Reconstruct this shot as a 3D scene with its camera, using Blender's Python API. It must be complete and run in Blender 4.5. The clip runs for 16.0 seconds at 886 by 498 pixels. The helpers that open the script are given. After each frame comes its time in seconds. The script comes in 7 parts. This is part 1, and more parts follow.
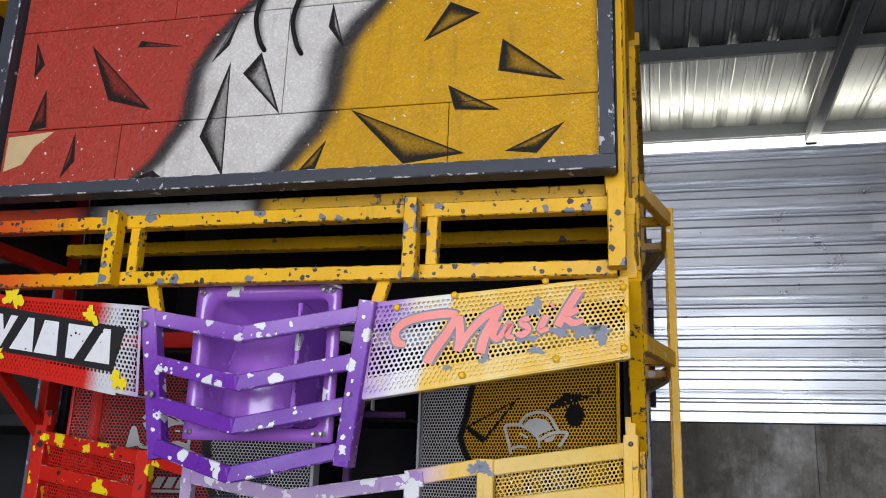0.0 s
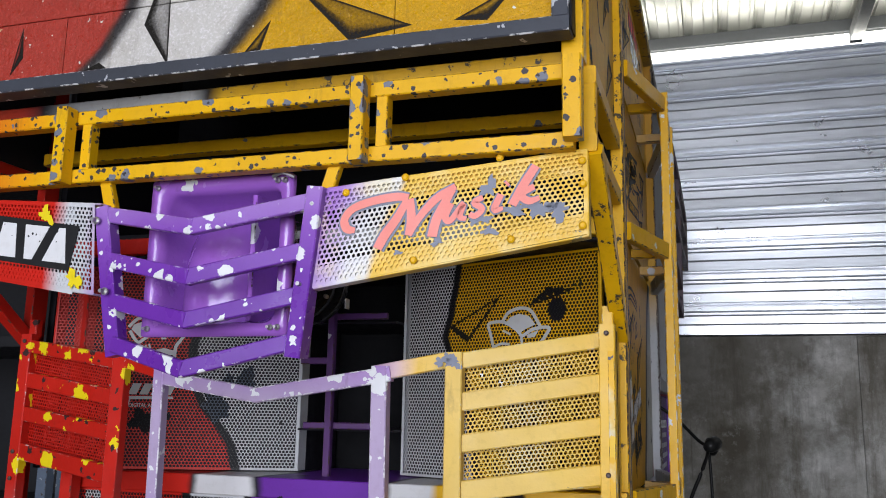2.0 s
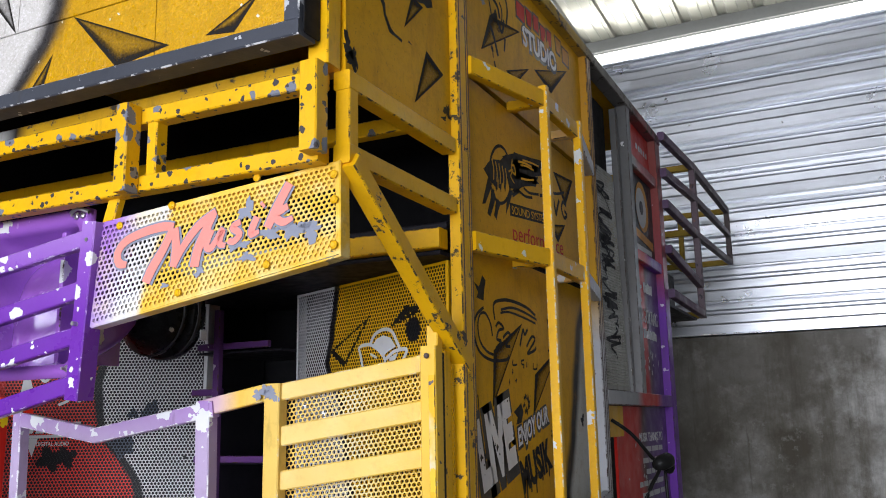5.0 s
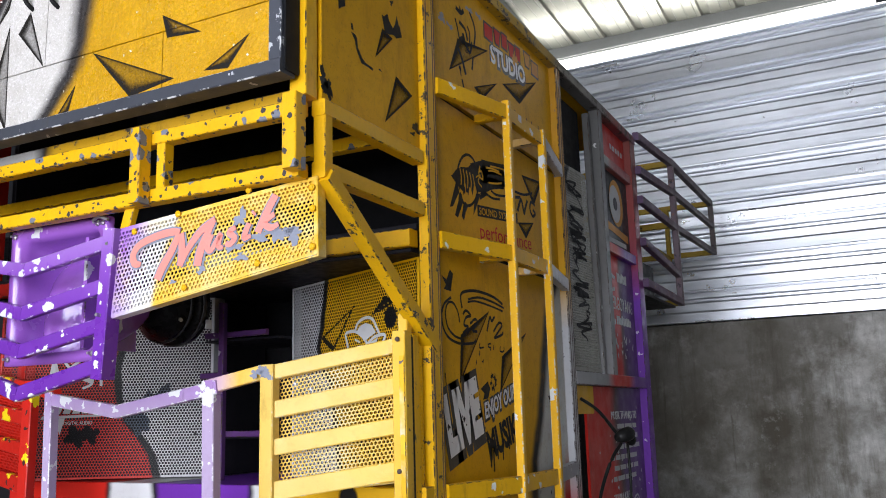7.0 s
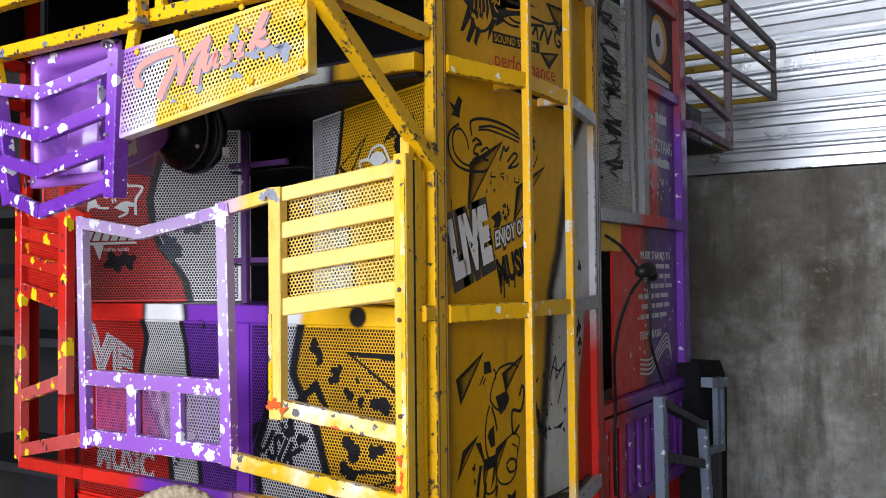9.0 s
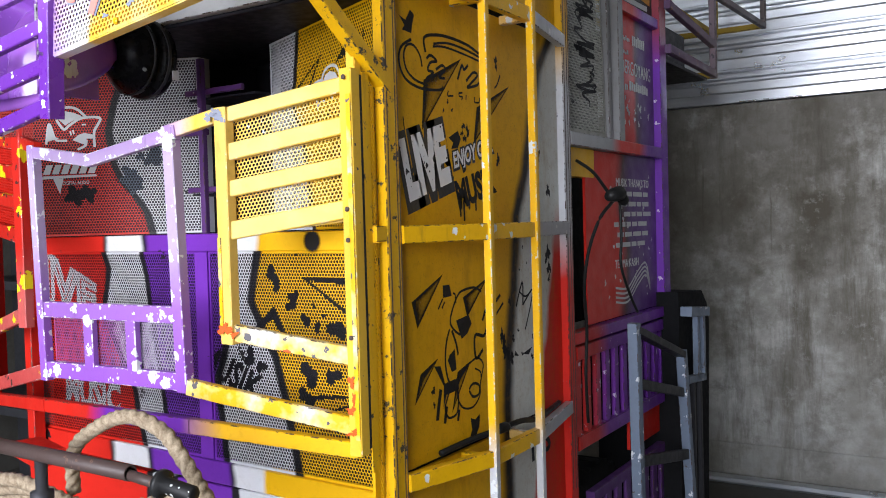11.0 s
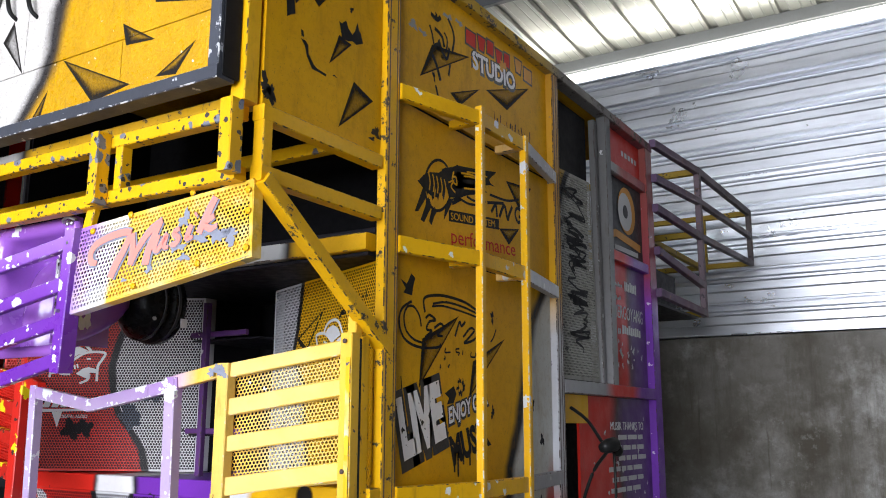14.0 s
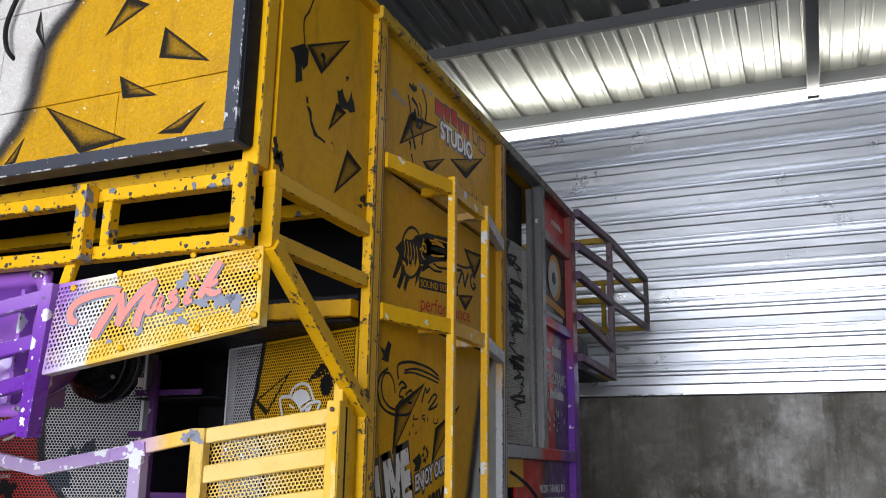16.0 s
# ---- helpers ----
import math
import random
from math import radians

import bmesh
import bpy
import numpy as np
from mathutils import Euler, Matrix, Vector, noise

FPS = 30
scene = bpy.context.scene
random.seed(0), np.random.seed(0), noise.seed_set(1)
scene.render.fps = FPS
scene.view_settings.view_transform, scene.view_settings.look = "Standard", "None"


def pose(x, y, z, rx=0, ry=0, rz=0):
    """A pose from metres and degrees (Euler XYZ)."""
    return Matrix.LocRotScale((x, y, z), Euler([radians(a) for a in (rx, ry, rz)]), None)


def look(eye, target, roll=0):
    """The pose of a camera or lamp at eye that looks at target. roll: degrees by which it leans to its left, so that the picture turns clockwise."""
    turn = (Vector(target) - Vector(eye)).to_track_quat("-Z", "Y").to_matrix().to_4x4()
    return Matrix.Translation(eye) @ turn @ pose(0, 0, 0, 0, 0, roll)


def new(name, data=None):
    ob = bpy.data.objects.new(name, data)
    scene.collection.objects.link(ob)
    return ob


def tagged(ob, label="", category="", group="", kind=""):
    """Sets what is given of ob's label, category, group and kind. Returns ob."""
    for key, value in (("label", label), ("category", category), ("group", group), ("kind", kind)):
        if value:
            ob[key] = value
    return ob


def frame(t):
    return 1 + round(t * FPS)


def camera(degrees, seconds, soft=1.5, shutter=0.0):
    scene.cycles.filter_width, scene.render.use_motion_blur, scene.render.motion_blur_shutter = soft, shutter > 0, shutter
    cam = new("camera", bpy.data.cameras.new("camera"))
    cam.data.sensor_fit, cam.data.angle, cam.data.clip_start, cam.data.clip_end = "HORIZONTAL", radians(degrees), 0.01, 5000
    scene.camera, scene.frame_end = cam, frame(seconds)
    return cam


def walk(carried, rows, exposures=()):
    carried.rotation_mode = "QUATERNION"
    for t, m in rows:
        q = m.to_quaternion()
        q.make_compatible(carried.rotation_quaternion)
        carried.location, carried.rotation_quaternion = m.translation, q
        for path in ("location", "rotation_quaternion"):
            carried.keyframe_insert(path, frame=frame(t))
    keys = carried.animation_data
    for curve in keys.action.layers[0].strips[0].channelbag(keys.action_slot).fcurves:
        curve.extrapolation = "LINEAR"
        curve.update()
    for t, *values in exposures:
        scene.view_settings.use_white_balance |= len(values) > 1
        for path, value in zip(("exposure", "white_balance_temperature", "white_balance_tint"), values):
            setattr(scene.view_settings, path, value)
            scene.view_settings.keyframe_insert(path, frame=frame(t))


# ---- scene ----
cam = camera(53.9, 16.0, soft=1.0)
METRES, EYE, TILT, LEAN, TURN = 2.6, 2.35, 0.0, 0.0, 13.8
ROWS = [
    (0.0, 0.0, 0.0, 0.0, -0.55, 15.41, -1.98),
    (0.5, 0.0161, -0.0015, -0.0061, 1.57, 13.96, -1.82),
    (1.0, 0.0432, 0.0044, -0.0112, 1.44, 13.32, -1.62),
    (1.5, 0.0587, 0.0224, -0.0187, 1.42, 12.91, -1.44),
    (2.0, 0.0952, 0.0571, -0.0326, 3.44, 10.92, -1.1),
    (2.5, 0.13, 0.0871, -0.0377, 5.9, 9.28, -0.66),
    (3.0, 0.1828, 0.1179, -0.0402, 7.86, 8.36, -0.18),
    (3.5, 0.28, 0.1424, -0.0344, 12.52, 7.51, -0.76),
    (4.0, 0.3509, 0.1575, -0.0261, 12.79, 7.45, -0.64),
    (4.5, 0.3747, 0.1556, -0.0191, 12.4, 8.68, -0.05),
    (5.0, 0.3872, 0.1532, -0.009, 12.34, 11.36, 1.07),
    (5.2, 0.3903, 0.1541, -0.0068, 12.41, 12.30, 1.48),
    (7.3, 0.4696, 0.0194, -0.0359, 13.57, 9.93, 1.47),
    (7.5, 0.4725, 0.0147, -0.0407, 13.85, 8.74, 1.19),
    (8.0, 0.482, 0.0175, -0.0543, 14.91, 5.61, 0.3),
    (8.5, 0.5029, 0.0348, -0.061, 16.8, 3.15, 0.26),
    (9.0, 0.5347, 0.0583, -0.0691, 17.96, 1.69, 0.6),
    (9.5, 0.5545, 0.077, -0.0859, 18.79, 0.37, 1.04),
    (9.7, 0.5595, 0.0827, -0.0926, 19.46, -0.54, 1.42),
    (11.8, 0.5932, 0.0974, -0.1034, 17.16, -1.76, 1.49),
    (12.0, 0.5957, 0.0944, -0.0981, 16.97, -1.01, 1.26),
    (12.5, 0.5986, 0.0894, -0.0847, 17.0, 1.57, 0.52),
    (13.0, 0.5981, 0.0821, -0.0692, 17.08, 4.51, -0.08),
    (13.5, 0.5965, 0.0758, -0.0527, 17.32, 7.86, -0.1),
    (14.0, 0.5941, 0.0668, -0.0367, 17.96, 11.44, -0.16),
    (14.5, 0.5845, 0.0593, -0.0266, 18.03, 12.27, -0.13),
    (15.0, 0.5547, 0.0464, -0.0193, 15.75, 13.63, -0.72),
    (15.5, 0.5095, 0.0272, -0.0135, 12.46, 14.53, -1.14),
    (16.0, 0.4655, 0.0129, -0.0136, 8.77, 14.5, -0.78),
]
walk(cam, [(t, pose(0, 0, EYE, TILT, LEAN, TURN) @ pose(METRES * x, METRES * y, METRES * z, 90 + pitch, roll, yaw)) for t, x, y, z, yaw, pitch, roll in ROWS], [(0.0, 0.21), (1.0, 0.22), (2.0, 0.33), (3.0, 0.51), (4.0, 0.68), (5.0, 0.77), (7.3, 0.92), (8.0, 1.0), (12.0, 1.45), (12.5, 1.43), (14.5, 1.12), (16.0, 0.74)])

# ---- world and light ----
world = bpy.data.worlds.new("sky")
scene.world = world
world.use_nodes = True
wn = world.node_tree
sky = wn.nodes.new("ShaderNodeTexSky")
sky.sky_type = "NISHITA"
sky.sun_disc = False
sky.sun_elevation, sky.sun_rotation = radians(58), radians(200)
wn.links.new(sky.outputs[0], wn.nodes["Background"].inputs[0])
wn.nodes["Background"].inputs[1].default_value = 0.12


def lamp(name, kind, m, energy, color, **more):
    data = bpy.data.lights.new(name, kind)
    data.energy, data.color = energy, color
    if kind == "SUN":
        data.angle = more["angle"]
    else:
        data.shape, data.size, data.size_y = "RECTANGLE", more["wide"], more["high"]
    ob = new(name, data)
    ob.matrix_world = m
    return ob


lamp("sun", "SUN", look((0, 0, 20), (3.5, 9.5, 0)), 2.5, (1.0, 0.95, 0.88), angle=radians(0.5))
# daylight through the open front of the shed, and through the slit under the eaves
lamp("front_daylight", "AREA", look((0.2, -4.2, 2.95), (-0.3, 2.0, 2.25)), 462, (0.855, 0.88, 0.975), wide=6.4, high=3.7)
lamp("eaves_daylight", "AREA", look((1.0, 7.50, 5.33), (1.0, 7.28, 5.75)), 60, (1.0, 0.98, 0.88), wide=12.0, high=0.10)


# ---- materials ----
class Nodes:
    """A small builder for node materials; textures lie in world metres."""

    def __init__(self, name):
        self.m = bpy.data.materials.new(name)
        self.m.use_nodes = True
        self.t = self.m.node_tree
        self.b = self.t.nodes["Principled BSDF"]
        self.pos = self.n("ShaderNodeNewGeometry").outputs["Position"]

    def n(self, kind, ins=None, **props):
        node = self.t.nodes.new(kind)
        if "operation" in props:
            node.operation = props["operation"]
        if "data_type" in props:
            node.data_type = props["data_type"]
        if "blend_type" in props:
            node.blend_type = props["blend_type"]
        if "feature" in props:
            node.feature = props["feature"]
        if "wave_type" in props:
            node.wave_type = props["wave_type"]
        for key, value in (ins or {}).items():
            self.put(node.inputs[key], value)
        return node

    def put(self, socket, value):
        if isinstance(value, bpy.types.NodeSocket):
            self.t.links.new(value, socket)
        else:
            if isinstance(value, tuple) and len(value) == 3 and socket.type == "RGBA":
                value = (*value, 1)
            socket.default_value = value

    def math(self, op, a, b=0.0):
        return self.n("ShaderNodeMath", {0: a, 1: b}, operation=op).outputs[0]

    def noise(self, scale, detail=4, rough=0.55, vec=None):
        return self.n("ShaderNodeTexNoise", {"Vector": vec or self.pos, "Scale": scale, "Detail": detail, "Roughness": rough}).outputs[0]

    def mix(self, fac, a, b, blend="MIX"):
        node = self.n("ShaderNodeMix", data_type="RGBA", blend_type=blend)
        self.put(node.inputs[0], fac)
        self.put(node.inputs[6], a)
        self.put(node.inputs[7], b)
        return node.outputs[2]

    def step(self, value, lo, hi, out0=0.0, out1=1.0):
        return self.n("ShaderNodeMapRange", {0: value, 1: lo, 2: hi, 3: out0, 4: out1}).outputs[0]

    def ramp(self, fac, stops):
        node = self.n("ShaderNodeValToRGB", {0: fac})
        e = node.color_ramp.elements
        while len(e) < len(stops):
            e.new(0.5)
        for el, (p, c) in zip(e, stops):
            el.position, el.color = p, (*c, 1)
        return node.outputs[0]

    def xyz(self):
        return self.n("ShaderNodeSeparateXYZ", {0: self.pos}).outputs

    def warp(self, scale, amount):
        off = self.n("ShaderNodeTexNoise", {"Vector": self.pos, "Scale": scale, "Detail": 3.0}).outputs["Color"]
        off = self.n("ShaderNodeVectorMath", {0: off, 1: (0.5, 0.5, 0.5)}, operation="SUBTRACT").outputs[0]
        sc = self.n("ShaderNodeVectorMath", {0: off, 1: (amount, amount, amount)}, operation="MULTIPLY").outputs[0]
        return self.n("ShaderNodeVectorMath", {0: self.pos, 1: sc}, operation="ADD").outputs[0]

    def spots(self, scale, reach, share, wob_scale, wob):
        """Splashes: ragged blobs of uneven size, in part of the cells."""
        v = self.n("ShaderNodeTexVoronoi", {"Vector": self.warp(wob_scale, wob), "Scale": scale})
        rnd = self.n("ShaderNodeSeparateColor", {0: v.outputs["Color"]}).outputs[0]
        size = self.step(rnd, 1.0 - share, 1.0, 0.0, reach)
        return self.math("LESS_THAN", v.outputs["Distance"], size)

    def done(self, color, rough=0.5, metal=0.0, bump=None, dist=0.002, strength=0.4, shine=0.3):
        self.put(self.b.inputs["Base Color"], color)
        self.put(self.b.inputs["Roughness"], rough)
        self.put(self.b.inputs["Metallic"], metal)
        self.put(self.b.inputs["Specular IOR Level"], shine)
        if bump is not None:
            node = self.n("ShaderNodeBump", {"Height": bump, "Distance": dist, "Strength": strength})
            self.t.links.new(node.outputs[0], self.b.inputs["Normal"])
        return self.m


def worn(g, color, amount=0.35):
    """Dirt and fading at two scales over a paint."""
    a = g.step(g.noise(2.3, 5), 0.3, 0.75)
    c = g.mix(g.math("MULTIPLY", a, amount), color, g.mix(1.0, color, (0.45, 0.40, 0.33), "MULTIPLY"))
    b = g.step(g.noise(38, 6, 0.7), 0.52, 0.78)
    return g.mix(g.math("MULTIPLY", b, amount * 0.8), c, g.mix(1.0, color, (0.5, 0.46, 0.4), "MULTIPLY"))


YELLOW, RED, PURPLE = (0.80, 0.44, 0.004), (0.58, 0.018, 0.010), (0.15, 0.028, 0.36)
GREY, INK, WHITE, SLATE = (0.52, 0.53, 0.56), (0.012, 0.012, 0.014), (0.70, 0.70, 0.72), (0.22, 0.24, 0.31)


EDGE = {}


def paint(name, color, splats=(), chip=None, rough=0.38, amount=0.45, relief=0.5, edge=(0.06, 0.04, 0.03), bare=0.50, shine=0.3):
    """An enamel with splashes, chips and grime; its twin in EDGE is for the rubbed edges of tubes."""
    for worn_edge in (False, True):
        g = Nodes(name + "_edge" if worn_edge else name)
        c = worn(g, color(g) if callable(color) else color, amount)
        height = g.noise(90, 3)
        for col, scale, reach, share, ws, wob in splats:
            s = g.spots(scale, reach, share, ws, wob)
            c = g.mix(s, c, col)
            height = g.math("ADD", height, g.math("MULTIPLY", s, -0.8))
        if chip:
            k = g.step(g.noise(chip[1], 8, 0.72), chip[2], chip[2] + 0.02)
            c = g.mix(k, c, chip[0])
            height = g.math("ADD", height, g.math("MULTIPLY", k, -0.8))
        # runs of grime with a shape of their own
        tall = g.n("ShaderNodeVectorMath", {0: g.pos, 1: (1.0, 1.0, 0.22)}, operation="MULTIPLY").outputs[0]
        run = g.step(g.noise(17, 7, 0.7, tall), 0.60, 0.76)
        c = g.mix(g.math("MULTIPLY", run, 0.42), c, (0.055, 0.040, 0.022))
        if worn_edge:
            k = g.step(g.noise(34, 6, 0.7), bare, bare + 0.06)
            c = g.mix(k, c, edge)
        r = g.step(g.noise(14, 4), 0.3, 0.7, rough - 0.08, rough + 0.14)
        made = g.done(c, r, 0.0, height, 0.0012, relief, shine)
        if worn_edge:
            EDGE[name] = made
        else:
            main = made
    return main


def along(axis, lo, hi, stops, wob=0.04, scale=5.0):
    """Colours, sprayed or shading, that run into one another along x, y or z."""
    def colour(g):
        v = g.math("ADD", g.xyz()[axis], g.math("MULTIPLY", g.math("SUBTRACT", g.noise(scale, 3), 0.5), wob * 2))
        return g.ramp(g.step(v, lo, hi), [((p - lo) / (hi - lo), c) for p, c in stops])
    return colour


STEEL_CHIP = ((0.10, 0.10, 0.12), 26.0, 0.66)
M_YELLOW = paint("yellow_enamel", YELLOW, [((0.13, 0.13, 0.15), 16, 0.30, 0.16, 40, 0.03)], ((0.06, 0.05, 0.04), 30.0, 0.70))
M_SIDE_YELLOW = paint("yellow_enamel_worn", YELLOW, [((0.62, 0.62, 0.6), 14, 0.3, 0.10, 30, 0.05)], ((0.06, 0.045, 0.03), 22.0, 0.59), bare=0.46)
M_CAGE = paint("cage_paint", along(1, 2.6, 3.95, [(2.6, YELLOW), (3.3, YELLOW), (3.42, GREY), (3.95, GREY)], 0.05),
               [((0.66, 0.66, 0.64), 24, 0.42, 0.35, 60, 0.03)], ((0.07, 0.06, 0.06), 30.0, 0.68))
M_UPRIGHT = paint("cage_upright_paint", along(2, 0.9, 3.3, [(0.9, GREY), (1.30, GREY), (1.45, YELLOW), (3.3, YELLOW)], 0.05),
                  [((0.60, 0.62, 0.64), 16, 0.42, 0.26, 60, 0.07)], ((0.10, 0.09, 0.09), 30.0, 0.68), edge=(0.70, 0.66, 0.52), bare=0.50)
M_BALCONY = paint("chipped_yellow_enamel", along(0, -1.95, 0.0, [(-1.95, RED), (-1.74, (0.70, 0.12, 0.01)), (-1.56, (0.80, 0.33, 0.004)), (-1.46, YELLOW), (0.0, YELLOW)], 0.05),
                  [((0.16, 0.17, 0.21), 22, 0.50, 0.62, 50, 0.03), ((0.045, 0.04, 0.045), 60, 0.48, 0.5, 90, 0.014)])
M_GATE = paint("gate_paint", along(0, -1.95, 0.0, [(-1.95, RED), (-1.40, RED), (-1.36, PURPLE), (-0.68, (0.36, 0.20, 0.50)), (-0.60, (0.62, 0.42, 0.45)), (-0.55, (0.80, 0.50, 0.06)), (-0.40, (0.82, 0.57, 0.15)), (-0.20, (0.81, 0.54, 0.10)), (0.0, (0.80, 0.46, 0.02))], 0.03),
               [((0.20, 0.20, 0.26), 11, 0.26, 0.05, 45, 0.05), ((0.08, 0.07, 0.06), 44, 0.26, 0.10, 70, 0.02)], ((0.07, 0.05, 0.05), 24.0, 0.70), edge=(0.70, 0.58, 0.32), bare=0.56)
M_GATE_WHITE = paint("gate_paint_rubbed", lambda g: g.ramp(g.noise(7, 4, 0.6), [(0.33, (0.68, 0.66, 0.60)), (0.43, (0.76, 0.60, 0.26)), (0.54, YELLOW)]), [((0.70, 0.10, 0.015), 11, 0.45, 0.22, 40, 0.05), ((0.10, 0.09, 0.10), 34, 0.48, 0.62, 60, 0.03), ((0.74, 0.46, 0.02), 18, 0.5, 0.30, 50, 0.04)])
M_BOTTOM = paint("bottom_bar_paint", along(0, -1.95, 0.0, [(-1.95, RED), (-1.10, RED), (-1.0, PURPLE), (-0.66, PURPLE), (-0.5, YELLOW), (0.0, YELLOW)], 0.03),
                 [((0.7, 0.7, 0.72), 8, 0.30, 0.12, 50, 0.06)], ((0.07, 0.05, 0.05), 24.0, 0.70))
# Lilac highlight of the upper bars is put into the colour, deep purple below.
M_PURPLE = paint("highlit_splashed_purple", along(2, 2.34, 2.80, [(2.34, (0.14, 0.026, 0.35)), (2.58, (0.16, 0.034, 0.38)), (2.70, (0.24, 0.08, 0.47)), (2.80, (0.36, 0.19, 0.56))], 0.03, 9.0), [(WHITE, 21, 0.46, 0.72, 60, 0.028), (WHITE, 48, 0.36, 0.30, 70, 0.012)], rough=0.30, amount=0.3, edge=(0.50, 0.42, 0.62), bare=0.56)
M_LILAC = paint("splashed_lilac", along(2, 1.6, 2.42, [(1.6, (0.27, 0.09, 0.48)), (1.86, (0.32, 0.14, 0.50)), (2.05, (0.44, 0.34, 0.52)), (2.30, (0.46, 0.36, 0.54)), (2.42, (0.36, 0.19, 0.52))], 0.06),
                [(WHITE, 17, 0.52, 0.66, 55, 0.04), (WHITE, 44, 0.36, 0.4, 70, 0.014)], ((0.10, 0.06, 0.07), 24.0, 0.68), amount=0.3, edge=(0.75, 0.73, 0.76), bare=0.50)
M_RED = paint("splashed_red", along(2, 1.4, 2.6, [(1.4, (0.50, 0.05, 0.045)), (1.85, (0.56, 0.11, 0.10)), (2.05, RED), (2.6, RED)], 0.05), [((0.82, 0.62, 0.01), 15, 0.60, 0.75, 55, 0.04), ((0.04, 0.02, 0.02), 30, 0.42, 0.35, 70, 0.03)], edge=(0.68, 0.50, 0.46), bare=0.56)
M_RED_PLAIN = paint("red_enamel", RED, (), ((0.05, 0.03, 0.03), 20.0, 0.70))
M_PLUM = paint("plum_enamel", (0.10, 0.035, 0.16), [((0.5, 0.5, 0.54), 26, 0.3, 0.2, 60, 0.03)], ((0.04, 0.03, 0.05), 20.0, 0.68))
M_HORN = paint("purple_gloss", (0.32, 0.115, 0.53), [(WHITE, 11, 0.36, 0.18, 42, 0.06)], rough=0.17, amount=0.25, shine=0.8)
M_SLATE = paint("slate_frame_paint", (0.050, 0.055, 0.070), [((0.42, 0.43, 0.46), 28, 0.36, 0.25, 80, 0.05)], ((0.45, 0.45, 0.47), 34.0, 0.67), rough=0.5, edge=(0.55, 0.55, 0.56), bare=0.50)
M_BACK = paint("rear_side_paint", along(1, 3.8, 5.2, [(3.8, GREY), (4.30, (0.30, 0.31, 0.34)), (4.42, RED), (4.66, RED), (4.80, PURPLE), (5.2, PURPLE)], 0.08, 3.0),
               [((0.6, 0.6, 0.62), 30, 0.3, 0.2, 60, 0.03)], ((0.04, 0.035, 0.04), 20.0, 0.67))
M_SLATS = paint("side_gate_paint", along(1, 3.8, 5.2, [(3.8, RED), (4.10, (0.42, 0.03, 0.03)), (4.24, (0.16, 0.035, 0.28)), (5.2, PURPLE)], 0.05, 4.0),
                [((0.55, 0.5, 0.6), 30, 0.36, 0.3, 70, 0.04)], ((0.04, 0.03, 0.04), 22.0, 0.66))
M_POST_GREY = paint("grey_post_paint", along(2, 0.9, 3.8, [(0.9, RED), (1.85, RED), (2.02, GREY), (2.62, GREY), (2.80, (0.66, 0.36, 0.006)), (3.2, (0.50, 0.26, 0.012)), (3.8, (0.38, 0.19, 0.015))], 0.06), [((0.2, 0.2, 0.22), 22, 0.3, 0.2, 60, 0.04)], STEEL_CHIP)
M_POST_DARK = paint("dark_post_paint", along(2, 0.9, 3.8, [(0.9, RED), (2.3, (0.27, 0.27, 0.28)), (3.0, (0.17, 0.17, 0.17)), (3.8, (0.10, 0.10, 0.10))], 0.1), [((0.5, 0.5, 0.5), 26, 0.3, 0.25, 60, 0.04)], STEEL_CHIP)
M_RACK = paint("rack_paint", along(1, 5.1, 7.2, [(5.1, (0.10, 0.055, 0.12)), (5.6, (0.14, 0.075, 0.12)), (6.0, (0.16, 0.12, 0.14)), (7.2, (0.12, 0.10, 0.10))], 0.1), [((0.05, 0.04, 0.05), 24, 0.4, 0.3, 50, 0.04)], ((0.26, 0.12, 0.07), 18.0, 0.62), rough=0.55)
M_RACK_YELLOW = paint("rack_yellow_paint", (0.42, 0.28, 0.03), (), ((0.08, 0.06, 0.03), 16.0, 0.60), rough=0.55)


def bands(name, lo, hi, stops, lean, wob, freq, solid=False, rough=0.42):
    """Sprayed fields with black wavy borders across a front face."""
    g = Nodes(name)
    p = g.xyz()
    v = g.math("SUBTRACT", p[0], g.math("MULTIPLY", p[2], lean))
    v = g.math("ADD", v, g.math("MULTIPLY", g.math("SINE", g.math("MULTIPLY", p[2], freq)), wob))
    v = g.math("ADD", v, g.math("MULTIPLY", g.math("SUBTRACT", g.noise(7, 3), 0.5), 0.05))
    c = g.ramp(g.step(v, lo, hi), [((q - lo) / (hi - lo), k) for q, k in stops])
    c = worn(g, c, 0.3)
    s = g.spots(13, 0.30, 0.12, 50, 0.06)
    if not solid:
        c = g.mix(s, c, INK)
    return g, c, rough


def grille_paint(name, lo, hi, stops, lean, wob, freq, faded=0.0):
    g, c, r = bands(name, lo, hi, stops, lean, wob, freq)
    if faded:
        c = g.mix(g.step(g.noise(11, 7, 0.7), 0.46, 0.64, 0.0, faded), c, (0.80, 0.68, 0.34))
        c = g.mix(g.step(g.noise(17, 7, 0.72), 0.60, 0.74, 0.0, 0.6), c, (0.30, 0.14, 0.02))
    return g.done(c, r, 0.0, g.noise(120, 3), 0.001, 0.4)


LG = (0.60, 0.61, 0.64)
YG = (0.80, 0.44, 0.004)


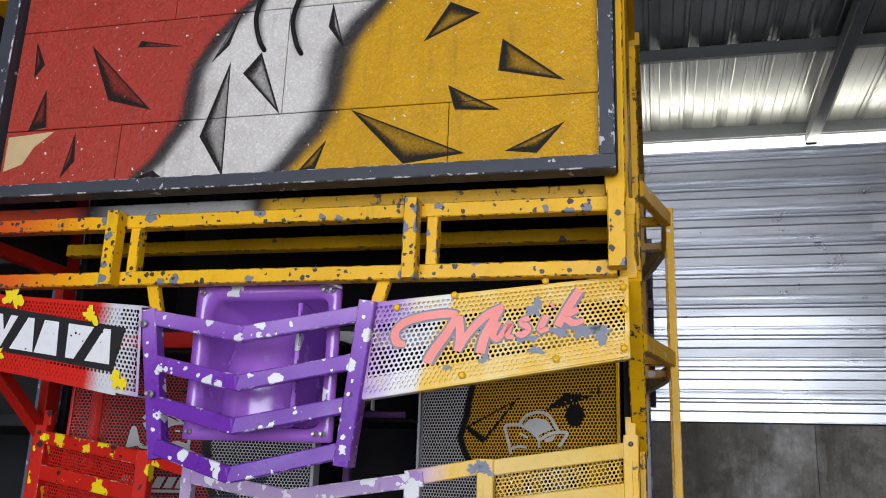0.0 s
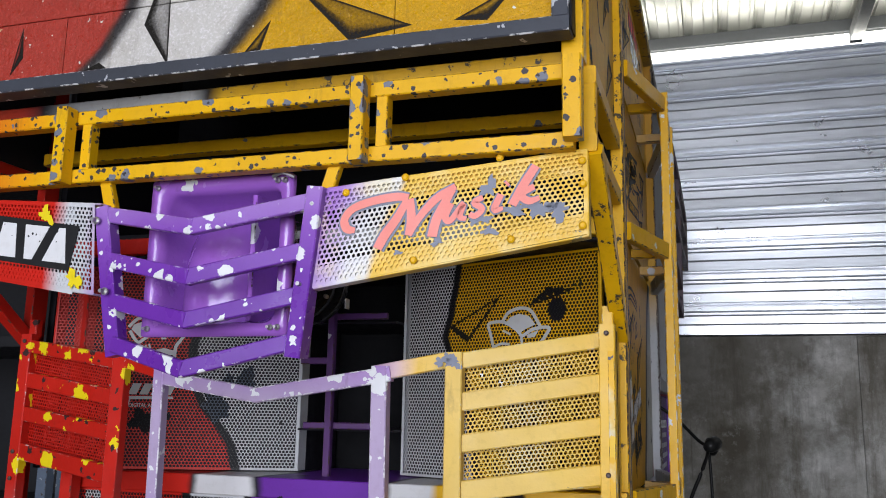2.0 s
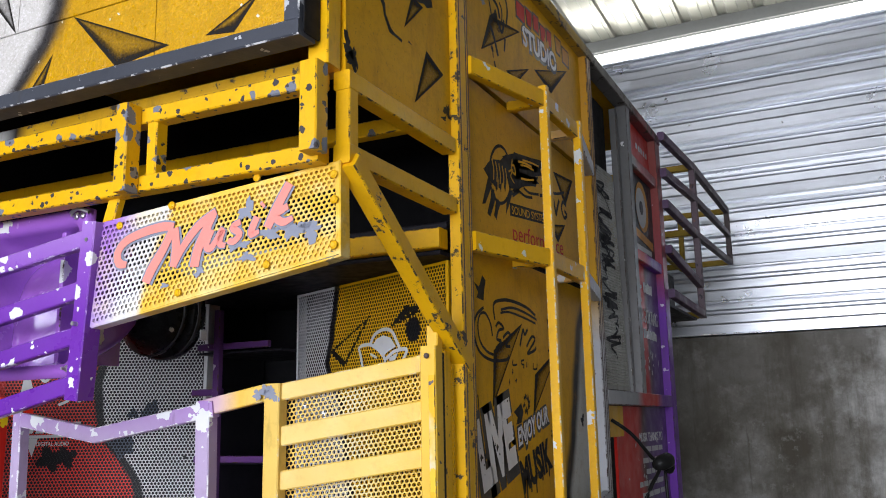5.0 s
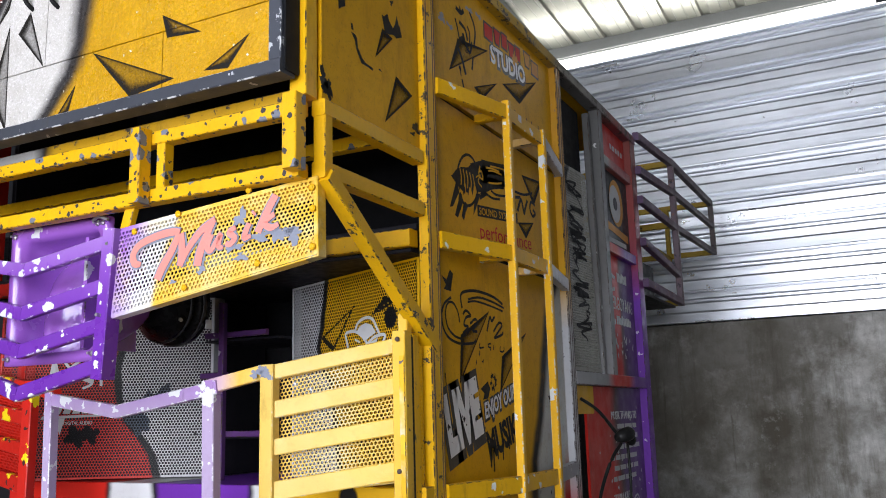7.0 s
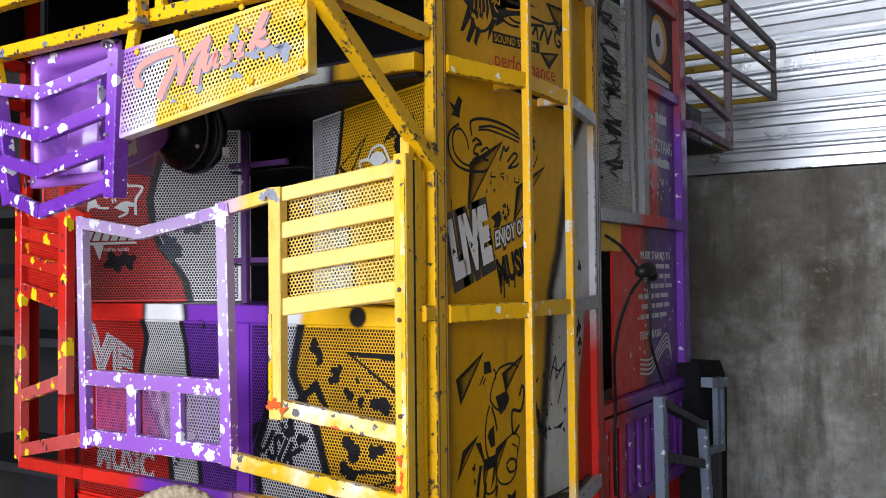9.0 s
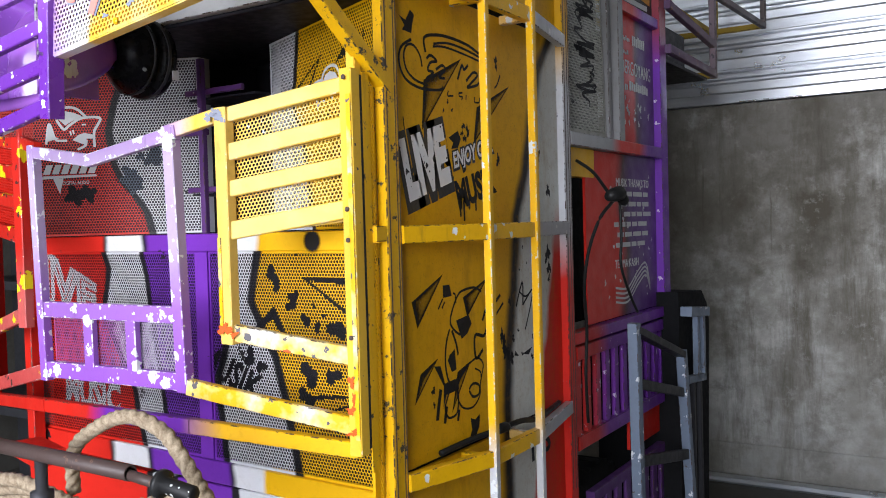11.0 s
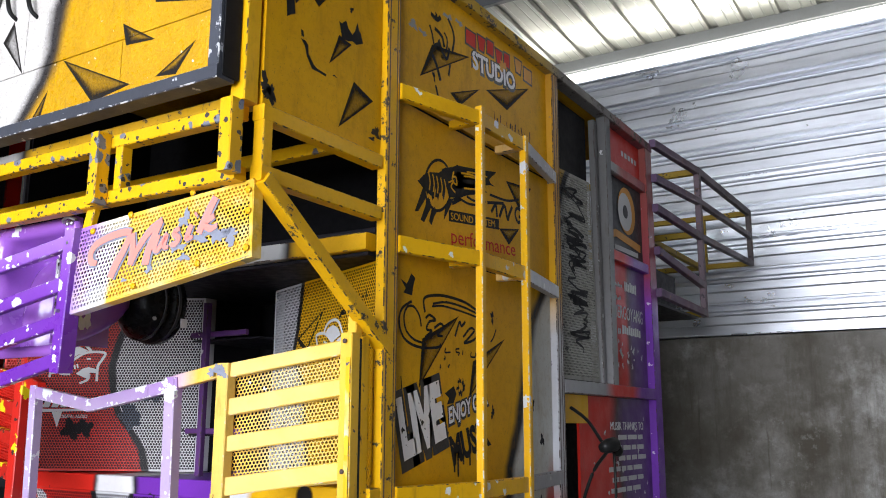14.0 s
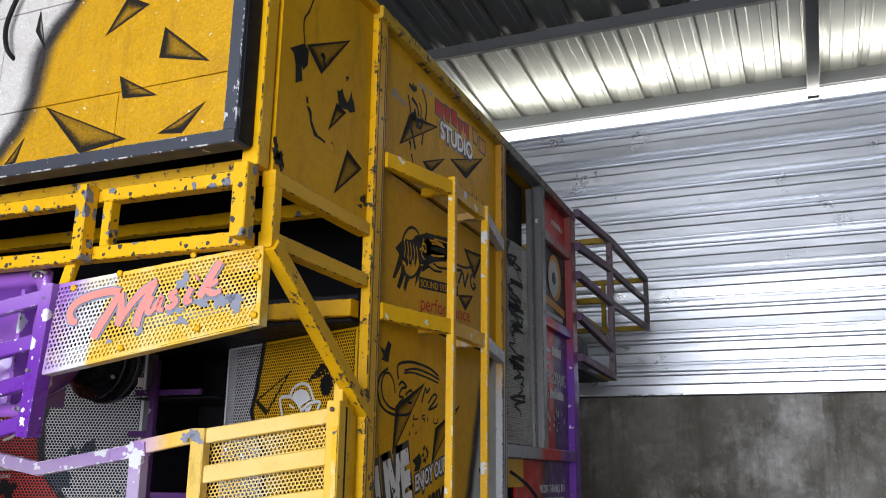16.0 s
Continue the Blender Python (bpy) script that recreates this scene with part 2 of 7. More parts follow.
def border(g, pts):
    """x less the place of a wavy border that is given by (z, x) pairs from the lowest up."""
    p = g.xyz()
    z0, z1 = pts[0][0], pts[-1][0]
    x0, x1 = min(q[1] for q in pts) - 0.01, max(q[1] for q in pts) + 0.01
    r = g.ramp(g.step(p[2], z0, z1), [((z - z0) / (z1 - z0), ((x - x0) / (x1 - x0),) * 3) for z, x in pts])
    at = g.math("ADD", g.math("MULTIPLY", r, x1 - x0), x0)
    return g.math("ADD", g.math("SUBTRACT", p[0], at), g.math("MULTIPLY", g.math("SUBTRACT", g.noise(9, 4), 0.5), 0.02))


def fields(name, first, borders):
    """Colour fields on a grille, one to the right of the other, with soft black lines between them."""
    g = Nodes(name)
    c = first
    for pts, colour, ink in borders:
        c = g.mix(g.step(border(g, pts), -0.004, 0.004), c, colour)
    c = worn(g, c, 0.3)
    for pts, colour, ink in borders:
        c = g.mix(g.step(g.math("ABSOLUTE", border(g, pts)), ink, ink * 0.55), c, INK)
    c = g.mix(g.spots(13, 0.26, 0.08, 50, 0.06), c, INK)
    return g.done(c, 0.42, 0.0, g.noise(120, 3), 0.001, 0.4)


M_GRILLE_UP = fields("left_upper_grille_paint", RED, [(((2.07, -1.36), (2.16, -1.381), (2.22, -1.419), (2.282, -1.468), (2.361, -1.50), (2.485, -1.514), (2.574, -1.494), (2.652, -1.472), (2.80, -1.45)), LG, 0.019)])
M_GRILLE_UPR = fields("right_upper_grille_paint", LG, [(((2.07, -0.50), (2.40, -0.56), (2.463, -0.608), (2.52, -0.631), (2.591, -0.612), (2.66, -0.595), (2.735, -0.583), (2.80, -0.575)), YG, 0.016)])
M_GRILLE_LOW = fields("lower_grille_paint", RED, [
    (((1.30, -1.22), (1.414, -1.255), (1.50, -1.268), (1.60, -1.33), (1.72, -1.41), (1.82, -1.440), (1.892, -1.418), (1.95, -1.405), (2.01, -1.434)), LG, 0.021),
    (((1.30, -1.08), (1.513, -1.108), (1.82, -1.160), (1.94, -1.182), (2.01, -1.202)), PURPLE, 0.017),
    (((1.30, -0.78), (1.468, -0.798), (1.58, -0.81), (1.66, -0.776), (1.76, -0.745), (2.01, -0.735)), LG, 0.022),
    (((1.30, -0.44), (1.498, -0.483), (1.584, -0.507), (1.672, -0.532), (1.776, -0.597), (1.847, -0.636), (1.921, -0.625), (2.01, -0.598)), YG, 0.024)])
M_LEDGE = grille_paint("ledge_paint", -2.0, 0.0,
    [(-2.0, RED), (-1.43, RED), (-1.41, INK), (-1.385, WHITE), (-1.20, WHITE), (-1.18, INK), (-1.15, PURPLE), (-0.76, PURPLE), (-0.74, INK), (-0.72, WHITE), (-0.60, WHITE), (-0.58, YG), (0.0, YG)], 0.0, 0.01, 5.0)
M_MUSIK = grille_paint("right_banner_paint", -1.66, -0.9, [(-1.66, (0.30, 0.11, 0.50)), (-1.555, (0.36, 0.17, 0.55)), (-1.505, (0.52, 0.40, 0.64)), (-1.465, (0.70, 0.69, 0.73)), (-1.415, (0.72, 0.71, 0.70)), (-1.395, (0.80, 0.50, 0.05)), (-1.2, (0.82, 0.53, 0.07)), (-0.9, (0.80, 0.47, 0.02))], 0.33, 0.004, 6.0, 0.55)
M_NAZYA = grille_paint("left_banner_paint", -2.0, -1.2, [(-2.0, RED), (-1.47, RED), (-1.42, LG), (-1.35, LG), (-1.30, (0.45, 0.30, 0.55))], 0.0, 0.01, 6.0)
M_LEDGE_BEAM = paint("upper_ledge_paint", along(0, -1.95, 0.0, [(-1.95, RED), (-1.2, RED), (-1.1, (0.55, 0.56, 0.56)), (-0.42, (0.55, 0.56, 0.56)), (-0.38, INK), (-0.34, YELLOW), (0.0, YELLOW)], 0.02), (), STEEL_CHIP)


def board_material():
    g, c, r = bands("signboard_paint", -3.9, -1.3,
        [(-3.9, (0.38, 0.040, 0.026)), (-3.145, (0.38, 0.040, 0.026)), (-3.125, (0.03, 0.025, 0.025)), (-3.10, (0.03, 0.028, 0.03)), (-3.065, (0.60, 0.575, 0.54)), (-2.76, (0.60, 0.575, 0.54)), (-2.715, (0.03, 0.028, 0.03)), (-2.685, (0.03, 0.025, 0.02)), (-2.645, (0.56, 0.295, 0.002)), (-1.3, (0.56, 0.295, 0.002))], 0.56, 0.035, 13.0, True, 0.5)
    sp = g.step(g.noise(150, 3, 0.7), 0.50, 0.66)
    c = g.mix(g.math("MULTIPLY", sp, 0.6), c, g.mix(1.0, c, (1.45, 1.45, 1.6), "MULTIPLY"))
    d = g.step(g.noise(120, 6, 0.8), 0.60, 0.68)
    c = g.mix(g.math("MULTIPLY", d, 0.45), c, (0.10, 0.06, 0.02))
    tall = g.n("ShaderNodeVectorMath", {0: g.pos, 1: (1.0, 1.0, 0.12)}, operation="MULTIPLY").outputs[0]
    c = g.mix(g.math("MULTIPLY", g.step(g.noise(26, 7, 0.72, tall), 0.58, 0.74), 0.40), c, (0.07, 0.04, 0.015))
    c = g.mix(g.math("MULTIPLY", g.step(g.noise(4.2, 6, 0.7), 0.55, 0.75), 0.30), c, (0.12, 0.06, 0.015))
    c = g.mix(g.spots(24, 0.10, 0.10, 60, 0.05), c, (0.02, 0.015, 0.012))
    c = g.mix(g.math("MULTIPLY", g.step(g.noise(9, 8, 0.75), 0.50, 0.70), 0.35), c, g.mix(1.0, c, (0.55, 0.50, 0.42), "MULTIPLY"))
    c = g.mix(g.spots(70, 0.26, 0.16, 80, 0.02), c, (0.66, 0.64, 0.58))
    blister = g.math("ADD", g.noise(95, 4, 0.65), g.math("MULTIPLY", g.noise(28, 4), 0.8))
    return g.done(c, g.step(g.noise(60, 3), 0.35, 0.65, 0.24, 0.55), 0.0, blister, 0.006, 0.9)


M_BOARD = board_material()


def plywood_paint(name, edge):
    """Yellow ply that turns grey and then red towards the back, over a black sprayed edge."""
    g = Nodes(name)
    p = g.xyz()
    r = g.ramp(g.step(p[2], 1.39, 2.79), [((z - 1.39) / 1.4, ((y - 3.2) / 0.6,) * 3) for z, y in ((1.39, 3.328), (1.614, 3.347), (1.793, 3.389), (1.955, 3.414), (2.11, 3.437), (2.265, 3.51), (2.45, 3.565), (2.645, 3.63), (2.79, 3.74))])
    v = g.math("SUBTRACT", p[1], g.math("ADD", g.math("MULTIPLY", r, 0.6), 3.2))
    v = g.math("ADD", g.math("ADD", v, edge), g.math("MULTIPLY", g.math("SUBTRACT", g.noise(7.0, 3), 0.5), 0.03))
    c = g.ramp(g.step(v, -1.0, 1.0), [(0.0, (0.72, 0.375, 0.002)), (0.472, (0.72, 0.375, 0.002)), (0.490, INK), (0.506, INK), (0.525, (0.60, 0.60, 0.56)), (1.0, (0.60, 0.60, 0.56))])
    w = g.math("SUBTRACT", g.math("ADD", p[1], g.math("MULTIPLY", g.math("SUBTRACT", g.noise(4.0, 3), 0.5), 0.1)), g.math("MULTIPLY", g.math("SUBTRACT", 1.9, p[2]), -0.22))
    low = g.math("MULTIPLY", g.step(p[2], 2.15, 1.95), g.step(w, 3.70, 3.73))
    c = g.mix(low, c, RED)
    c = worn(g, c, 0.42)
    c = g.mix(g.spots(7, 0.20, 0.10, 40, 0.07), c, INK)
    grain = g.noise(60, 5, 0.6, g.n("ShaderNodeVectorMath", {0: g.pos, 1: (1.0, 0.12, 1.0)}, operation="MULTIPLY").outputs[0])
    streak = g.step(g.noise(9, 8, 0.72, g.n("ShaderNodeVectorMath", {0: g.pos, 1: (1.0, 1.0, 0.25)}, operation="MULTIPLY").outputs[0]), 0.54, 0.74)
    c = g.mix(g.math("MULTIPLY", streak, 0.48), c, (0.20, 0.10, 0.004))
    c = g.mix(g.math("MULTIPLY", g.step(g.noise(21, 7, 0.75), 0.50, 0.72), 0.34), c, (0.30, 0.14, 0.002))
    c = g.mix(g.spots(34, 0.10, 0.14, 70, 0.03), c, (0.05, 0.03, 0.008))
    c = g.mix(g.math("MULTIPLY", g.step(g.noise(140, 3, 0.7), 0.62, 0.70), 0.5), c, (0.10, 0.06, 0.01))
    return g.done(c, 0.50, 0.0, grain, 0.0015, 0.5, 0.16)


M_PLY = plywood_paint("side_ply_paint", 0.0)
M_PLY_UP = plywood_paint("upper_side_ply_paint", -3.0)


def plain(name, color, rough=0.5, metal=0.0, scale=30, amount=0.3, bump=0.3):
    g = Nodes(name)
    return g.done(worn(g, color, amount), g.step(g.noise(scale, 4), 0.3, 0.7, max(rough - 0.1, 0.05), rough + 0.1), metal, g.noise(scale * 3, 4), 0.001, bump, 0.12)


M_INK = plain("black_spray", INK, 0.55)
M_SMOKE = plain("thin_black_spray", (0.20, 0.12, 0.015), 0.5, amount=0.6)
M_SMOKE_RED = plain("thin_black_spray_on_red", (0.17, 0.03, 0.02), 0.5, amount=0.6)
M_SMOKE_WHITE = plain("thin_black_spray_on_white", (0.34, 0.34, 0.34), 0.5, amount=0.6)
M_SALMON = paint("salmon_vinyl", (0.82, 0.25, 0.21), (), ((0.30, 0.31, 0.38), 24.0, 0.70), amount=0.15)
M_GREYVINYL = plain("grey_underlay", (0.25, 0.27, 0.34), 0.6)
M_VINYL = paint("white_vinyl", (0.74, 0.74, 0.76), [(INK, 70, 0.28, 0.25, 90, 0.01)], ((0.04, 0.04, 0.04), 26.0, 0.72), amount=0.25)
M_BLACKVINYL = paint("black_vinyl", (0.02, 0.02, 0.022), (), ((0.5, 0.5, 0.52), 26.0, 0.74))
M_SPLASH_YELLOW = plain("yellow_splash", (0.82, 0.64, 0.02), 0.4)
M_LOGO = plain("pale_stencil", (0.55, 0.56, 0.58), 0.5)
M_SLATE_SPLASH = plain("slate_splash", (0.10, 0.12, 0.16), 0.5)
M_ORANGESTAIN = plain("orange_red_stain", (0.74, 0.10, 0.015), 0.5)
# Near-black of the sheets that stand in for unlit depth.
M_DARK = plain("unlit_depth_black", (0.010, 0.010, 0.012), 0.7)
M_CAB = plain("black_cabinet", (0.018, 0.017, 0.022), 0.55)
M_DRIVER = plain("black_metal_gloss", (0.006, 0.006, 0.007), 0.28)
M_RUBBER = plain("tyre_rubber", (0.030, 0.030, 0.030), 0.75)
M_TARP = plain("black_cloth", (0.008, 0.008, 0.009), 0.85)
M_STEEL = paint("dull_steel", (0.15, 0.19, 0.26), [((0.55, 0.57, 0.6), 24, 0.4, 0.4, 60, 0.05)], ((0.07, 0.05, 0.04), 18.0, 0.64), rough=0.4)
M_DARKSTEEL = plain("dark_steel", (0.045, 0.045, 0.05), 0.5, 0.3)
M_BOLT = plain("zinc_bolt", (0.5, 0.5, 0.5), 0.35, 0.8)
M_RUST = paint("rusty_brown_pipe", (0.075, 0.050, 0.045), (), ((0.16, 0.09, 0.06), 18.0, 0.60), rough=0.45)
M_CABLE = plain("black_cable", (0.012, 0.012, 0.012), 0.4)
M_RASTA = plain("black_sign", (0.03, 0.032, 0.036), 0.4)
M_ORANGE = plain("orange_print", (0.62, 0.30, 0.06), 0.5)
M_REDTEXT = plain("red_print", (0.55, 0.03, 0.02), 0.5)


def rope_material():
    g = Nodes("hemp_rope")
    c = g.ramp(g.noise(60, 6, 0.7), [(0.3, (0.16, 0.11, 0.065)), (0.7, (0.46, 0.37, 0.26))])
    return g.done(c, 0.9, 0.0, g.noise(160, 5, 0.75), 0.003, 0.9)


M_ROPE = rope_material()


def galvanised(name, tint, lo, hi):
    g = Nodes(name)
    streak = g.noise(1.6, 6, 0.6, g.n("ShaderNodeVectorMath", {0: g.pos, 1: (0.6, 0.6, 7.0)}, operation="MULTIPLY").outputs[0])
    c = g.ramp(streak, [(0.3, tuple(k * 0.70 for k in tint)), (0.7, tint)])
    c = g.mix(g.math("MULTIPLY", g.step(g.noise(5, 7, 0.7), 0.60, 0.80), 0.2), c, (0.30, 0.29, 0.28))
    r = g.step(g.noise(3, 5, 0.6), 0.3, 0.7, lo, hi)
    return g.done(c, r, 0.9, g.noise(1.2, 1), 0.012, 0.05)


M_ZINC = galvanised("zinc_sheet", (0.80, 0.83, 0.89), 0.25, 0.38)
# Same sheet as the wall, its tint lowered to hold the roof's shade.
M_ROOFZINC = galvanised("shaded_roof_zinc", (0.24, 0.24, 0.225), 0.30, 0.44)
M_PURLIN = plain("grey_purlin", (0.10, 0.105, 0.11), 0.5, 0.3)


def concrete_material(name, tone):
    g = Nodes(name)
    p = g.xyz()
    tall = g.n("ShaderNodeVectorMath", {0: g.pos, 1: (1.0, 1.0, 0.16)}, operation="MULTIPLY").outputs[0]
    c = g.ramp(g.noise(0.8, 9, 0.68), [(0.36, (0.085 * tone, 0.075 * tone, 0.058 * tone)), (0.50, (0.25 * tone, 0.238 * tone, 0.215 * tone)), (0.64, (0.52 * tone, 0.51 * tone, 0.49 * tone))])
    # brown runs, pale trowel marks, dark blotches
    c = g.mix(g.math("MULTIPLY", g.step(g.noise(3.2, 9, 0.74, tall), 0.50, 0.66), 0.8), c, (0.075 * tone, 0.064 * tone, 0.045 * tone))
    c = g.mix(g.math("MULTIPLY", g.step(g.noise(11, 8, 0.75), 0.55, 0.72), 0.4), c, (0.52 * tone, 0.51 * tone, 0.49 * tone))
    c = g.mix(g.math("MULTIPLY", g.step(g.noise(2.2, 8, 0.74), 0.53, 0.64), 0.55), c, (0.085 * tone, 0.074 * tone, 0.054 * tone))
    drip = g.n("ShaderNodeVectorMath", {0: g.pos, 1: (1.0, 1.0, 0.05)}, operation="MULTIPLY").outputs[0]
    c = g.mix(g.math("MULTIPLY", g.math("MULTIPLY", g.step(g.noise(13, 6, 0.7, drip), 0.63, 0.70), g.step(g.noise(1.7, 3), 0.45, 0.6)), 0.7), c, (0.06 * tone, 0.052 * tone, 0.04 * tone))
    # brown leak stain spreading from the roof joint, with painted shade beside the truck
    leak_shade = g.math("ADD", g.math("ADD", g.noise(1.5, 8, 0.7), g.math("MULTIPLY", g.math("SUBTRACT", 1.6, p[0]), 0.13)), g.math("MULTIPLY", g.math("SUBTRACT", p[2], 2.3), 0.16))
    c = g.mix(g.math("MULTIPLY", g.step(leak_shade, 0.54, 0.74), 0.72), c, (0.075 * tone, 0.066 * tone, 0.050 * tone))
    # darker towards the floor, with a ragged upper edge
    low_dark = g.step(g.math("ADD", p[2], g.math("MULTIPLY", g.noise(2.5, 5), 0.9)), 1.55, 0.65)
    c = g.mix(g.math("MULTIPLY", low_dark, 0.62), c, (0.09 * tone, 0.085 * tone, 0.075 * tone))
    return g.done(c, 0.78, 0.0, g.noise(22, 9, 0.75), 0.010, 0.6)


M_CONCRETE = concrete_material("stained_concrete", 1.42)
# Floor and side-wall copies of the concrete, darkened to cut bounced light.
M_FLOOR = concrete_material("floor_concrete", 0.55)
M_DIMWALL = concrete_material("low_bounce_concrete", 0.5)

# Red, grey and yellow bands, darkened for grime and the signboard's shade.
M_UNDER = paint("shaded_under_beam_paint", along(0, -1.95, 0.0, [(-1.95, (0.30, 0.04, 0.01)), (-1.62, (0.24, 0.02, 0.01)), (-1.55, INK), (-1.42, (0.22, 0.22, 0.22)), (-1.08, (0.30, 0.30, 0.29)), (-1.03, INK), (-0.98, (0.50, 0.28, 0.01)), (0.0, (0.50, 0.28, 0.01))], 0.03), (), ((0.05, 0.04, 0.03), 18.0, 0.60))

def spray_material():
    """Thin black spray: as dense as the mesh says, broken up by grain."""
    g = Nodes("thin_black_overspray")
    d = g.n("ShaderNodeAttribute")
    d.attribute_name = "spray"
    k = g.math("ADD", d.outputs["Fac"], g.math("MULTIPLY", g.math("SUBTRACT", g.noise(130, 4, 0.7), 0.5), 0.7))
    g.done((0.016, 0.014, 0.012), 0.6, 0.0, None, shine=0.1)
    out = g.t.nodes["Material Output"]
    clear = g.n("ShaderNodeBsdfTransparent")
    mixer = g.n("ShaderNodeMixShader", {0: g.step(k, 0.08, 0.92)})
    g.t.links.new(clear.outputs[0], mixer.inputs[1])
    g.t.links.new(g.b.outputs[0], mixer.inputs[2])
    g.t.links.new(mixer.outputs[0], out.inputs["Surface"])
    return g.m


M_SPRAY = spray_material()
M_INKSOFT = plain("soft_black_spray", (0.030, 0.027, 0.025), 0.55, amount=0.5)
M_BARE = plain("bare_ply", (0.60, 0.44, 0.24), 0.7, amount=0.5)
M_WING_GRILLE = paint("wing_grille_paint", along(0, -0.5, 0.0, [(-0.5, YELLOW), (-0.36, (0.78, 0.53, 0.10)), (-0.27, (0.76, 0.64, 0.34)), (-0.19, (0.78, 0.52, 0.08)), (0.0, YELLOW)], 0.04, 9.0), [((0.75, 0.74, 0.7), 18, 0.4, 0.25, 40, 0.06)])
M_PALE_GRILLE = paint("pale_grille_paint", along(0, -1.3, -0.6, [(-1.3, (0.42, 0.08, 0.24)), (-1.0, (0.34, 0.12, 0.34)), (-0.8, (0.42, 0.36, 0.50)), (-0.6, (0.40, 0.34, 0.48))], 0.05), [((0.62, 0.60, 0.64), 9, 0.5, 0.35, 40, 0.07)])
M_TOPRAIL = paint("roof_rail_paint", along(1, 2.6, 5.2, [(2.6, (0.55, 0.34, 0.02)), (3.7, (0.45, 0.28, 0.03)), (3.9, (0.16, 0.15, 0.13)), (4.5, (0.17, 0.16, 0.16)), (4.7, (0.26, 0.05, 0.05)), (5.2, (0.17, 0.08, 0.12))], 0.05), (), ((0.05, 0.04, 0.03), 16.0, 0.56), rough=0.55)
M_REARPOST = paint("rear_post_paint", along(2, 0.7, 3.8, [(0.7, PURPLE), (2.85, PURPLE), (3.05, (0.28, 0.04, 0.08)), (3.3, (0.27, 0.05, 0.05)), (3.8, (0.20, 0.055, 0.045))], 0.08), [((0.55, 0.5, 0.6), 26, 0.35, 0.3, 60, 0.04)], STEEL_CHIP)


def mesh_colour(g):
    """Grey mesh, yellow at its upper front corner behind a sprayed black line."""
    p = g.xyz()
    r = g.ramp(g.step(p[2], 2.9, 3.45), [(0.0, (0.0,) * 3), (0.25, (0.06,) * 3), (0.45, (0.14,) * 3), (0.65, (0.30,) * 3), (0.82, (0.50,) * 3), (1.0, (0.80,) * 3)])
    d = g.math("SUBTRACT", p[1], g.math("ADD", g.math("MULTIPLY", r, 0.30), MESH_Y))
    d = g.math("ADD", d, g.math("MULTIPLY", g.math("SUBTRACT", g.noise(9, 4), 0.5), 0.03))
    c = g.mix(g.step(d, -0.004, 0.004), (0.50, 0.29, 0.01), (0.36, 0.36, 0.33))
    c = g.mix(g.step(g.noise(16, 6, 0.7), 0.48, 0.66, 0.0, 0.5), c, (0.20, 0.19, 0.15))
    return g.mix(g.step(g.math("ABSOLUTE", d), 0.034, 0.016), c, INK)


MESH_Y = 3.90
M_MESHGREY = paint("grey_mesh_paint", mesh_colour, [((0.05, 0.05, 0.05), 14, 0.3, 0.12, 40, 0.06)], STEEL_CHIP)
M_BAYRAIL = paint("bay_rail_paint", along(1, 4.4, 5.1, [(4.4, (0.34, 0.34, 0.33)), (4.56, (0.32, 0.29, 0.28)), (4.66, (0.36, 0.05, 0.04)), (5.1, (0.28, 0.05, 0.06))], 0.06, 4.0), (), STEEL_CHIP)
# Dark grey of the sheet that replaces unlit depth behind the mesh.
M_MESHBACK = plain("opening_shade_grey", (0.035, 0.035, 0.037), 0.7)
M_YELLOWFLAT = plain("yellow_ground", (0.72, 0.375, 0.002), 0.45)
M_GRIP = paint("star_grip_rubber", (0.015, 0.015, 0.016), [((0.6, 0.6, 0.58), 75, 0.36, 0.75, 20, 0.0)], rough=0.5)
M_SIGNPANEL = paint("red_purple_sign_paint", along(1, 4.4, 5.1, [(4.4, RED), (4.71, RED), (4.76, (0.06, 0.012, 0.03)), (4.82, (0.085, 0.03, 0.17)), (5.1, (0.12, 0.035, 0.24))], 0.08, 4.0), (), ((0.03, 0.02, 0.03), 18.0, 0.70))
M_BACKPANEL = paint("red_purple_panel_paint", along(1, 4.0, 5.1, [(4.0, RED), (4.45, RED), (4.56, (0.05, 0.012, 0.02)), (4.64, (0.085, 0.03, 0.17)), (5.1, (0.12, 0.035, 0.24))], 0.12, 2.5), (), ((0.03, 0.02, 0.03), 18.0, 0.70))


# ---- mesh helpers ----
PLACE = {}


def root(name, x, y, z, label, category, group=""):
    ob = new(name)
    ob.location = (x, y, z)
    ob.empty_display_size = 0.1
    PLACE[ob.name] = Vector((x, y, z))
    return tagged(ob, label, category, group)


def put(name, verts, faces, mats, parent=None, label="", slots=None, smooth=False):
    """One mesh object; its origin is the middle of its box."""
    vs = [Vector(v) for v in verts]
    lo = Vector([min(v[i] for v in vs) for i in range(3)])
    hi = Vector([max(v[i] for v in vs) for i in range(3)])
    mid = (lo + hi) / 2
    me = bpy.data.meshes.new(name)
    me.from_pydata([tuple(v - mid) for v in vs], [], faces)
    for m in (mats if isinstance(mats, (list, tuple)) else [mats]):
        me.materials.append(m)
    if slots is not None:
        me.polygons.foreach_set("material_index", slots)
    if smooth:
        me.polygons.foreach_set("use_smooth", [True] * len(me.polygons))
    me.update()
    ob = new(name, me)
    PLACE[ob.name] = mid
    if parent is not None:
        ob.parent = parent
        ob.location = mid - PLACE[parent.name]
    else:
        ob.location = mid
    return tagged(ob, label)


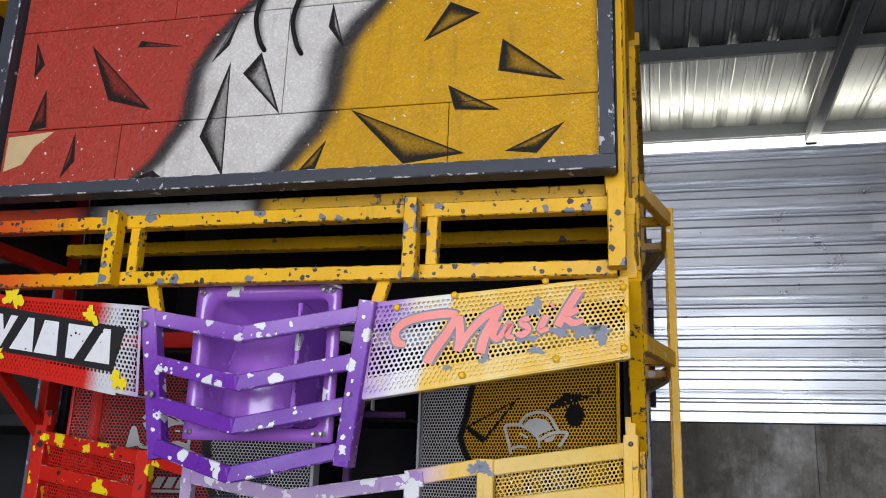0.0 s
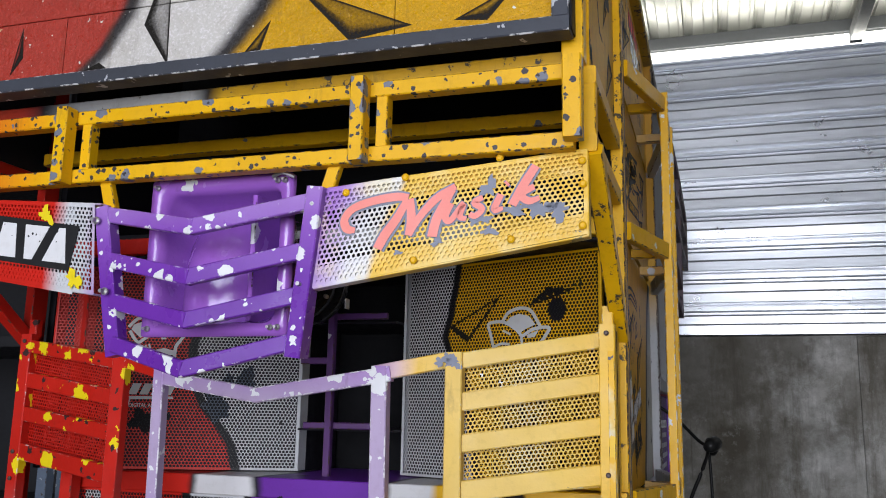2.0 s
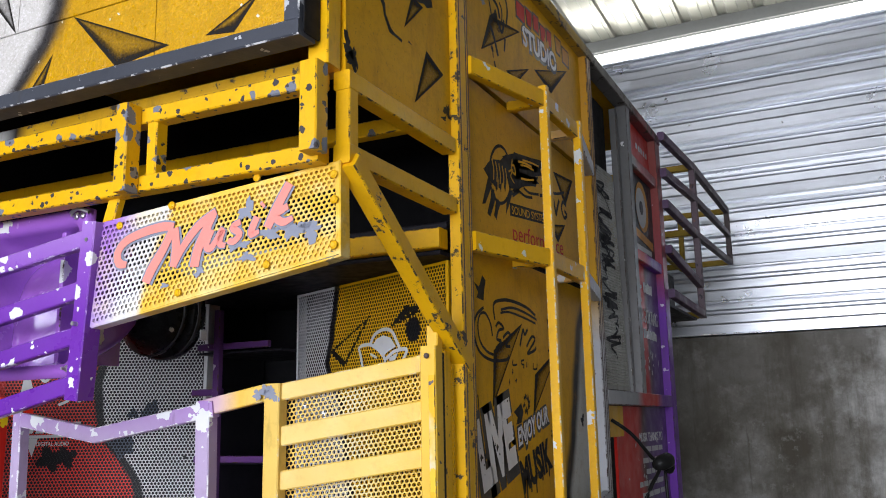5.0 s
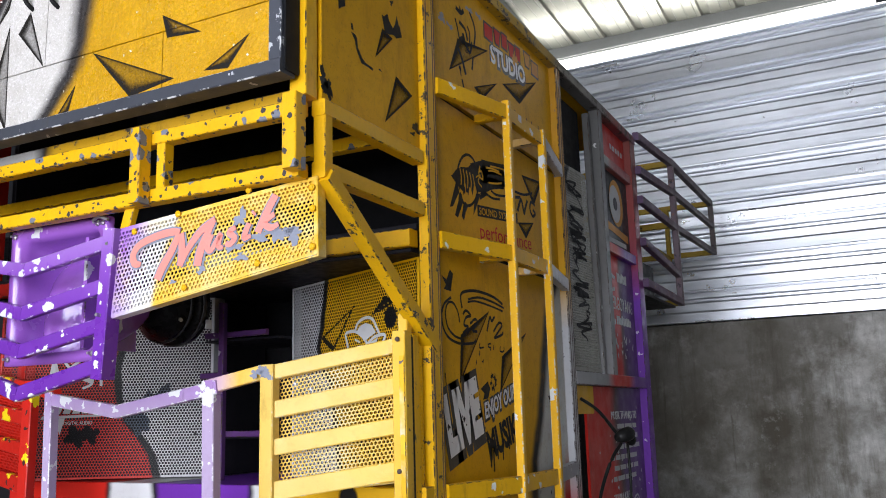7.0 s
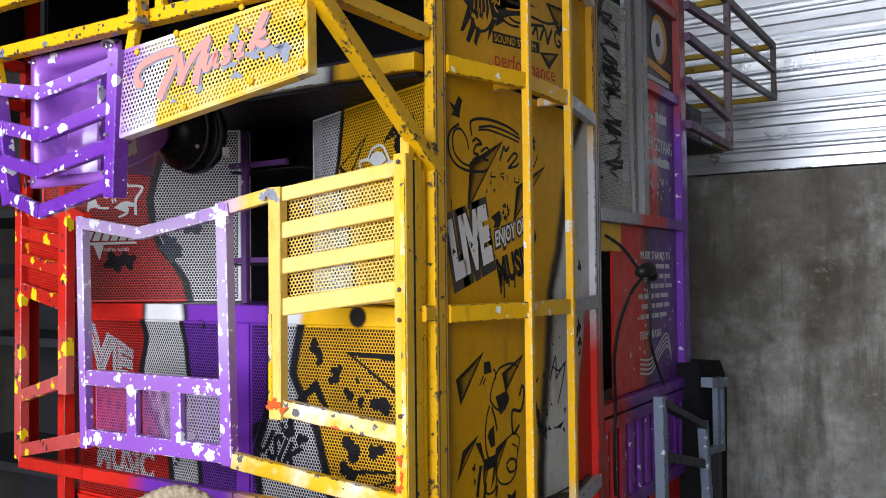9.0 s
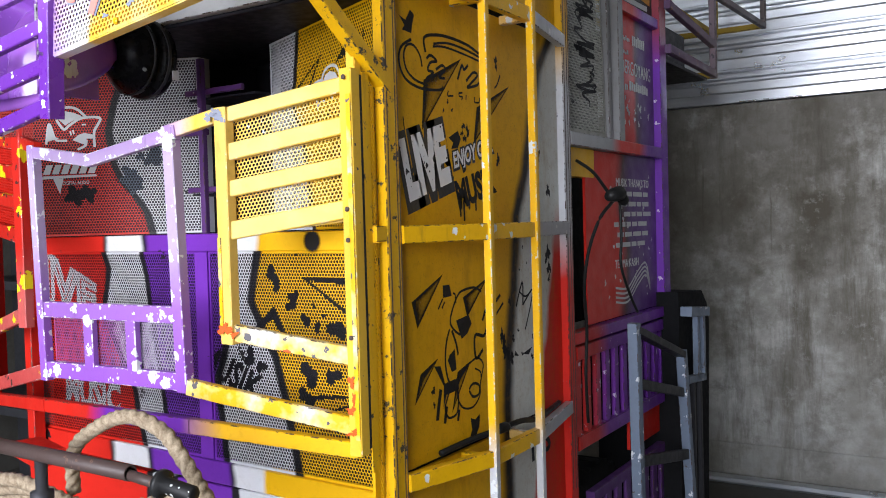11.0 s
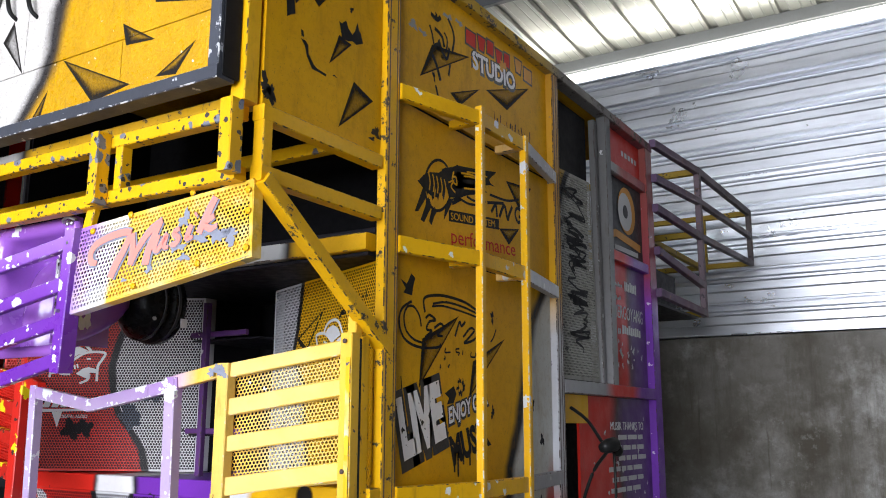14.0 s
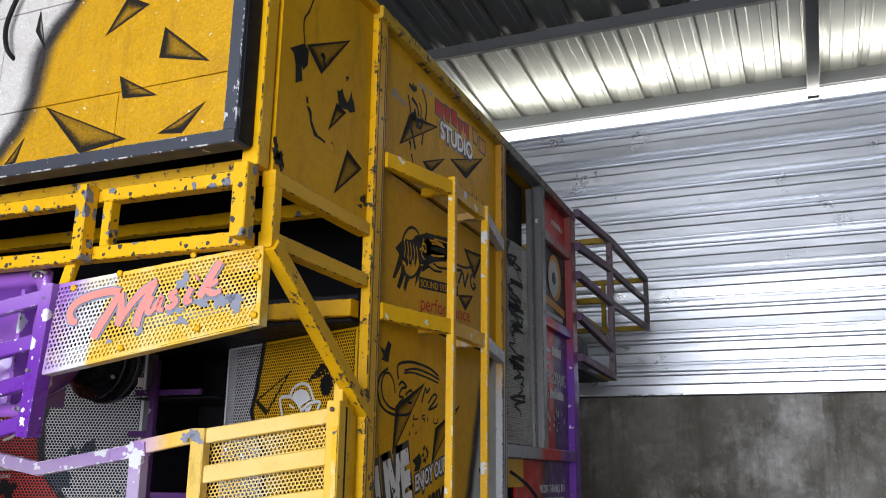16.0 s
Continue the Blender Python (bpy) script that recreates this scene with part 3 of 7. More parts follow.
def bar_mesh(p, q, w, h, c=0.003, up=None):
    """A square tube with broken edges from p to q: w across, h along up."""
    p, q = Vector(p), Vector(q)
    d = (q - p).normalized()
    u = Vector(up) if up else (Vector((0, 1, 0)) if abs(d.z) > 0.9 else Vector((0, 0, 1)))
    s = d.cross(u).normalized()
    u = s.cross(d).normalized()
    c = min(c, w / 3, h / 3)
    a, b = w / 2, h / 2
    sec = [(-a + c, -b), (a - c, -b), (a, -b + c), (a, b - c), (a - c, b), (-a + c, b), (-a, b - c), (-a, -b + c)]
    vs = [o + s * i + u * j for o in (p, q) for i, j in sec]
    fs = [(i, (i + 1) % 8, 8 + (i + 1) % 8, 8 + i) for i in range(8)] + [tuple(range(7, -1, -1)), tuple(range(8, 16))]
    return vs, fs


def bar(name, p, q, w, h, mat, parent, label="", up=None, c=0.003):
    vs, fs = bar_mesh(p, q, w, h, c, up)
    return put(name, vs, fs, [mat, EDGE.get(mat.name, mat)], parent, label, [0, 1] * 4 + [0, 0])


def bent(name, pts, w, h, mat, parent, label="", up=None):
    """Straight lengths of tube welded end to end, one mesh."""
    vs, fs = [], []
    for p, q in zip(pts, pts[1:]):
        d = (Vector(q) - Vector(p)).normalized() * (w * 0.22)
        v, f = bar_mesh(Vector(p) - d * 0.6, Vector(q) + d, w, h, 0.003, up)
        fs += [tuple(i + len(vs) for i in k) for k in f]
        vs += v
    return put(name, vs, fs, [mat, EDGE.get(mat.name, mat)], parent, label, ([0, 1] * 4 + [0, 0]) * (len(pts) - 1))


def block(name, lo, hi, mat, parent=None, label="", c=0.004):
    x0, y0, z0 = lo
    x1, y1, z1 = hi
    vs, fs = bar_mesh((x0, (y0 + y1) / 2, (z0 + z1) / 2), (x1, (y0 + y1) / 2, (z0 + z1) / 2), y1 - y0, z1 - z0, c)
    return put(name, vs, fs, mat, parent, label)


def join(items):
    vs, fs = [], []
    for v, f in items:
        fs += [tuple(i + len(vs) for i in k) for k in f]
        vs += [Vector(k) for k in v]
    return vs, fs


def plate(name, pts, deep, mat, parent=None, label=""):
    """A flat polygon given thickness along deep."""
    d = Vector(deep)
    n = len(pts)
    vs = [Vector(p) for p in pts] + [Vector(p) + d for p in pts]
    fs = [tuple(range(n)), tuple(range(2 * n - 1, n - 1, -1))] + [(i, n + i, n + (i + 1) % n, (i + 1) % n) for i in range(n)]
    return put(name, vs, fs, mat, parent, label)


def ribbon(pts, width, lift, axis_a, axis_b):
    """A stroke of paint: pts as (a, b, half width factor) in the plane of two axes."""
    vs, fs = [], []
    n = len(pts)
    for i, (a, b, k) in enumerate(pts):
        a0, b0, _ = pts[max(i - 1, 0)]
        a1, b1, _ = pts[min(i + 1, n - 1)]
        t = Vector((a1 - a0, b1 - b0))
        t = t.normalized() if t.length > 0 else Vector((1, 0))
        nx, ny = -t.y * width * k / 2, t.x * width * k / 2
        for sgn in (1, -1):
            vs.append(lift + axis_a * (a + nx * sgn) + axis_b * (b + ny * sgn))
    for i in range(n - 1):
        fs.append((2 * i, 2 * i + 1, 2 * i + 3, 2 * i + 2))
    return vs, fs


def smooth_line(pts, steps=6):
    """A Catmull-Rom line through the points."""
    out = []
    n = len(pts)
    for i in range(n - 1):
        p0, p1, p2, p3 = (Vector(pts[max(i - 1, 0)]), Vector(pts[i]), Vector(pts[i + 1]), Vector(pts[min(i + 2, n - 1)]))
        for k in range(steps):
            t = k / steps
            out.append(0.5 * (2 * p1 + (p2 - p0) * t + (2 * p0 - 5 * p1 + 4 * p2 - p3) * t * t + (3 * p1 - p0 - 3 * p2 + p3) * t ** 3))
    out.append(Vector(pts[-1]))
    return out


def hose(pts, r, sides=8, steps=6, twist=None):
    """A round line; twist = (strands, pitch, depth) lays it like a rope."""
    line = smooth_line(pts, steps)
    vs, fs, run = [], [], 0.0
    for i, p in enumerate(line):
        d = (line[min(i + 1, len(line) - 1)] - line[max(i - 1, 0)]).normalized()
        u = Vector((0, 0, 1)) if abs(d.z) < 0.9 else Vector((0, 1, 0))
        s = d.cross(u).normalized()
        u = s.cross(d).normalized()
        if i:
            run += (p - line[i - 1]).length
        for k in range(sides):
            a = 2 * math.pi * k / sides
            rr = r
            if twist:
                rr = r * (1 - twist[2] + twist[2] * abs(math.cos(twist[0] / 2 * (a + 2 * math.pi * run / twist[1]))) ** 0.6)
            vs.append(p + (s * math.cos(a) + u * math.sin(a)) * rr)
    n = len(line)
    for i in range(n - 1):
        for k in range(sides):
            fs.append((i * sides + k, i * sides + (k + 1) % sides, (i + 1) * sides + (k + 1) % sides, (i + 1) * sides + k))
    fs += [tuple(range(sides - 1, -1, -1)), tuple(range((n - 1) * sides, n * sides))]
    return vs, fs


def lathe(profile, base, axis, sides=32):
    """A turned body: profile of (along, radius)."""
    axis = Vector(axis).normalized()
    u = Vector((0, 0, 1)) if abs(axis.z) < 0.9 else Vector((1, 0, 0))
    s = axis.cross(u).normalized()
    u = s.cross(axis)
    vs = [Vector(base) + axis * a + (s * math.cos(2 * math.pi * k / sides) + u * math.sin(2 * math.pi * k / sides)) * r for a, r in profile for k in range(sides)]
    n = len(profile)
    fs = [(i * sides + k, i * sides + (k + 1) % sides, (i + 1) * sides + (k + 1) % sides, (i + 1) * sides + k) for i in range(n - 1) for k in range(sides)]
    fs += [tuple(range(sides - 1, -1, -1)), tuple(range((n - 1) * sides, n * sides))]
    return vs, fs


def perforated(name, bl, br, tr, tl, pitch, hole, rim, mats, parent, label="", pick=None, deep=0.0025):
    """A sheet with rows of six-sided holes between four corners, with a plain rim."""
    bl, br, tr, tl = (Vector(v) for v in (bl, br, tr, tl))
    wide, high = ((br - bl).length + (tr - tl).length) / 2, ((tl - bl).length + (tr - br).length) / 2
    back = (br - bl).cross(tl - bl).normalized() * -deep

    def at(a, b):
        u, v = a / wide, b / high
        return (bl * (1 - u) + br * u) * (1 - v) + (tl * (1 - u) + tr * u) * v

    vs, fs, sl = [], [], []
    rad = pitch / math.sqrt(3)
    row = pitch * math.sqrt(3) / 2
    rows, cols = int((high - 2 * rim) / row), int((wide - 2 * rim) / pitch - 0.5)
    a0, b0 = (wide - (cols - 0.5) * pitch) / 2, (high - (rows - 1) * row) / 2
    for j in range(rows):
        for i in range(cols):
            ca, cb = a0 + (i + 0.5 * (j % 2)) * pitch, b0 + j * row
            n0 = len(vs)
            for k in range(6):
                t = math.pi / 6 + k * math.pi / 3
                vs.append(at(ca + rad * math.cos(t), cb + rad * math.sin(t)))
            for k in range(6):
                t = math.pi / 6 + k * math.pi / 3
                vs.append(at(ca + rad * hole * math.cos(t), cb + rad * hole * math.sin(t)))
            if deep:
                vs += [v + back for v in vs[n0 + 6:n0 + 12]]
            for k in range(6):
                k2 = (k + 1) % 6
                fs.append((n0 + k, n0 + k2, n0 + 6 + k2, n0 + 6 + k))
                s = 0
                if pick:
                    t = (k + 1) * math.pi / 3
                    s = pick(at(ca + rad * 0.85 * math.cos(t), cb + rad * 0.85 * math.sin(t)))
                sl.append(s)
                if deep:
                    fs.append((n0 + 6 + k, n0 + 6 + k2, n0 + 12 + k2, n0 + 12 + k))
                    sl.append(s)
    # the plain rim, four strips
    m0 = rim + row * 0.4
    for (a, b, c, d) in ((0, 0, wide, m0), (0, high - m0, wide, high), (0, m0, m0, high - m0), (wide - m0, m0, wide, high - m0)):
        n0 = len(vs)
        off = back * 0.4
        vs += [at(a, b) + off, at(c, b) + off, at(c, d) + off, at(a, d) + off]
        fs.append((n0, n0 + 1, n0 + 2, n0 + 3))
        sl.append(0)
    return put(name, vs, fs, mats, parent, label, sl)


def inside(a, b, poly):
    hit = False
    n = len(poly)
    for i in range(n):
        (x0, y0), (x1, y1) = poly[i], poly[(i + 1) % n]
        if (y0 > b) != (y1 > b) and a < (x1 - x0) * (b - y0) / (y1 - y0) + x0:
            hit = not hit
    return hit


def ring(poly, t):
    """The outline of a polygon as a band of width t, drawn in towards its middle."""
    mx, my = sum(p[0] for p in poly) / len(poly), sum(p[1] for p in poly) / len(poly)
    out = []
    for x, y in poly:
        r = math.hypot(x - mx, y - my)
        k = max(0.0, 1 - 2.2 * t / max(r, 1e-4))
        out.append((mx + (x - mx) * k, my + (y - my) * k))
    return out


def outlined(name, poly, at, t, dark, fill, parent, label=""):
    """A sprayed triangle: dense along its edge, thinner towards the middle. at(a, b, lift) gives the place."""
    n = len(poly)
    mx, my = sum(p[0] for p in poly) / n, sum(p[1] for p in poly) / n
    steps = ((0.0, 0.80), (0.35, 0.95), (1.0, 0.80), (2.0, 0.40))
    vs, dens = [], []
    for k, d in steps:
        vs += [at(a, b, 0.0015) for a, b in (ring(poly, t * k) if k else poly)]
        dens += [d] * n
    vs.append(at(mx, my, 0.0015))
    dens.append(0.28)
    fs = [(r * n + i, r * n + (i + 1) % n, (r + 1) * n + (i + 1) % n, (r + 1) * n + i) for r in range(3) for i in range(n)]
    fs += [(3 * n + i, 3 * n + (i + 1) % n, 4 * n) for i in range(n)]
    ob = put(name, vs, fs, M_SPRAY, parent, label)
    layer = ob.data.attributes.new("spray", "FLOAT", "POINT")
    layer.data.foreach_set("value", dens)
    return ob


def blot(name, a, b, r, at, mat, parent, seed, stretch=1.0, lift=0.0015):
    """A ragged spill of paint."""
    rng = random.Random(seed)
    n = 30
    lobes = [(m, w, rng.random() * 6.28) for m, w in ((2, 0.22), (3, 0.22), (5, 0.16), (8, 0.13), (13, 0.10))]
    pts = []
    for i in range(n):
        t = 2 * math.pi * i / n
        k = r * max(0.25, 0.80 + sum(w * math.sin(m * t + q) for m, w, q in lobes))
        pts.append(at(a + k * math.cos(t), b + k * math.sin(t) * stretch, lift))
    c = at(a, b, lift)
    return put(name, [c] + pts, [(0, 1 + i, 1 + (i + 1) % n) for i in range(n)], mat, parent)


def words(name, text, origin, right, up, size, mat, parent, deep=0.001, shear=0.0, offset=0.0, squeeze=1.0):
    """Lettering as a mesh, its baseline from origin along right."""
    cu = bpy.data.curves.new(name, "FONT")
    cu.body, cu.size, cu.extrude, cu.shear, cu.offset, cu.resolution_u = text, size, deep, shear, offset, 3
    tmp = new(name + "_curve", cu)
    me = bpy.data.meshes.new_from_object(tmp.evaluated_get(bpy.context.evaluated_depsgraph_get()))
    bpy.data.objects.remove(tmp)
    bpy.data.curves.remove(cu)
    r, u = Vector(right).normalized(), Vector(up).normalized()
    n = r.cross(u).normalized()
    u = n.cross(r)
    vs = [Vector(origin) + r * v.co.x * squeeze + u * v.co.y + n * v.co.z for v in me.vertices]
    fs = [tuple(p.vertices) for p in me.polygons]
    bpy.data.meshes.remove(me)
    return put(name, vs, fs, mat, parent)


def structure(ob, label):
    return tagged(ob, label, kind="structure")


# ---- the shed ----
WALL_Y, SILL, EAVES = 7.6, 2.95, 5.34
X0, X1, Y0 = -6.0, 7.0, -4.5
structure(block("floor", (X0 - 0.3, Y0 - 6.0, -0.2), (X1 + 0.3, WALL_Y + 0.3, 0.0), M_FLOOR), "bare grey concrete floor of the shed")
structure(block("ground", (-120, -120, -0.4), (120, 120, -0.21), M_FLOOR), "pale ground outside the shed")
wall_n = structure(block("wall_north", (X0, WALL_Y, 0.0), (X1, WALL_Y + 0.2, SILL), M_CONCRETE), "stained grey cement-rendered wall under zinc sheeting")
block("plinth", (X0, WALL_Y - 0.022, 0.0), (X1, WALL_Y + 0.002, 0.30), M_CONCRETE, wall_n, "rough plinth render", 0.008)
block("pilaster", (1.25, WALL_Y - 0.03, 0.30), (1.49, WALL_Y + 0.002, SILL - 0.01), M_CONCRETE, wall_n, "flat cement pilaster", 0.01)
# East wall is out of view; both side walls darkened to cut bounced light.
structure(block("wall_west", (X0 - 0.2, Y0, 0.0), (X0, WALL_Y + 0.2, 5.9), M_DIMWALL), "grey block wall, darkened to cut bounced light")
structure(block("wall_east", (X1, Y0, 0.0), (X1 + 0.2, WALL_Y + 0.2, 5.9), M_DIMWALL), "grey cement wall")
for k, (a, b, c, d) in enumerate(((X0, -3.4, 0.0, 5.9), (4.9, X1, 0.0, 5.9), (-3.4, 4.9, 4.9, 5.9))):
    structure(block("wall_south_%d" % (k + 1), (a, Y0 - 0.2, c), (b, Y0, d), M_CONCRETE), "grey cement wall beside the open front")


def sheet_profile(pitch, n, rib=0.036, slot=-0.085):
    """Across a ribbed sheet: (along, height) pairs."""
    out = []
    for i in range(n):
        o = i * pitch
        out += [(o, 0.0), (o + pitch * 0.28, 0.0), (o + pitch * 0.30, 0.004), (o + pitch * 0.33, 0.0), (o + pitch * 0.56, 0.0), (o + pitch * 0.58, 0.004), (o + pitch * 0.61, 0.0),
                (o + pitch - 0.086, 0.0), (o + pitch - 0.076, rib), (o + pitch - 0.052, rib), (o + pitch - 0.051, slot), (o + pitch - 0.016, slot), (o + pitch - 0.018, 0.006), (o + pitch - 0.008, 0.006)]
    out.append((n * pitch, 0.0))
    return out


def zinc_wall(name, x0, x1, z0, rows, pitch, y, mat, parent):
    prof = sheet_profile(pitch, rows)
    vs, fs = [], []
    rng = random.Random(int(x0 * 100))
    tilt = [rng.uniform(-0.006, 0.006) for k in range(rows + 1)]
    for a, h in prof:
        k = min(int(a / pitch + 1e-6), rows - 1)
        h += tilt[k] * math.sin(math.pi * (a / pitch - k))
        vs += [(x0, y - h, z0 + a), (x1, y - h, z0 + a)]
    for i in range(len(prof) - 1):
        fs.append((2 * i, 2 * i + 1, 2 * i + 3, 2 * i + 2))
    return put(name, vs, fs, mat, parent)


zinc = structure(block("wall_north_cladding", (X0, WALL_Y + 0.165, SILL), (X1, WALL_Y + 0.185, EAVES), M_PURLIN), "horizontal ribbed zinc sheeting above the cement wall")
for k in range(5):
    zinc_wall("zinc_sheet", -6.0 + k * 2.62 - 0.02, -6.0 + (k + 1) * 2.62 + 0.03, SILL + 0.02, 9, 0.2665, WALL_Y + 0.07 - 0.003 * (k % 2), M_ZINC, zinc)
vs, fs = bar_mesh((X0, WALL_Y + 0.012, SILL + 0.012), (X1, WALL_Y + 0.012, SILL + 0.012), 0.10, 0.012)
put("flashing", vs, fs, M_ZINC, zinc, "thin folded zinc flashing")


def roof_z(y):
    return 5.545 + (WALL_Y - y) * 0.045


prof = sheet_profile(0.283, 47, 0.03, 0.02)
vs, fs = [], []
for a, h in prof:
    for y in (WALL_Y + 0.06, 5.0, 2.0, Y0 - 0.4):
        vs.append((X0 - 0.1 + a, y, roof_z(y) + h))
for i in range(len(prof) - 1):
    for j in range(3):
        fs.append((4 * i + j, 4 * i + j + 1, 4 * i + j + 5, 4 * i + j + 4))
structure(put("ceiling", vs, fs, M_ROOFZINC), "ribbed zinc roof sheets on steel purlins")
for y in (WALL_Y - 0.02, 6.16, 4.7, 3.2, 1.7, 0.2, -1.3, -2.8):
    z = roof_z(y) - 0.05
    structure(bar("roof_beam_1", (X0, y, z), (X1, y, z), 0.05, 0.09 if y < 7 else 0.11, M_PURLIN, None, "grey steel purlin under the roof"), "grey steel purlin under the roof sheets")
for x in (-3.6, 1.40, 4.6):
    structure(bar("roof_beam_2", (x, Y0, roof_z(Y0) - 0.14), (x, WALL_Y, roof_z(WALL_Y) - 0.14), 0.09, 0.11, M_PURLIN, None), "grey steel rafter across the shed")
structure(block("wall_pipe", (-4.0, WALL_Y - 0.14, 0.0), (3.5, WALL_Y - 0.075, 0.065), M_ZINC, None, "", 0.018), "pale pipe lying along the foot of the wall")
structure(block("wall_rail", (X0 + 0.002, 2.0, 2.2), (X0 + 0.08, WALL_Y, 2.3), M_DARKSTEEL), "dark steel rail along the wall")


# Glowing sheet added so the slit under the eaves shows white.
backdrop_g = Nodes("glowing_backdrop")
leaf = backdrop_g.step(backdrop_g.noise(0.9, 6, 0.7), 0.60, 0.66)
backdrop_g.put(backdrop_g.b.inputs["Base Color"], (0.0, 0.0, 0.0))
backdrop_g.put(backdrop_g.b.inputs["Emission Color"], backdrop_g.mix(backdrop_g.math("MULTIPLY", leaf, 0.5), (1.0, 1.0, 0.97), (0.30, 0.40, 0.14)))
backdrop_g.put(backdrop_g.b.inputs["Emission Strength"], 2.2)
structure(block("backdrop", (-30, 22.0, 2.0), (30, 22.1, 22.0), backdrop_g.m), "glowing white backdrop in place of the sky outside the shed")


# ---- the truck ----
CX = -1.03
RX, LX = -0.045, -2.02
truck = root("sound_truck", CX, 3.9, 0.0, "parade sound truck painted yellow, purple and red with welded steel guards", "truck")


def mirror(x):
    return 2 * CX - x


X_AXIS, Y_AXIS, Z_AXIS = Vector((1, 0, 0)), Vector((0, 1, 0)), Vector((0, 0, 1))

# signboard above the balcony
BY = 1.985


def on_board(a, b, lift):
    return Vector((a, BY - lift * 0.4, b))


sign = put("signboard", *bar_mesh((-1.83, BY + 0.03, 3.49), (-0.09, BY + 0.03, 3.49), 0.02, 0.78), M_DARK, truck, "large sprayed signboard in red, white and yellow")
rows_z = (3.115, 3.302, 3.62, 3.87)
cuts = ((-1.80, -1.425, -0.485, -0.10), (-1.80, -0.945, -0.10), (-1.80, -1.30, -0.55, -0.10))
for r in range(3):
    for a, b in zip(cuts[r], cuts[r][1:]):
        block("panel", (a + 0.0012, BY, rows_z[r] + 0.0012), (b - 0.0012, BY + 0.018, rows_z[r + 1] - 0.0012), M_BOARD, sign, "", 0.0015)
for p, q, w, h in (((-1.86, BY - 0.006, 3.108), (-0.07, BY - 0.006, 3.108), 0.06, 0.036), ((-0.09, BY - 0.003, 3.1265), (-0.09, BY - 0.003, 3.866), 0.038, 0.06), ((-1.83, BY - 0.003, 3.1265), (-1.83, BY - 0.003, 3.866), 0.045, 0.06), ((-1.86, BY - 0.006, 3.885), (-0.07, BY - 0.006, 3.885), 0.06, 0.036)):
    bar("frame_bar", p, q, w, h, M_SLATE, sign, "slate painted frame bar, chipped")
TRIS = [((-1.56, 3.56), (-1.48, 3.38), (-1.34, 3.34)), ((-1.75, 3.59), (-1.74, 3.47), (-1.71, 3.51)), ((-1.69, 3.43), (-1.73, 3.3), (-1.67, 3.31)),
        ((-1.57, 3.29), (-1.6, 3.15), (-1.56, 3.2)), ((-1.4, 3.56), (-1.26, 3.53), (-1.41, 3.54)), ((-1.09, 3.62), (-1.17, 3.47), (-1.12, 3.52)),
        ((-1.11, 3.47), (-1.18, 3.25), (-1.1, 3.13)), ((-1.02, 3.49), (-1.07, 3.43), (-0.95, 3.3)), ((-0.82, 3.62), (-0.83, 3.55), (-0.78, 3.48))]
TRIS2 = [((-0.75, 3.3), (-0.6, 3.14), (-0.44, 3.16)), ((-0.81, 3.22), (-0.89, 3.13), (-0.84, 3.13)), ((-0.49, 3.35), (-0.47, 3.28), (-0.35, 3.27)),
         ((-0.35, 3.47), (-0.36, 3.38), (-0.19, 3.34)), ((-0.19, 3.23), (-0.34, 3.16), (-0.26, 3.15)), ((-0.49, 3.59), (-0.56, 3.48), (-0.41, 3.55)), ((-1.31, 3.16), (-1.39, 3.13), (-1.27, 3.13))]
for tri in TRIS + TRIS2:
    x = sum(p[0] for p in tri) / 3
    fill = M_SMOKE_RED if x < -1.33 else M_SMOKE_WHITE if x < -0.80 else M_SMOKE
    outlined("sprayed_triangle", tri, on_board, 0.0085, M_INKSOFT, fill, sign)
plate("torn_patch", [on_board(a, b, 0.001) for a, b in ((-1.79, 3.285), (-1.64, 3.295), (-1.70, 3.25), (-1.73, 3.20), (-1.79, 3.18))], (0, 0.0008, 0), M_BARE, sign, "bare ply where the paint has torn off")
for a, b in ((-1.01, 3.49), (-0.90, 3.47)):
    vs, fs = hose([(a, BY + 0.01, b), (a - 0.012, BY - 0.02, b + 0.03), (a - 0.025, BY - 0.022, b + 0.11), (a + 0.01, BY - 0.02, b + 0.22)], 0.007)
    put("cable", vs, fs, M_CABLE, sign, "black cable through a hole", smooth=True)

block("return_edge", (-0.0695, BY - 0.020, 3.10), (-0.0665, BY + 0.036, 3.885), M_INK, sign, "black side of the signboard")
# upper box: front tube, side ply, roof
bar("corner_tube", (-0.075, 2.05, 3.055), (-0.075, 2.05, 3.80), 0.05, 0.05, M_YELLOW, truck)
bar("corner_tube", (-1.885, 2.05, 3.055), (-1.885, 2.05, 3.80), 0.05, 0.05, M_RED_PLAIN, truck)
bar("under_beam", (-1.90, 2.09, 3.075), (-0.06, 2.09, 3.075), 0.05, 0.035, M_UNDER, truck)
roof = block("roof", (LX - 0.01, 2.02, 3.77), (RX + 0.02, 5.12, 3.80), M_PLY_UP, truck, "yellow ply roof of the body")
# Black sheet added for the unlit interior behind the loudspeakers.
block("back_shade_sheet", (LX + 0.03, 3.32, 1.05), (RX - 0.06, 3.36, 3.76), M_DARK, truck, "black sheet standing in for the unlit depth behind the loudspeakers")
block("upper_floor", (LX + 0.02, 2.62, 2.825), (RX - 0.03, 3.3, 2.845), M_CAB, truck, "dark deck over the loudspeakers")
# Red ply coloured near-black for the shade inside the body.
block("left_side", (LX - 0.005, 2.70, 2.07), (LX + 0.02, 5.1, 3.76), M_CAB, truck, "ply side darkened for the shaded interior")


def on_side(a, b, lift):
    return Vector((RX + 0.0004 + lift * 0.28, a, b))


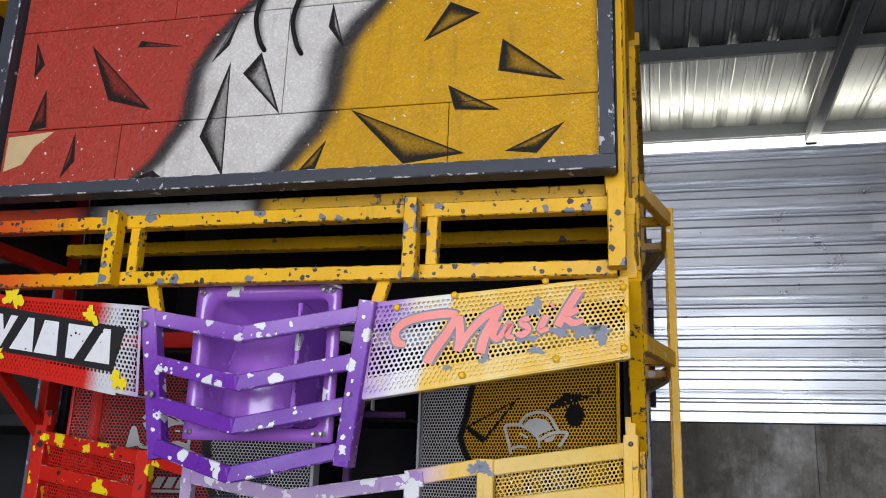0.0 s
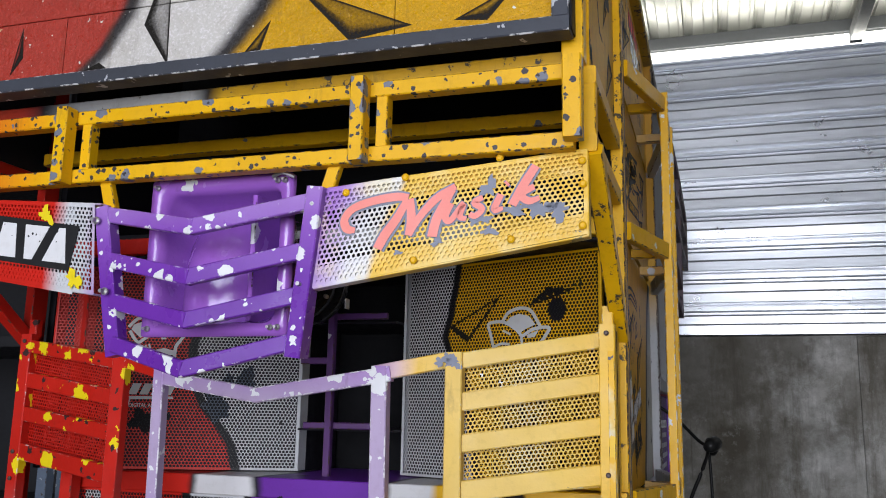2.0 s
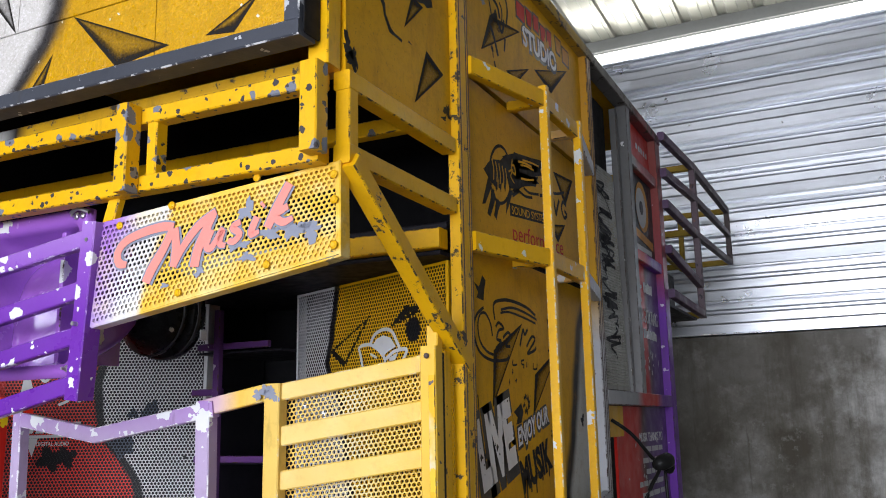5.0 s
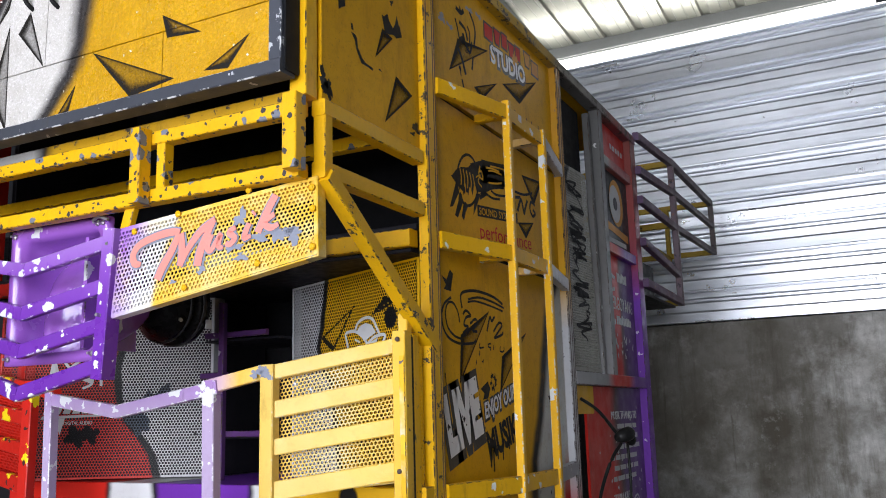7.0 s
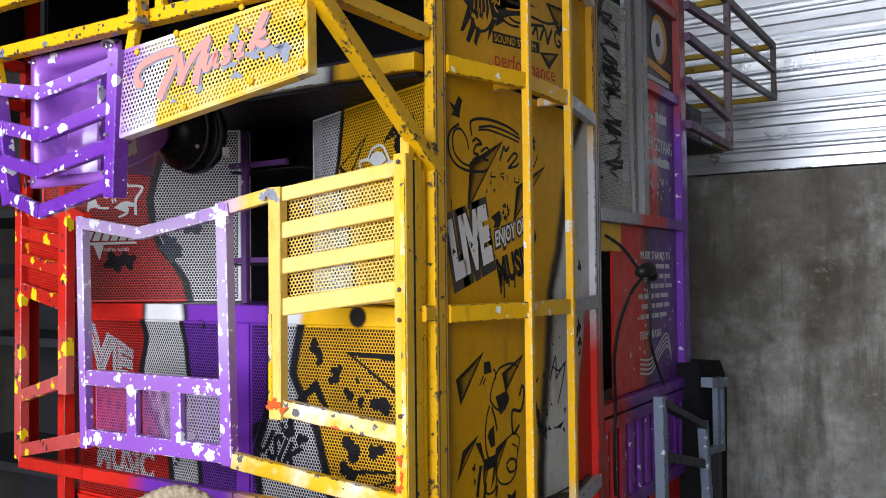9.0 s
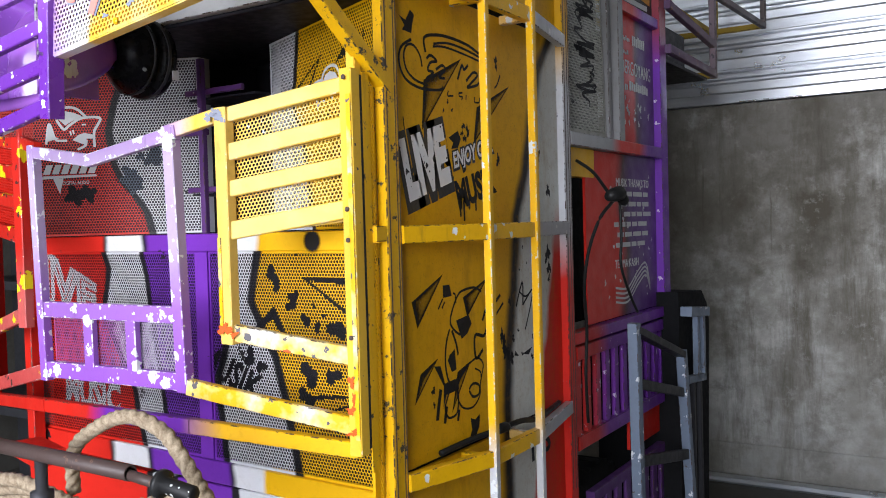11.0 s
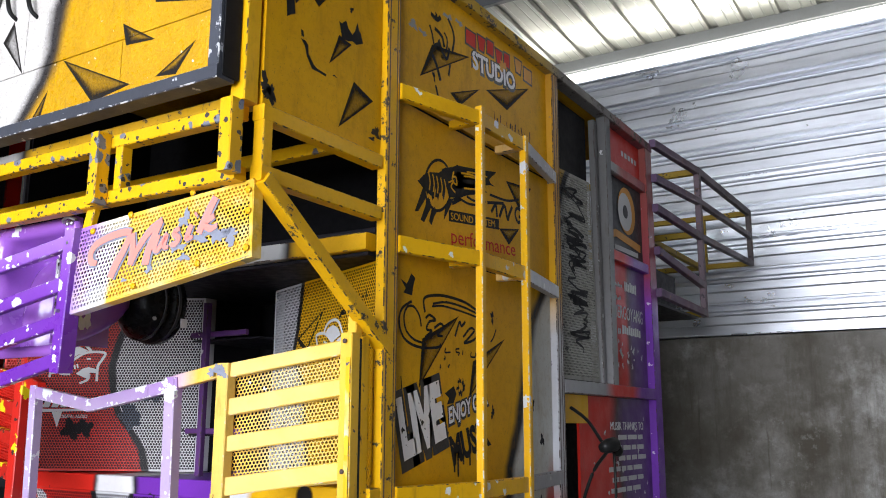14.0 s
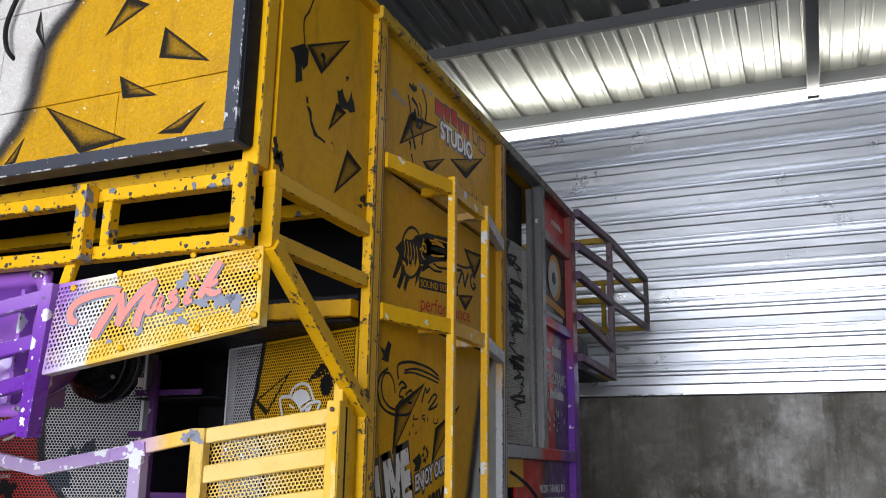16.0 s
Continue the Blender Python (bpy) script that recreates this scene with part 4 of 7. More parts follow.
upper_side = block("upper_side_panel", (RX - 0.016, 2.085, 3.055), (RX, 2.595, 3.765), M_PLY_UP, truck, "yellow ply side panel with black sprayed triangles")
# The left panel carries its inner shade in a near-black colour.
block("upper_side_panel", (LX, 2.085, 3.055), (LX + 0.016, 2.595, 3.765), M_CAB, truck, "ply side panel darkened for the shaded interior")
for tri in (((2.207, 3.468), (2.451, 3.602), (2.291, 3.415)), ((2.385, 3.368), (2.444, 3.359), (2.343, 3.263)), ((2.459, 3.249), (2.556, 3.219), (2.392, 3.088))):
    outlined("sprayed_triangle", tri, on_side, 0.010, M_INKSOFT, M_SMOKE, upper_side)
for pts in (((2.219, 3.318), (2.229, 3.318), (2.233, 3.300), (2.222, 3.300)), ((2.220, 3.292), (2.240, 3.292), (2.251, 3.284), (2.254, 3.259), (2.278, 3.235), (2.292, 3.229), (2.332, 3.227), (2.330, 3.219), (2.303, 3.221), (2.271, 3.220), (2.247, 3.249), (2.238, 3.275)),
            ((2.124, 3.418), (2.156, 3.439), (2.197, 3.467), (2.219, 3.458), (2.218, 3.411), (2.196, 3.385), (2.188, 3.397), (2.194, 3.353), (2.178, 3.345), (2.162, 3.332), (2.157, 3.383), (2.146, 3.412)), ((2.383, 3.410), (2.395, 3.408), (2.415, 3.425), (2.426, 3.406), (2.446, 3.392), (2.459, 3.410), (2.469, 3.440), (2.479, 3.418), (2.487, 3.412), (2.499, 3.384), (2.466, 3.368), (2.447, 3.372), (2.425, 3.364), (2.398, 3.363))):
    plate("peeled_patch", [on_side(a, b, 0.003) for a, b in pts], (-0.0002, 0, 0), M_INK, upper_side, "black patch where the paint has peeled")
for k, (a, b, r, st) in enumerate(((2.092, 3.115, 0.022, 1.4), (2.105, 3.088, 0.022, 1.0), (2.118, 3.10, 0.014, 1.8), (2.574, 3.125, 0.018, 1.4), (2.555, 3.10, 0.014, 0.6), (2.44, 3.47, 0.010, 1.0), (2.37, 3.235, 0.008, 0.5), (2.30, 3.47, 0.014, 1.6))):
    blot("paint_blot", a, b, r, on_side, M_INKSOFT if k < 5 else M_INK, upper_side, 10 + k, st)

for pts in (((2.197, 3.467), (2.188, 3.50), (2.188, 3.538), (2.21, 3.573), (2.231, 3.625)),):
    v, f = ribbon([tuple(k) for k in smooth_line([(a, b, 1.0) for a, b in pts], 5)], 0.006, Vector((0, 0, 0)), X_AXIS, Z_AXIS)
    put("crack", [on_side(q.x, q.z, 0.003) for q in v], f, M_INK, upper_side)

# balcony of square tube over the banner
balcony = bar("balcony", (LX + 0.03, 2.05, 3.03), (RX - 0.030, 2.05, 3.03), 0.04, 0.038, M_BALCONY, truck, "yellow square-tube balcony frame, paint chipped grey")
bar("rail", (LX + 0.03, 2.05, 2.87), (RX - 0.030, 2.05, 2.87), 0.04, 0.038, M_BALCONY, balcony)
for x in (-0.575, -1.415):
    bar("post", (x, 2.008, 2.845), (x, 2.008, 3.05), 0.036, 0.044, M_BALCONY, balcony, "square post standing proud")
    bar("post", (x + 0.045, 2.052, 2.887), (x + 0.045, 2.052, 3.013), 0.03, 0.036, M_BALCONY, balcony)
for x in (-0.072, mirror(-0.072)):
    bar("post", (x, 2.008, 2.862), (x, 2.008, 3.05), 0.042, 0.044, M_BALCONY, balcony)
for x, m in ((-0.05, M_YELLOW), (mirror(-0.05), M_RED_PLAIN)):
    for z in (3.035, 2.875):
        bar("side_rail", (x, 2.078, z), (x, 2.59, z), 0.04, 0.042, m, balcony)
    bar("front_upright", (x, 2.098, 2.86), (x, 2.098, 3.02), 0.036, 0.036, m, balcony)
bar("rear_rail", (LX + 0.05, 2.56, 3.105), (RX - 0.03, 2.56, 3.105), 0.04, 0.042, M_YELLOW, balcony)
for x, z0, z1, dx in ((-1.30, 2.78, 2.86, -0.012), (-0.665, 2.78, 2.86, 0.012)):
    bar("hanger", (x - dx, 2.062, z0), (x + dx, 2.062, z1), 0.034, 0.022, M_YELLOW, balcony, "tilted yellow hanger strap")
for x, m in ((-0.04, M_SIDE_YELLOW), (mirror(-0.04), M_RED_PLAIN)):
    bar("brace", (x, 2.09, 2.862), (x, 2.640, 2.470), 0.042, 0.042, m, truck, "sloping square-tube brace, paint worn")

# banner with the two name plates
right_banner = perforated("right_banner", (-0.69, 2.035, 2.555), (-0.052, 2.075, 2.665), (-0.052, 2.07, 2.855), (-0.672, 2.03, 2.79), 0.0122, 0.64, 0.004, [M_MUSIK], truck, "perforated steel banner sprayed lilac to yellow")
left_banner = perforated("left_banner", (mirror(-0.052), 2.075, 2.665), (-1.30, 2.035, 2.555), (-1.318, 2.03, 2.79), (mirror(-0.052), 2.07, 2.855), 0.0122, 0.64, 0.004, [M_NAZYA], truck, "perforated steel banner sprayed red to grey")
for m, ban, x0, x1 in ((M_MUSIK, right_banner, -0.69, -0.052), (M_NAZYA, left_banner, mirror(-0.052), -1.30)):
    out = x0 if ban is left_banner else x1
    inn = x1 if ban is left_banner else x0
    bar("edge", (out, 2.093, 2.66), (out, 2.09, 2.857), 0.006, 0.036, m, ban)
    bar("edge", (inn, 2.055, 2.555), (out, 2.095, 2.662), 0.036, 0.005, m, ban)
    bar("edge", (inn, 2.05, 2.79), (out, 2.09, 2.857), 0.036, 0.005, m, ban)
rb_right, rb_up = Vector((0.62, 0.039, 0.088)).normalized(), Vector((-0.02, -0.022, 1)).normalized()


def on_banner(a, b, lift):
    return Vector((-0.62, 2.0375, 2.60)) + rb_right * a + rb_up * b + Vector((0, -1, 0)) * lift


SCRIPT = (
    ((0.036, 0.083, 0.7), (0.016, 0.090, 1.1), (0.010, 0.114, 1.1), (0.032, 0.136, 1.1), (0.081, 0.145, 1.1), (0.134, 0.145, 1.1), (0.166, 0.138, 0.9)),
    ((0.164, 0.134, 1.0), (0.140, 0.096, 1.2), (0.110, 0.060, 1.35), (0.091, 0.030, 1.3)),
    ((0.170, 0.134, 1.0), (0.173, 0.084, 1.2), (0.166, 0.049, 1.0)),
    ((0.166, 0.049, 0.9), (0.192, 0.086, 1.0), (0.233, 0.123, 1.1), (0.279, 0.143, 0.9)),
    ((0.272, 0.138, 1.0), (0.252, 0.108, 1.2), (0.232, 0.072, 1.3), (0.222, 0.036, 1.3)),
    ((0.268, 0.106, 0.9), (0.254, 0.078, 0.9), (0.266, 0.066, 0.8), (0.296, 0.100, 0.8), (0.288, 0.072, 0.8), (0.303, 0.064, 0.5)),
    ((0.342, 0.106, 0.7), (0.322, 0.098, 0.8), (0.340, 0.080, 0.8), (0.324, 0.067, 0.8), (0.310, 0.073, 0.6)),
    ((0.384, 0.106, 0.9), (0.368, 0.074, 0.9), (0.388, 0.073, 0.5)),
    ((0.396, 0.126, 0.8), (0.401, 0.130, 0.8)),
    ((0.465, 0.157, 1.1), (0.436, 0.118, 1.2), (0.409, 0.076, 1.1)),
    ((0.460, 0.110, 0.8), (0.430, 0.097, 0.9), (0.447, 0.079, 0.9), (0.471, 0.082, 0.6)),
)

def script_word(name, width, lift, mat, label):
    items = []
    for k, st in enumerate(SCRIPT):
        pts = [tuple(v) for v in smooth_line(st, 5)]
        vs, fs = [], []
        v, f = ribbon(pts, width, Vector((0, 0, 0)), X_AXIS, Z_AXIS)
        items.append(([on_banner(q.x, q.z, lift + 0.0001 * k) for q in v], f))
    return put(name, *join(items), mat, right_banner, label)


for k, (a, b, r, st) in enumerate(((0.41, 0.066, 0.032, 0.5), (0.47, 0.058, 0.034, 0.7), (0.51, 0.048, 0.030, 0.8), (0.355, 0.128, 0.022, 1.1), (0.355, 0.027, 0.020, 0.6), (0.335, 0.058, 0.026, 0.5), (0.232, 0.024, 0.016, 0.7), (0.139, 0.014, 0.010, 0.8))):
    blot("bare_patch", a, b, r, on_banner, M_GREYVINYL, right_banner, 40 + k, st, 0.0015)
# folded borders behind the sheet close its outer holes
for ban, sx in ((right_banner, 1), (left_banner, -1)):
    m = M_MUSIK if sx == 1 else M_NAZYA
    for (xa, za), (xb, zb) in (((-0.69, 2.557), (-0.052, 2.667)), ((-0.675, 2.742), (-0.052, 2.806))):
        q = [(xa, 2.0405, za), (xb, 2.0800, zb), (xb, 2.0790, zb + 0.047), (xa, 2.0395, za + 0.047)]
        if sx == -1:
            q = [(mirror(x), y, z) for x, y, z in q][::-1]
        plate("folded_border", q, (0, 0.001, 0), m, ban, "folded border closing the outer holes")
script_word("script_shadow", 0.027, 0.0022, M_GREYVINYL, "grey underlay of the script lettering")
script_word("script_lettering", 0.018, 0.0045, M_SALMON, "peeling salmon vinyl lettering reading Musik")
for a, b in ((0.158, 0.188), (0.382, 0.192), (0.568, 0.150), (0.568, 0.097), (0.564, 0.004), (0.404, 0.0), (0.177, -0.010), (0.012, 0.178)):
    vs, fs = lathe(((0, 0.009), (0.004, 0.009), (0.007, 0.005)), on_banner(a, b, 0.0), (0, -1, 0), 10)
    put("bolt_head", vs, fs, M_YELLOW, right_banner)

lb_right, lb_up = Vector((0.60, -0.04, -0.085)).normalized(), Vector((0.02, -0.03, 1)).normalized()


def on_left(a, b, lift):
    return Vector((-1.90, 2.072, 2.66)) + lb_right * a + lb_up * b + Vector((0, -1, 0)) * (lift * 0.6)


plate("name_plate", [on_left(a, b, 0.004) for a, b in ((0.06, 0.040), (0.520, 0.030), (0.545, 0.150), (0.10, 0.160))], (0, 0.002, 0), M_BLACKVINYL, left_banner, "black vinyl plate")
SHAPES = (((0, 0), (0.022, 0), (0.03, 0.055), (0.055, 0.0), (0.085, 0.1), (0.06, 0.1), (0.05, 0.05), (0.028, 0.1), (0.012, 0.1)), ((0, 0), (0.034, 0.1), (0.056, 0.1), (0.084, 0)), ((0, 0.0), (0.08, 0.0), (0.055, 0.1), (0.004, 0.1)), ((0.022, 0), (0.052, 0), (0.088, 0.1), (0, 0.1)), ((0, 0), (0.034, 0.1), (0.056, 0.1), (0.084, 0)))
for k, st in enumerate(SHAPES):
    a0 = 0.10 + k * 0.086
    plate("plain_mark", [on_left(a0 - 0.015 + a * 0.96 + b * 0.18, 0.048 + b * 0.92, 0.007) for a, b in st], (0, 0.001, 0), M_VINYL, left_banner, "white angular vinyl shape")
for k, (a, b, r) in enumerate(((0.16, 0.19, 0.035), (0.43, 0.17, 0.026), (0.08, 0.11, 0.024), (0.545, 0.01, 0.028), (0.14, 0.03, 0.018), (0.02, 0.06, 0.03))):
    blot("paint_splash", a, b, r, on_left, M_SPLASH_YELLOW, left_banner, 60 + k, 1.0, 0.009)

# purple chevron grille in the middle
VY = 2.035
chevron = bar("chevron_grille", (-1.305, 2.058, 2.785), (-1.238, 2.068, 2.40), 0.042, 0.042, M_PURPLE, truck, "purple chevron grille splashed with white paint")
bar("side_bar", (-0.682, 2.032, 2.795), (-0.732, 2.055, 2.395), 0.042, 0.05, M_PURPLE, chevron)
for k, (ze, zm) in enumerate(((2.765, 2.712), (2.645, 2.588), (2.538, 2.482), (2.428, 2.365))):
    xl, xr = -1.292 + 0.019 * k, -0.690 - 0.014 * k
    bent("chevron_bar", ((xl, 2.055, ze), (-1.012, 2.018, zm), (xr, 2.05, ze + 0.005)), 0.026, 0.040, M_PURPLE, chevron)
for x, z in ((-1.305, 2.745), (-0.688, 2.752), (-0.715, 2.563), (-1.26, 2.56)):
    vs, fs = lathe(((0, 0.010), (0.006, 0.010), (0.010, 0.005), (0.022, 0.005)), (x, 2.030, z), (0, -1, 0), 10)
    put("bolt", vs, fs, M_BOLT, chevron, "zinc bolt")

# guard gate in three parts
TUBE = 0.042


def wing(side):
    """The slatted wing of the guard; side 1 is the yellow one, -1 the red one."""
    m = M_GATE if side == 1 else M_RED
    xo, xi, yo, yi, xl = (-0.063, -0.447, 2.496, 2.402, -0.645) if side == 1 else (-1.976, -1.508, 2.573, 2.445, -1.318)

    def p(k, zi, zo):
        return ((xi + (xo - xi) * k, yi + (yo - yi) * k, zi + (zo - zi) * k))

    w = bar("guard_wing", (xo, yo, 1.455), (xo, yo, 2.51), 0.042, 0.04, m, truck, "yellow slatted guard wing, rubbed to primer" if side == 1 else "red slatted guard wing splashed yellow")
    bar("post", (xi, yi, 1.755), (xi, yi, 2.432), 0.046, 0.036, m, w)
    for zi, zo, h in ((2.408, 2.472, 0.042), (2.302, 2.362, 0.048), (2.197, 2.253, 0.046), (2.078, 2.133, 0.052)):
        bar("slat", p(0.03, zi, zo), p(0.97, zi, zo), 0.024, h, m, w)
    bar("bottom_slat", p(0.0, 1.790 if side == 1 else 1.804, 1.724 if side == 1 else 1.700), p(0.97, 1.790 if side == 1 else 1.804, 1.724 if side == 1 else 1.700), 0.026, 0.05, M_GATE_WHITE if side == 1 else m, w)
    q = [p(0.03, 2.06, 2.10), p(0.97, 2.06, 2.10), p(0.97, 2.40, 2.47), p(0.03, 2.40, 2.47)]
    if side == -1:
        q = [q[1], q[0], q[3], q[2]]
    q = [(a, b + 0.018, c) for a, b, c in q]
    perforated("backing_grille", *q, 0.0118, 0.72, 0.002, [M_WING_GRILLE if side == 1 else M_RED_PLAIN], w, "perforated sheet behind the slats")
    if side == 1:
        bar("rubbed_strip", (xo + 0.011, yo - 0.0215, 1.50), (xo + 0.011, yo - 0.0215, 2.44), 0.016, 0.003, M_GATE_WHITE, w, "paint rubbed to pale primer")
        bar("rubbed_strip", (xi - 0.014, yi - 0.0195, 1.78), (xi - 0.014, yi - 0.0195, 2.06), 0.014, 0.003, M_GATE_WHITE, w, "paint rubbed to pale primer")
        for dx, z, r, seed, st in ((-0.030, 2.408, 0.020, 31, 0.75), (0.004, 2.405, 0.019, 34, 1.0), (-0.012, 2.420, 0.014, 37, 0.7)):
            blot("grey_patch", xi + dx, z, r, lambda a, b, l: Vector((a, yi - 0.0185 + (a - xi) * 0.185 - l, b)), M_GREYVINYL, w, seed, st, 0.003)
        for px, z, r, seed, st in ((xi + 0.002, 1.800, 0.022, 51, 1.0), (xi + 0.030, 1.784, 0.014, 52, 0.7), (xo - 0.004, 1.660, 0.012, 53, 1.3), (xo + 0.004, 1.615, 0.010, 54, 1.6), (xo - 0.006, 1.580, 0.012, 55, 1.2), (xo, 1.520, 0.018, 56, 0.6)):
            blot("orange_stain", px, z, r, lambda a, b, l: Vector((a, yi - 0.021 + (a - xi) * (yo - yi) / (xo - xi) - l, b)), M_ORANGESTAIN, w, seed, st, 0.004)
    # flange behind the outer post
    plate("flange", [(xo + side * 0.018, yo + 0.028, 1.40), (xo + side * 0.018, yo + 0.058, 1.40), (xo + side * 0.018, yo + 0.058, 2.50), (xo + side * 0.018, yo + 0.028, 2.50)], (side * 0.004, 0, 0), M_SIDE_YELLOW if side == 1 else M_RED_PLAIN, w, "folded flange")
    # black strip in place of the shaded slit behind the post
    bar("slit_shade", (xo + side * 0.014, yo + 0.0245, 1.47), (xo + side * 0.014, yo + 0.0245, 2.495), 0.016, 0.008, M_INK, w, "black strip standing in for the shaded slit", up=(0, 1, 0))
    bar("tab", (xo, yo + 0.02, 2.50), (xo, yo + 0.02, 2.56), 0.03, 0.03, m, w)
    for z in (2.486, 2.13, 2.046, 1.78):
        vs, fs = lathe(((0, 0.007), (0.003, 0.007), (0.005, 0.004)), (xo, yo - 0.024, z), (0, -1, 0), 8)
        put("rivet", vs, fs, M_RUST, w)
    bar("link", (xi - side * 0.02, yi, 2.412), (xl - side * 0.02, 2.378, 2.374), 0.026, 0.042, m, w)
    bar("lower_link", (xl + side * 0.02, 2.398, 1.617), (xo - side * 0.02, yo - 0.004, 1.535 if side == 1 else 1.49), 0.026, 0.05, M_GATE_WHITE if side == 1 else m, w)
    return w


wing(1)
wing(-1)
middle = bar("guard_middle", (-0.645, 2.402, 1.600), (-0.645, 2.380, 2.395), 0.044, 0.036, M_LILAC, truck, "lilac middle guard splashed with white")
bar("post", (-1.318, 2.395, 1.59), (-1.318, 2.375, 2.385), 0.034, 0.034, M_LILAC, middle)
bent("top_bar", ((-1.33, 2.375, 2.364), (-1.0, 2.360, 2.314), (-0.62, 2.378, 2.374)), 0.026, 0.040, M_LILAC, middle)
bar("lower_rail", (-1.30, 2.390, 1.832), (-0.66, 2.392, 1.832), 0.026, 0.052, M_LILAC, middle)
bar("bottom_rail", (-1.30, 2.395, 1.628), (-0.62, 2.400, 1.630), 0.026, 0.054, M_LILAC, middle)
for x in (-1.07, -0.86):
    bar("divider", (x, 2.390, 1.652), (x, 2.388, 1.808), 0.046, 0.024, M_LILAC, middle)
perforated("backing_grille", (-1.29, 2.410, 1.612), (-0.66, 2.410, 1.612), (-0.66, 2.405, 1.842), (-1.29, 2.405, 1.842), 0.0118, 0.80, 0.002, [M_PALE_GRILLE], middle, "pale perforated sheet behind the rails")
bottom = bar("bottom_bar", (-1.33, 2.40, 1.50), (-0.62, 2.40, 1.50), 0.03, 0.045, M_BOTTOM, truck, "long bottom bar sprayed red, purple and yellow")
bar("bar_end", (-1.975, 2.575, 1.44), (-1.332, 2.40, 1.50), 0.03, 0.045, M_BOTTOM, bottom)
bar("bar_end", (-0.618, 2.40, 1.50), (-0.063, 2.496, 1.468), 0.03, 0.045, M_BOTTOM, bottom)

# loudspeakers inside: lower cabinet, two upper ones, a rack between
BLOTS = [(-0.537, 1.936, 0.026), (-0.519, 1.903, 0.018), (-0.444, 1.868, 0.018), (-0.456, 1.841, 0.020), (-0.265, 1.771, 0.030), (-0.395, 1.797, 0.018), (-0.347, 1.774, 0.014), (-0.597, 1.739, 0.022), (-0.562, 1.720, 0.030), (-0.384, 1.623, 0.034), (-0.289, 1.627, 0.026), (-0.408, 1.559, 0.024), (-0.651, 1.662, 0.026), (-0.60, 1.635, 0.020), (-0.36, 1.84, 0.008), (-0.32, 1.81, 0.008), (-0.43, 2.0, 0.007), (-0.50, 1.76, 0.010)]
LOWTRI = [((-0.411, 1.930), (-0.10, 1.925), (-0.10, 1.74)), ((-0.532, 1.836), (-0.445, 1.685), (-0.66, 1.735)), ((-0.40, 1.56), (-0.10, 1.585), (-0.43, 1.47))]


def letter_faces(body, x, z, size, turn, squeeze=1.0, shear=0.0, fat=0.03):
    """Lettering as flat polygons in x and z."""
    cu = bpy.data.curves.new("letters", "FONT")
    cu.body, cu.size, cu.resolution_u, cu.shear, cu.offset = body, size, 2, shear, size * fat
    tmp = new("letters", cu)
    me = bpy.data.meshes.new_from_object(tmp.evaluated_get(bpy.context.evaluated_depsgraph_get()))
    c, n = math.cos(radians(turn)), math.sin(radians(turn))
    pts = [(x + v.co.x * squeeze * c - v.co.y * n, z + v.co.x * squeeze * n + v.co.y * c) for v in me.vertices]
    out = [[pts[k] for k in p.vertices] for p in me.polygons]
    bpy.data.objects.remove(tmp)
    bpy.data.curves.remove(cu)
    bpy.data.meshes.remove(me)
    return out


def tapered(faces):
    """A word that loses height towards its end, and sinks a little."""
    return [[(-1.955 + 0.45 * a, 1.835 - 0.055 * a + b * (0.212 - 0.105 * a)) for a, b in f] for f in faces]


def unit_word(fat):
    faces, plain_faces = letter_faces("LIVE", 0.0, 0.0, 1.0, 0, 1.0, 0.0, fat), letter_faces("LIVE", 0.0, 0.0, 1.0, 0, 1.0, 0.0, 0.0)
    wide = max(a for f in plain_faces for a, b in f)
    high = max(b for f in plain_faces for a, b in f)
    return tapered([[(a / wide, b / high) for a, b in f] for f in faces])


BOLD_WORD = unit_word(0.075)
BOLD_INNER = unit_word(-0.034)
WHITE_WORD = letter_faces("MUSIC", -1.725, 1.425, 0.155, -3, 0.80, 0.0, 0.05)
DARK_WORD = letter_faces("MUSIK", -0.905, 1.615, 0.135, -20, 0.74, 0.2)


def over_word(v, faces, x0, x1, z0, z1):
    return x0 < v.x < x1 and z0 < v.z < z1 and any(inside(v.x, v.z, k) for k in faces)


def band_of(poly, t):
    inner = ring(poly, t)
    return lambda a, b: inside(a, b, poly) and not inside(a, b, inner)


low_bands = [band_of(t, 0.019) for t in LOWTRI]


def low_pick(v):
    for a, b, r in BLOTS:
        if math.hypot(v.x - a, v.z - b) < r * (1 + 0.3 * math.sin(2 * math.atan2(v.z - b, v.x - a) + 40 * a) + 0.22 * math.sin(3 * math.atan2(v.z - b, v.x - a) + 70 * b)):
            return 1
    if any(k(v.x, v.z) for k in low_bands):
        return 1
    if over_word(v, BOLD_WORD, -2.05, -1.40, 1.74, 2.08) and not over_word(v, BOLD_INNER, -2.0, -1.40, 1.74, 2.08) or over_word(v, WHITE_WORD, -1.80, -1.20, 1.36, 1.64):
        return 2
    if over_word(v, DARK_WORD, -0.95, -0.45, 1.30, 1.76):
        return 1
    return 0


low = root("bass_cabinet", CX, 2.95, 1.22, "wide bass loudspeaker cabinet behind a sprayed perforated grille", "loudspeaker")
LY = 2.65
LL = -1.92


def front_y(x):
    """The front of the cabinet stands a little askew."""
    return LY - 0.05 * (x - RX)


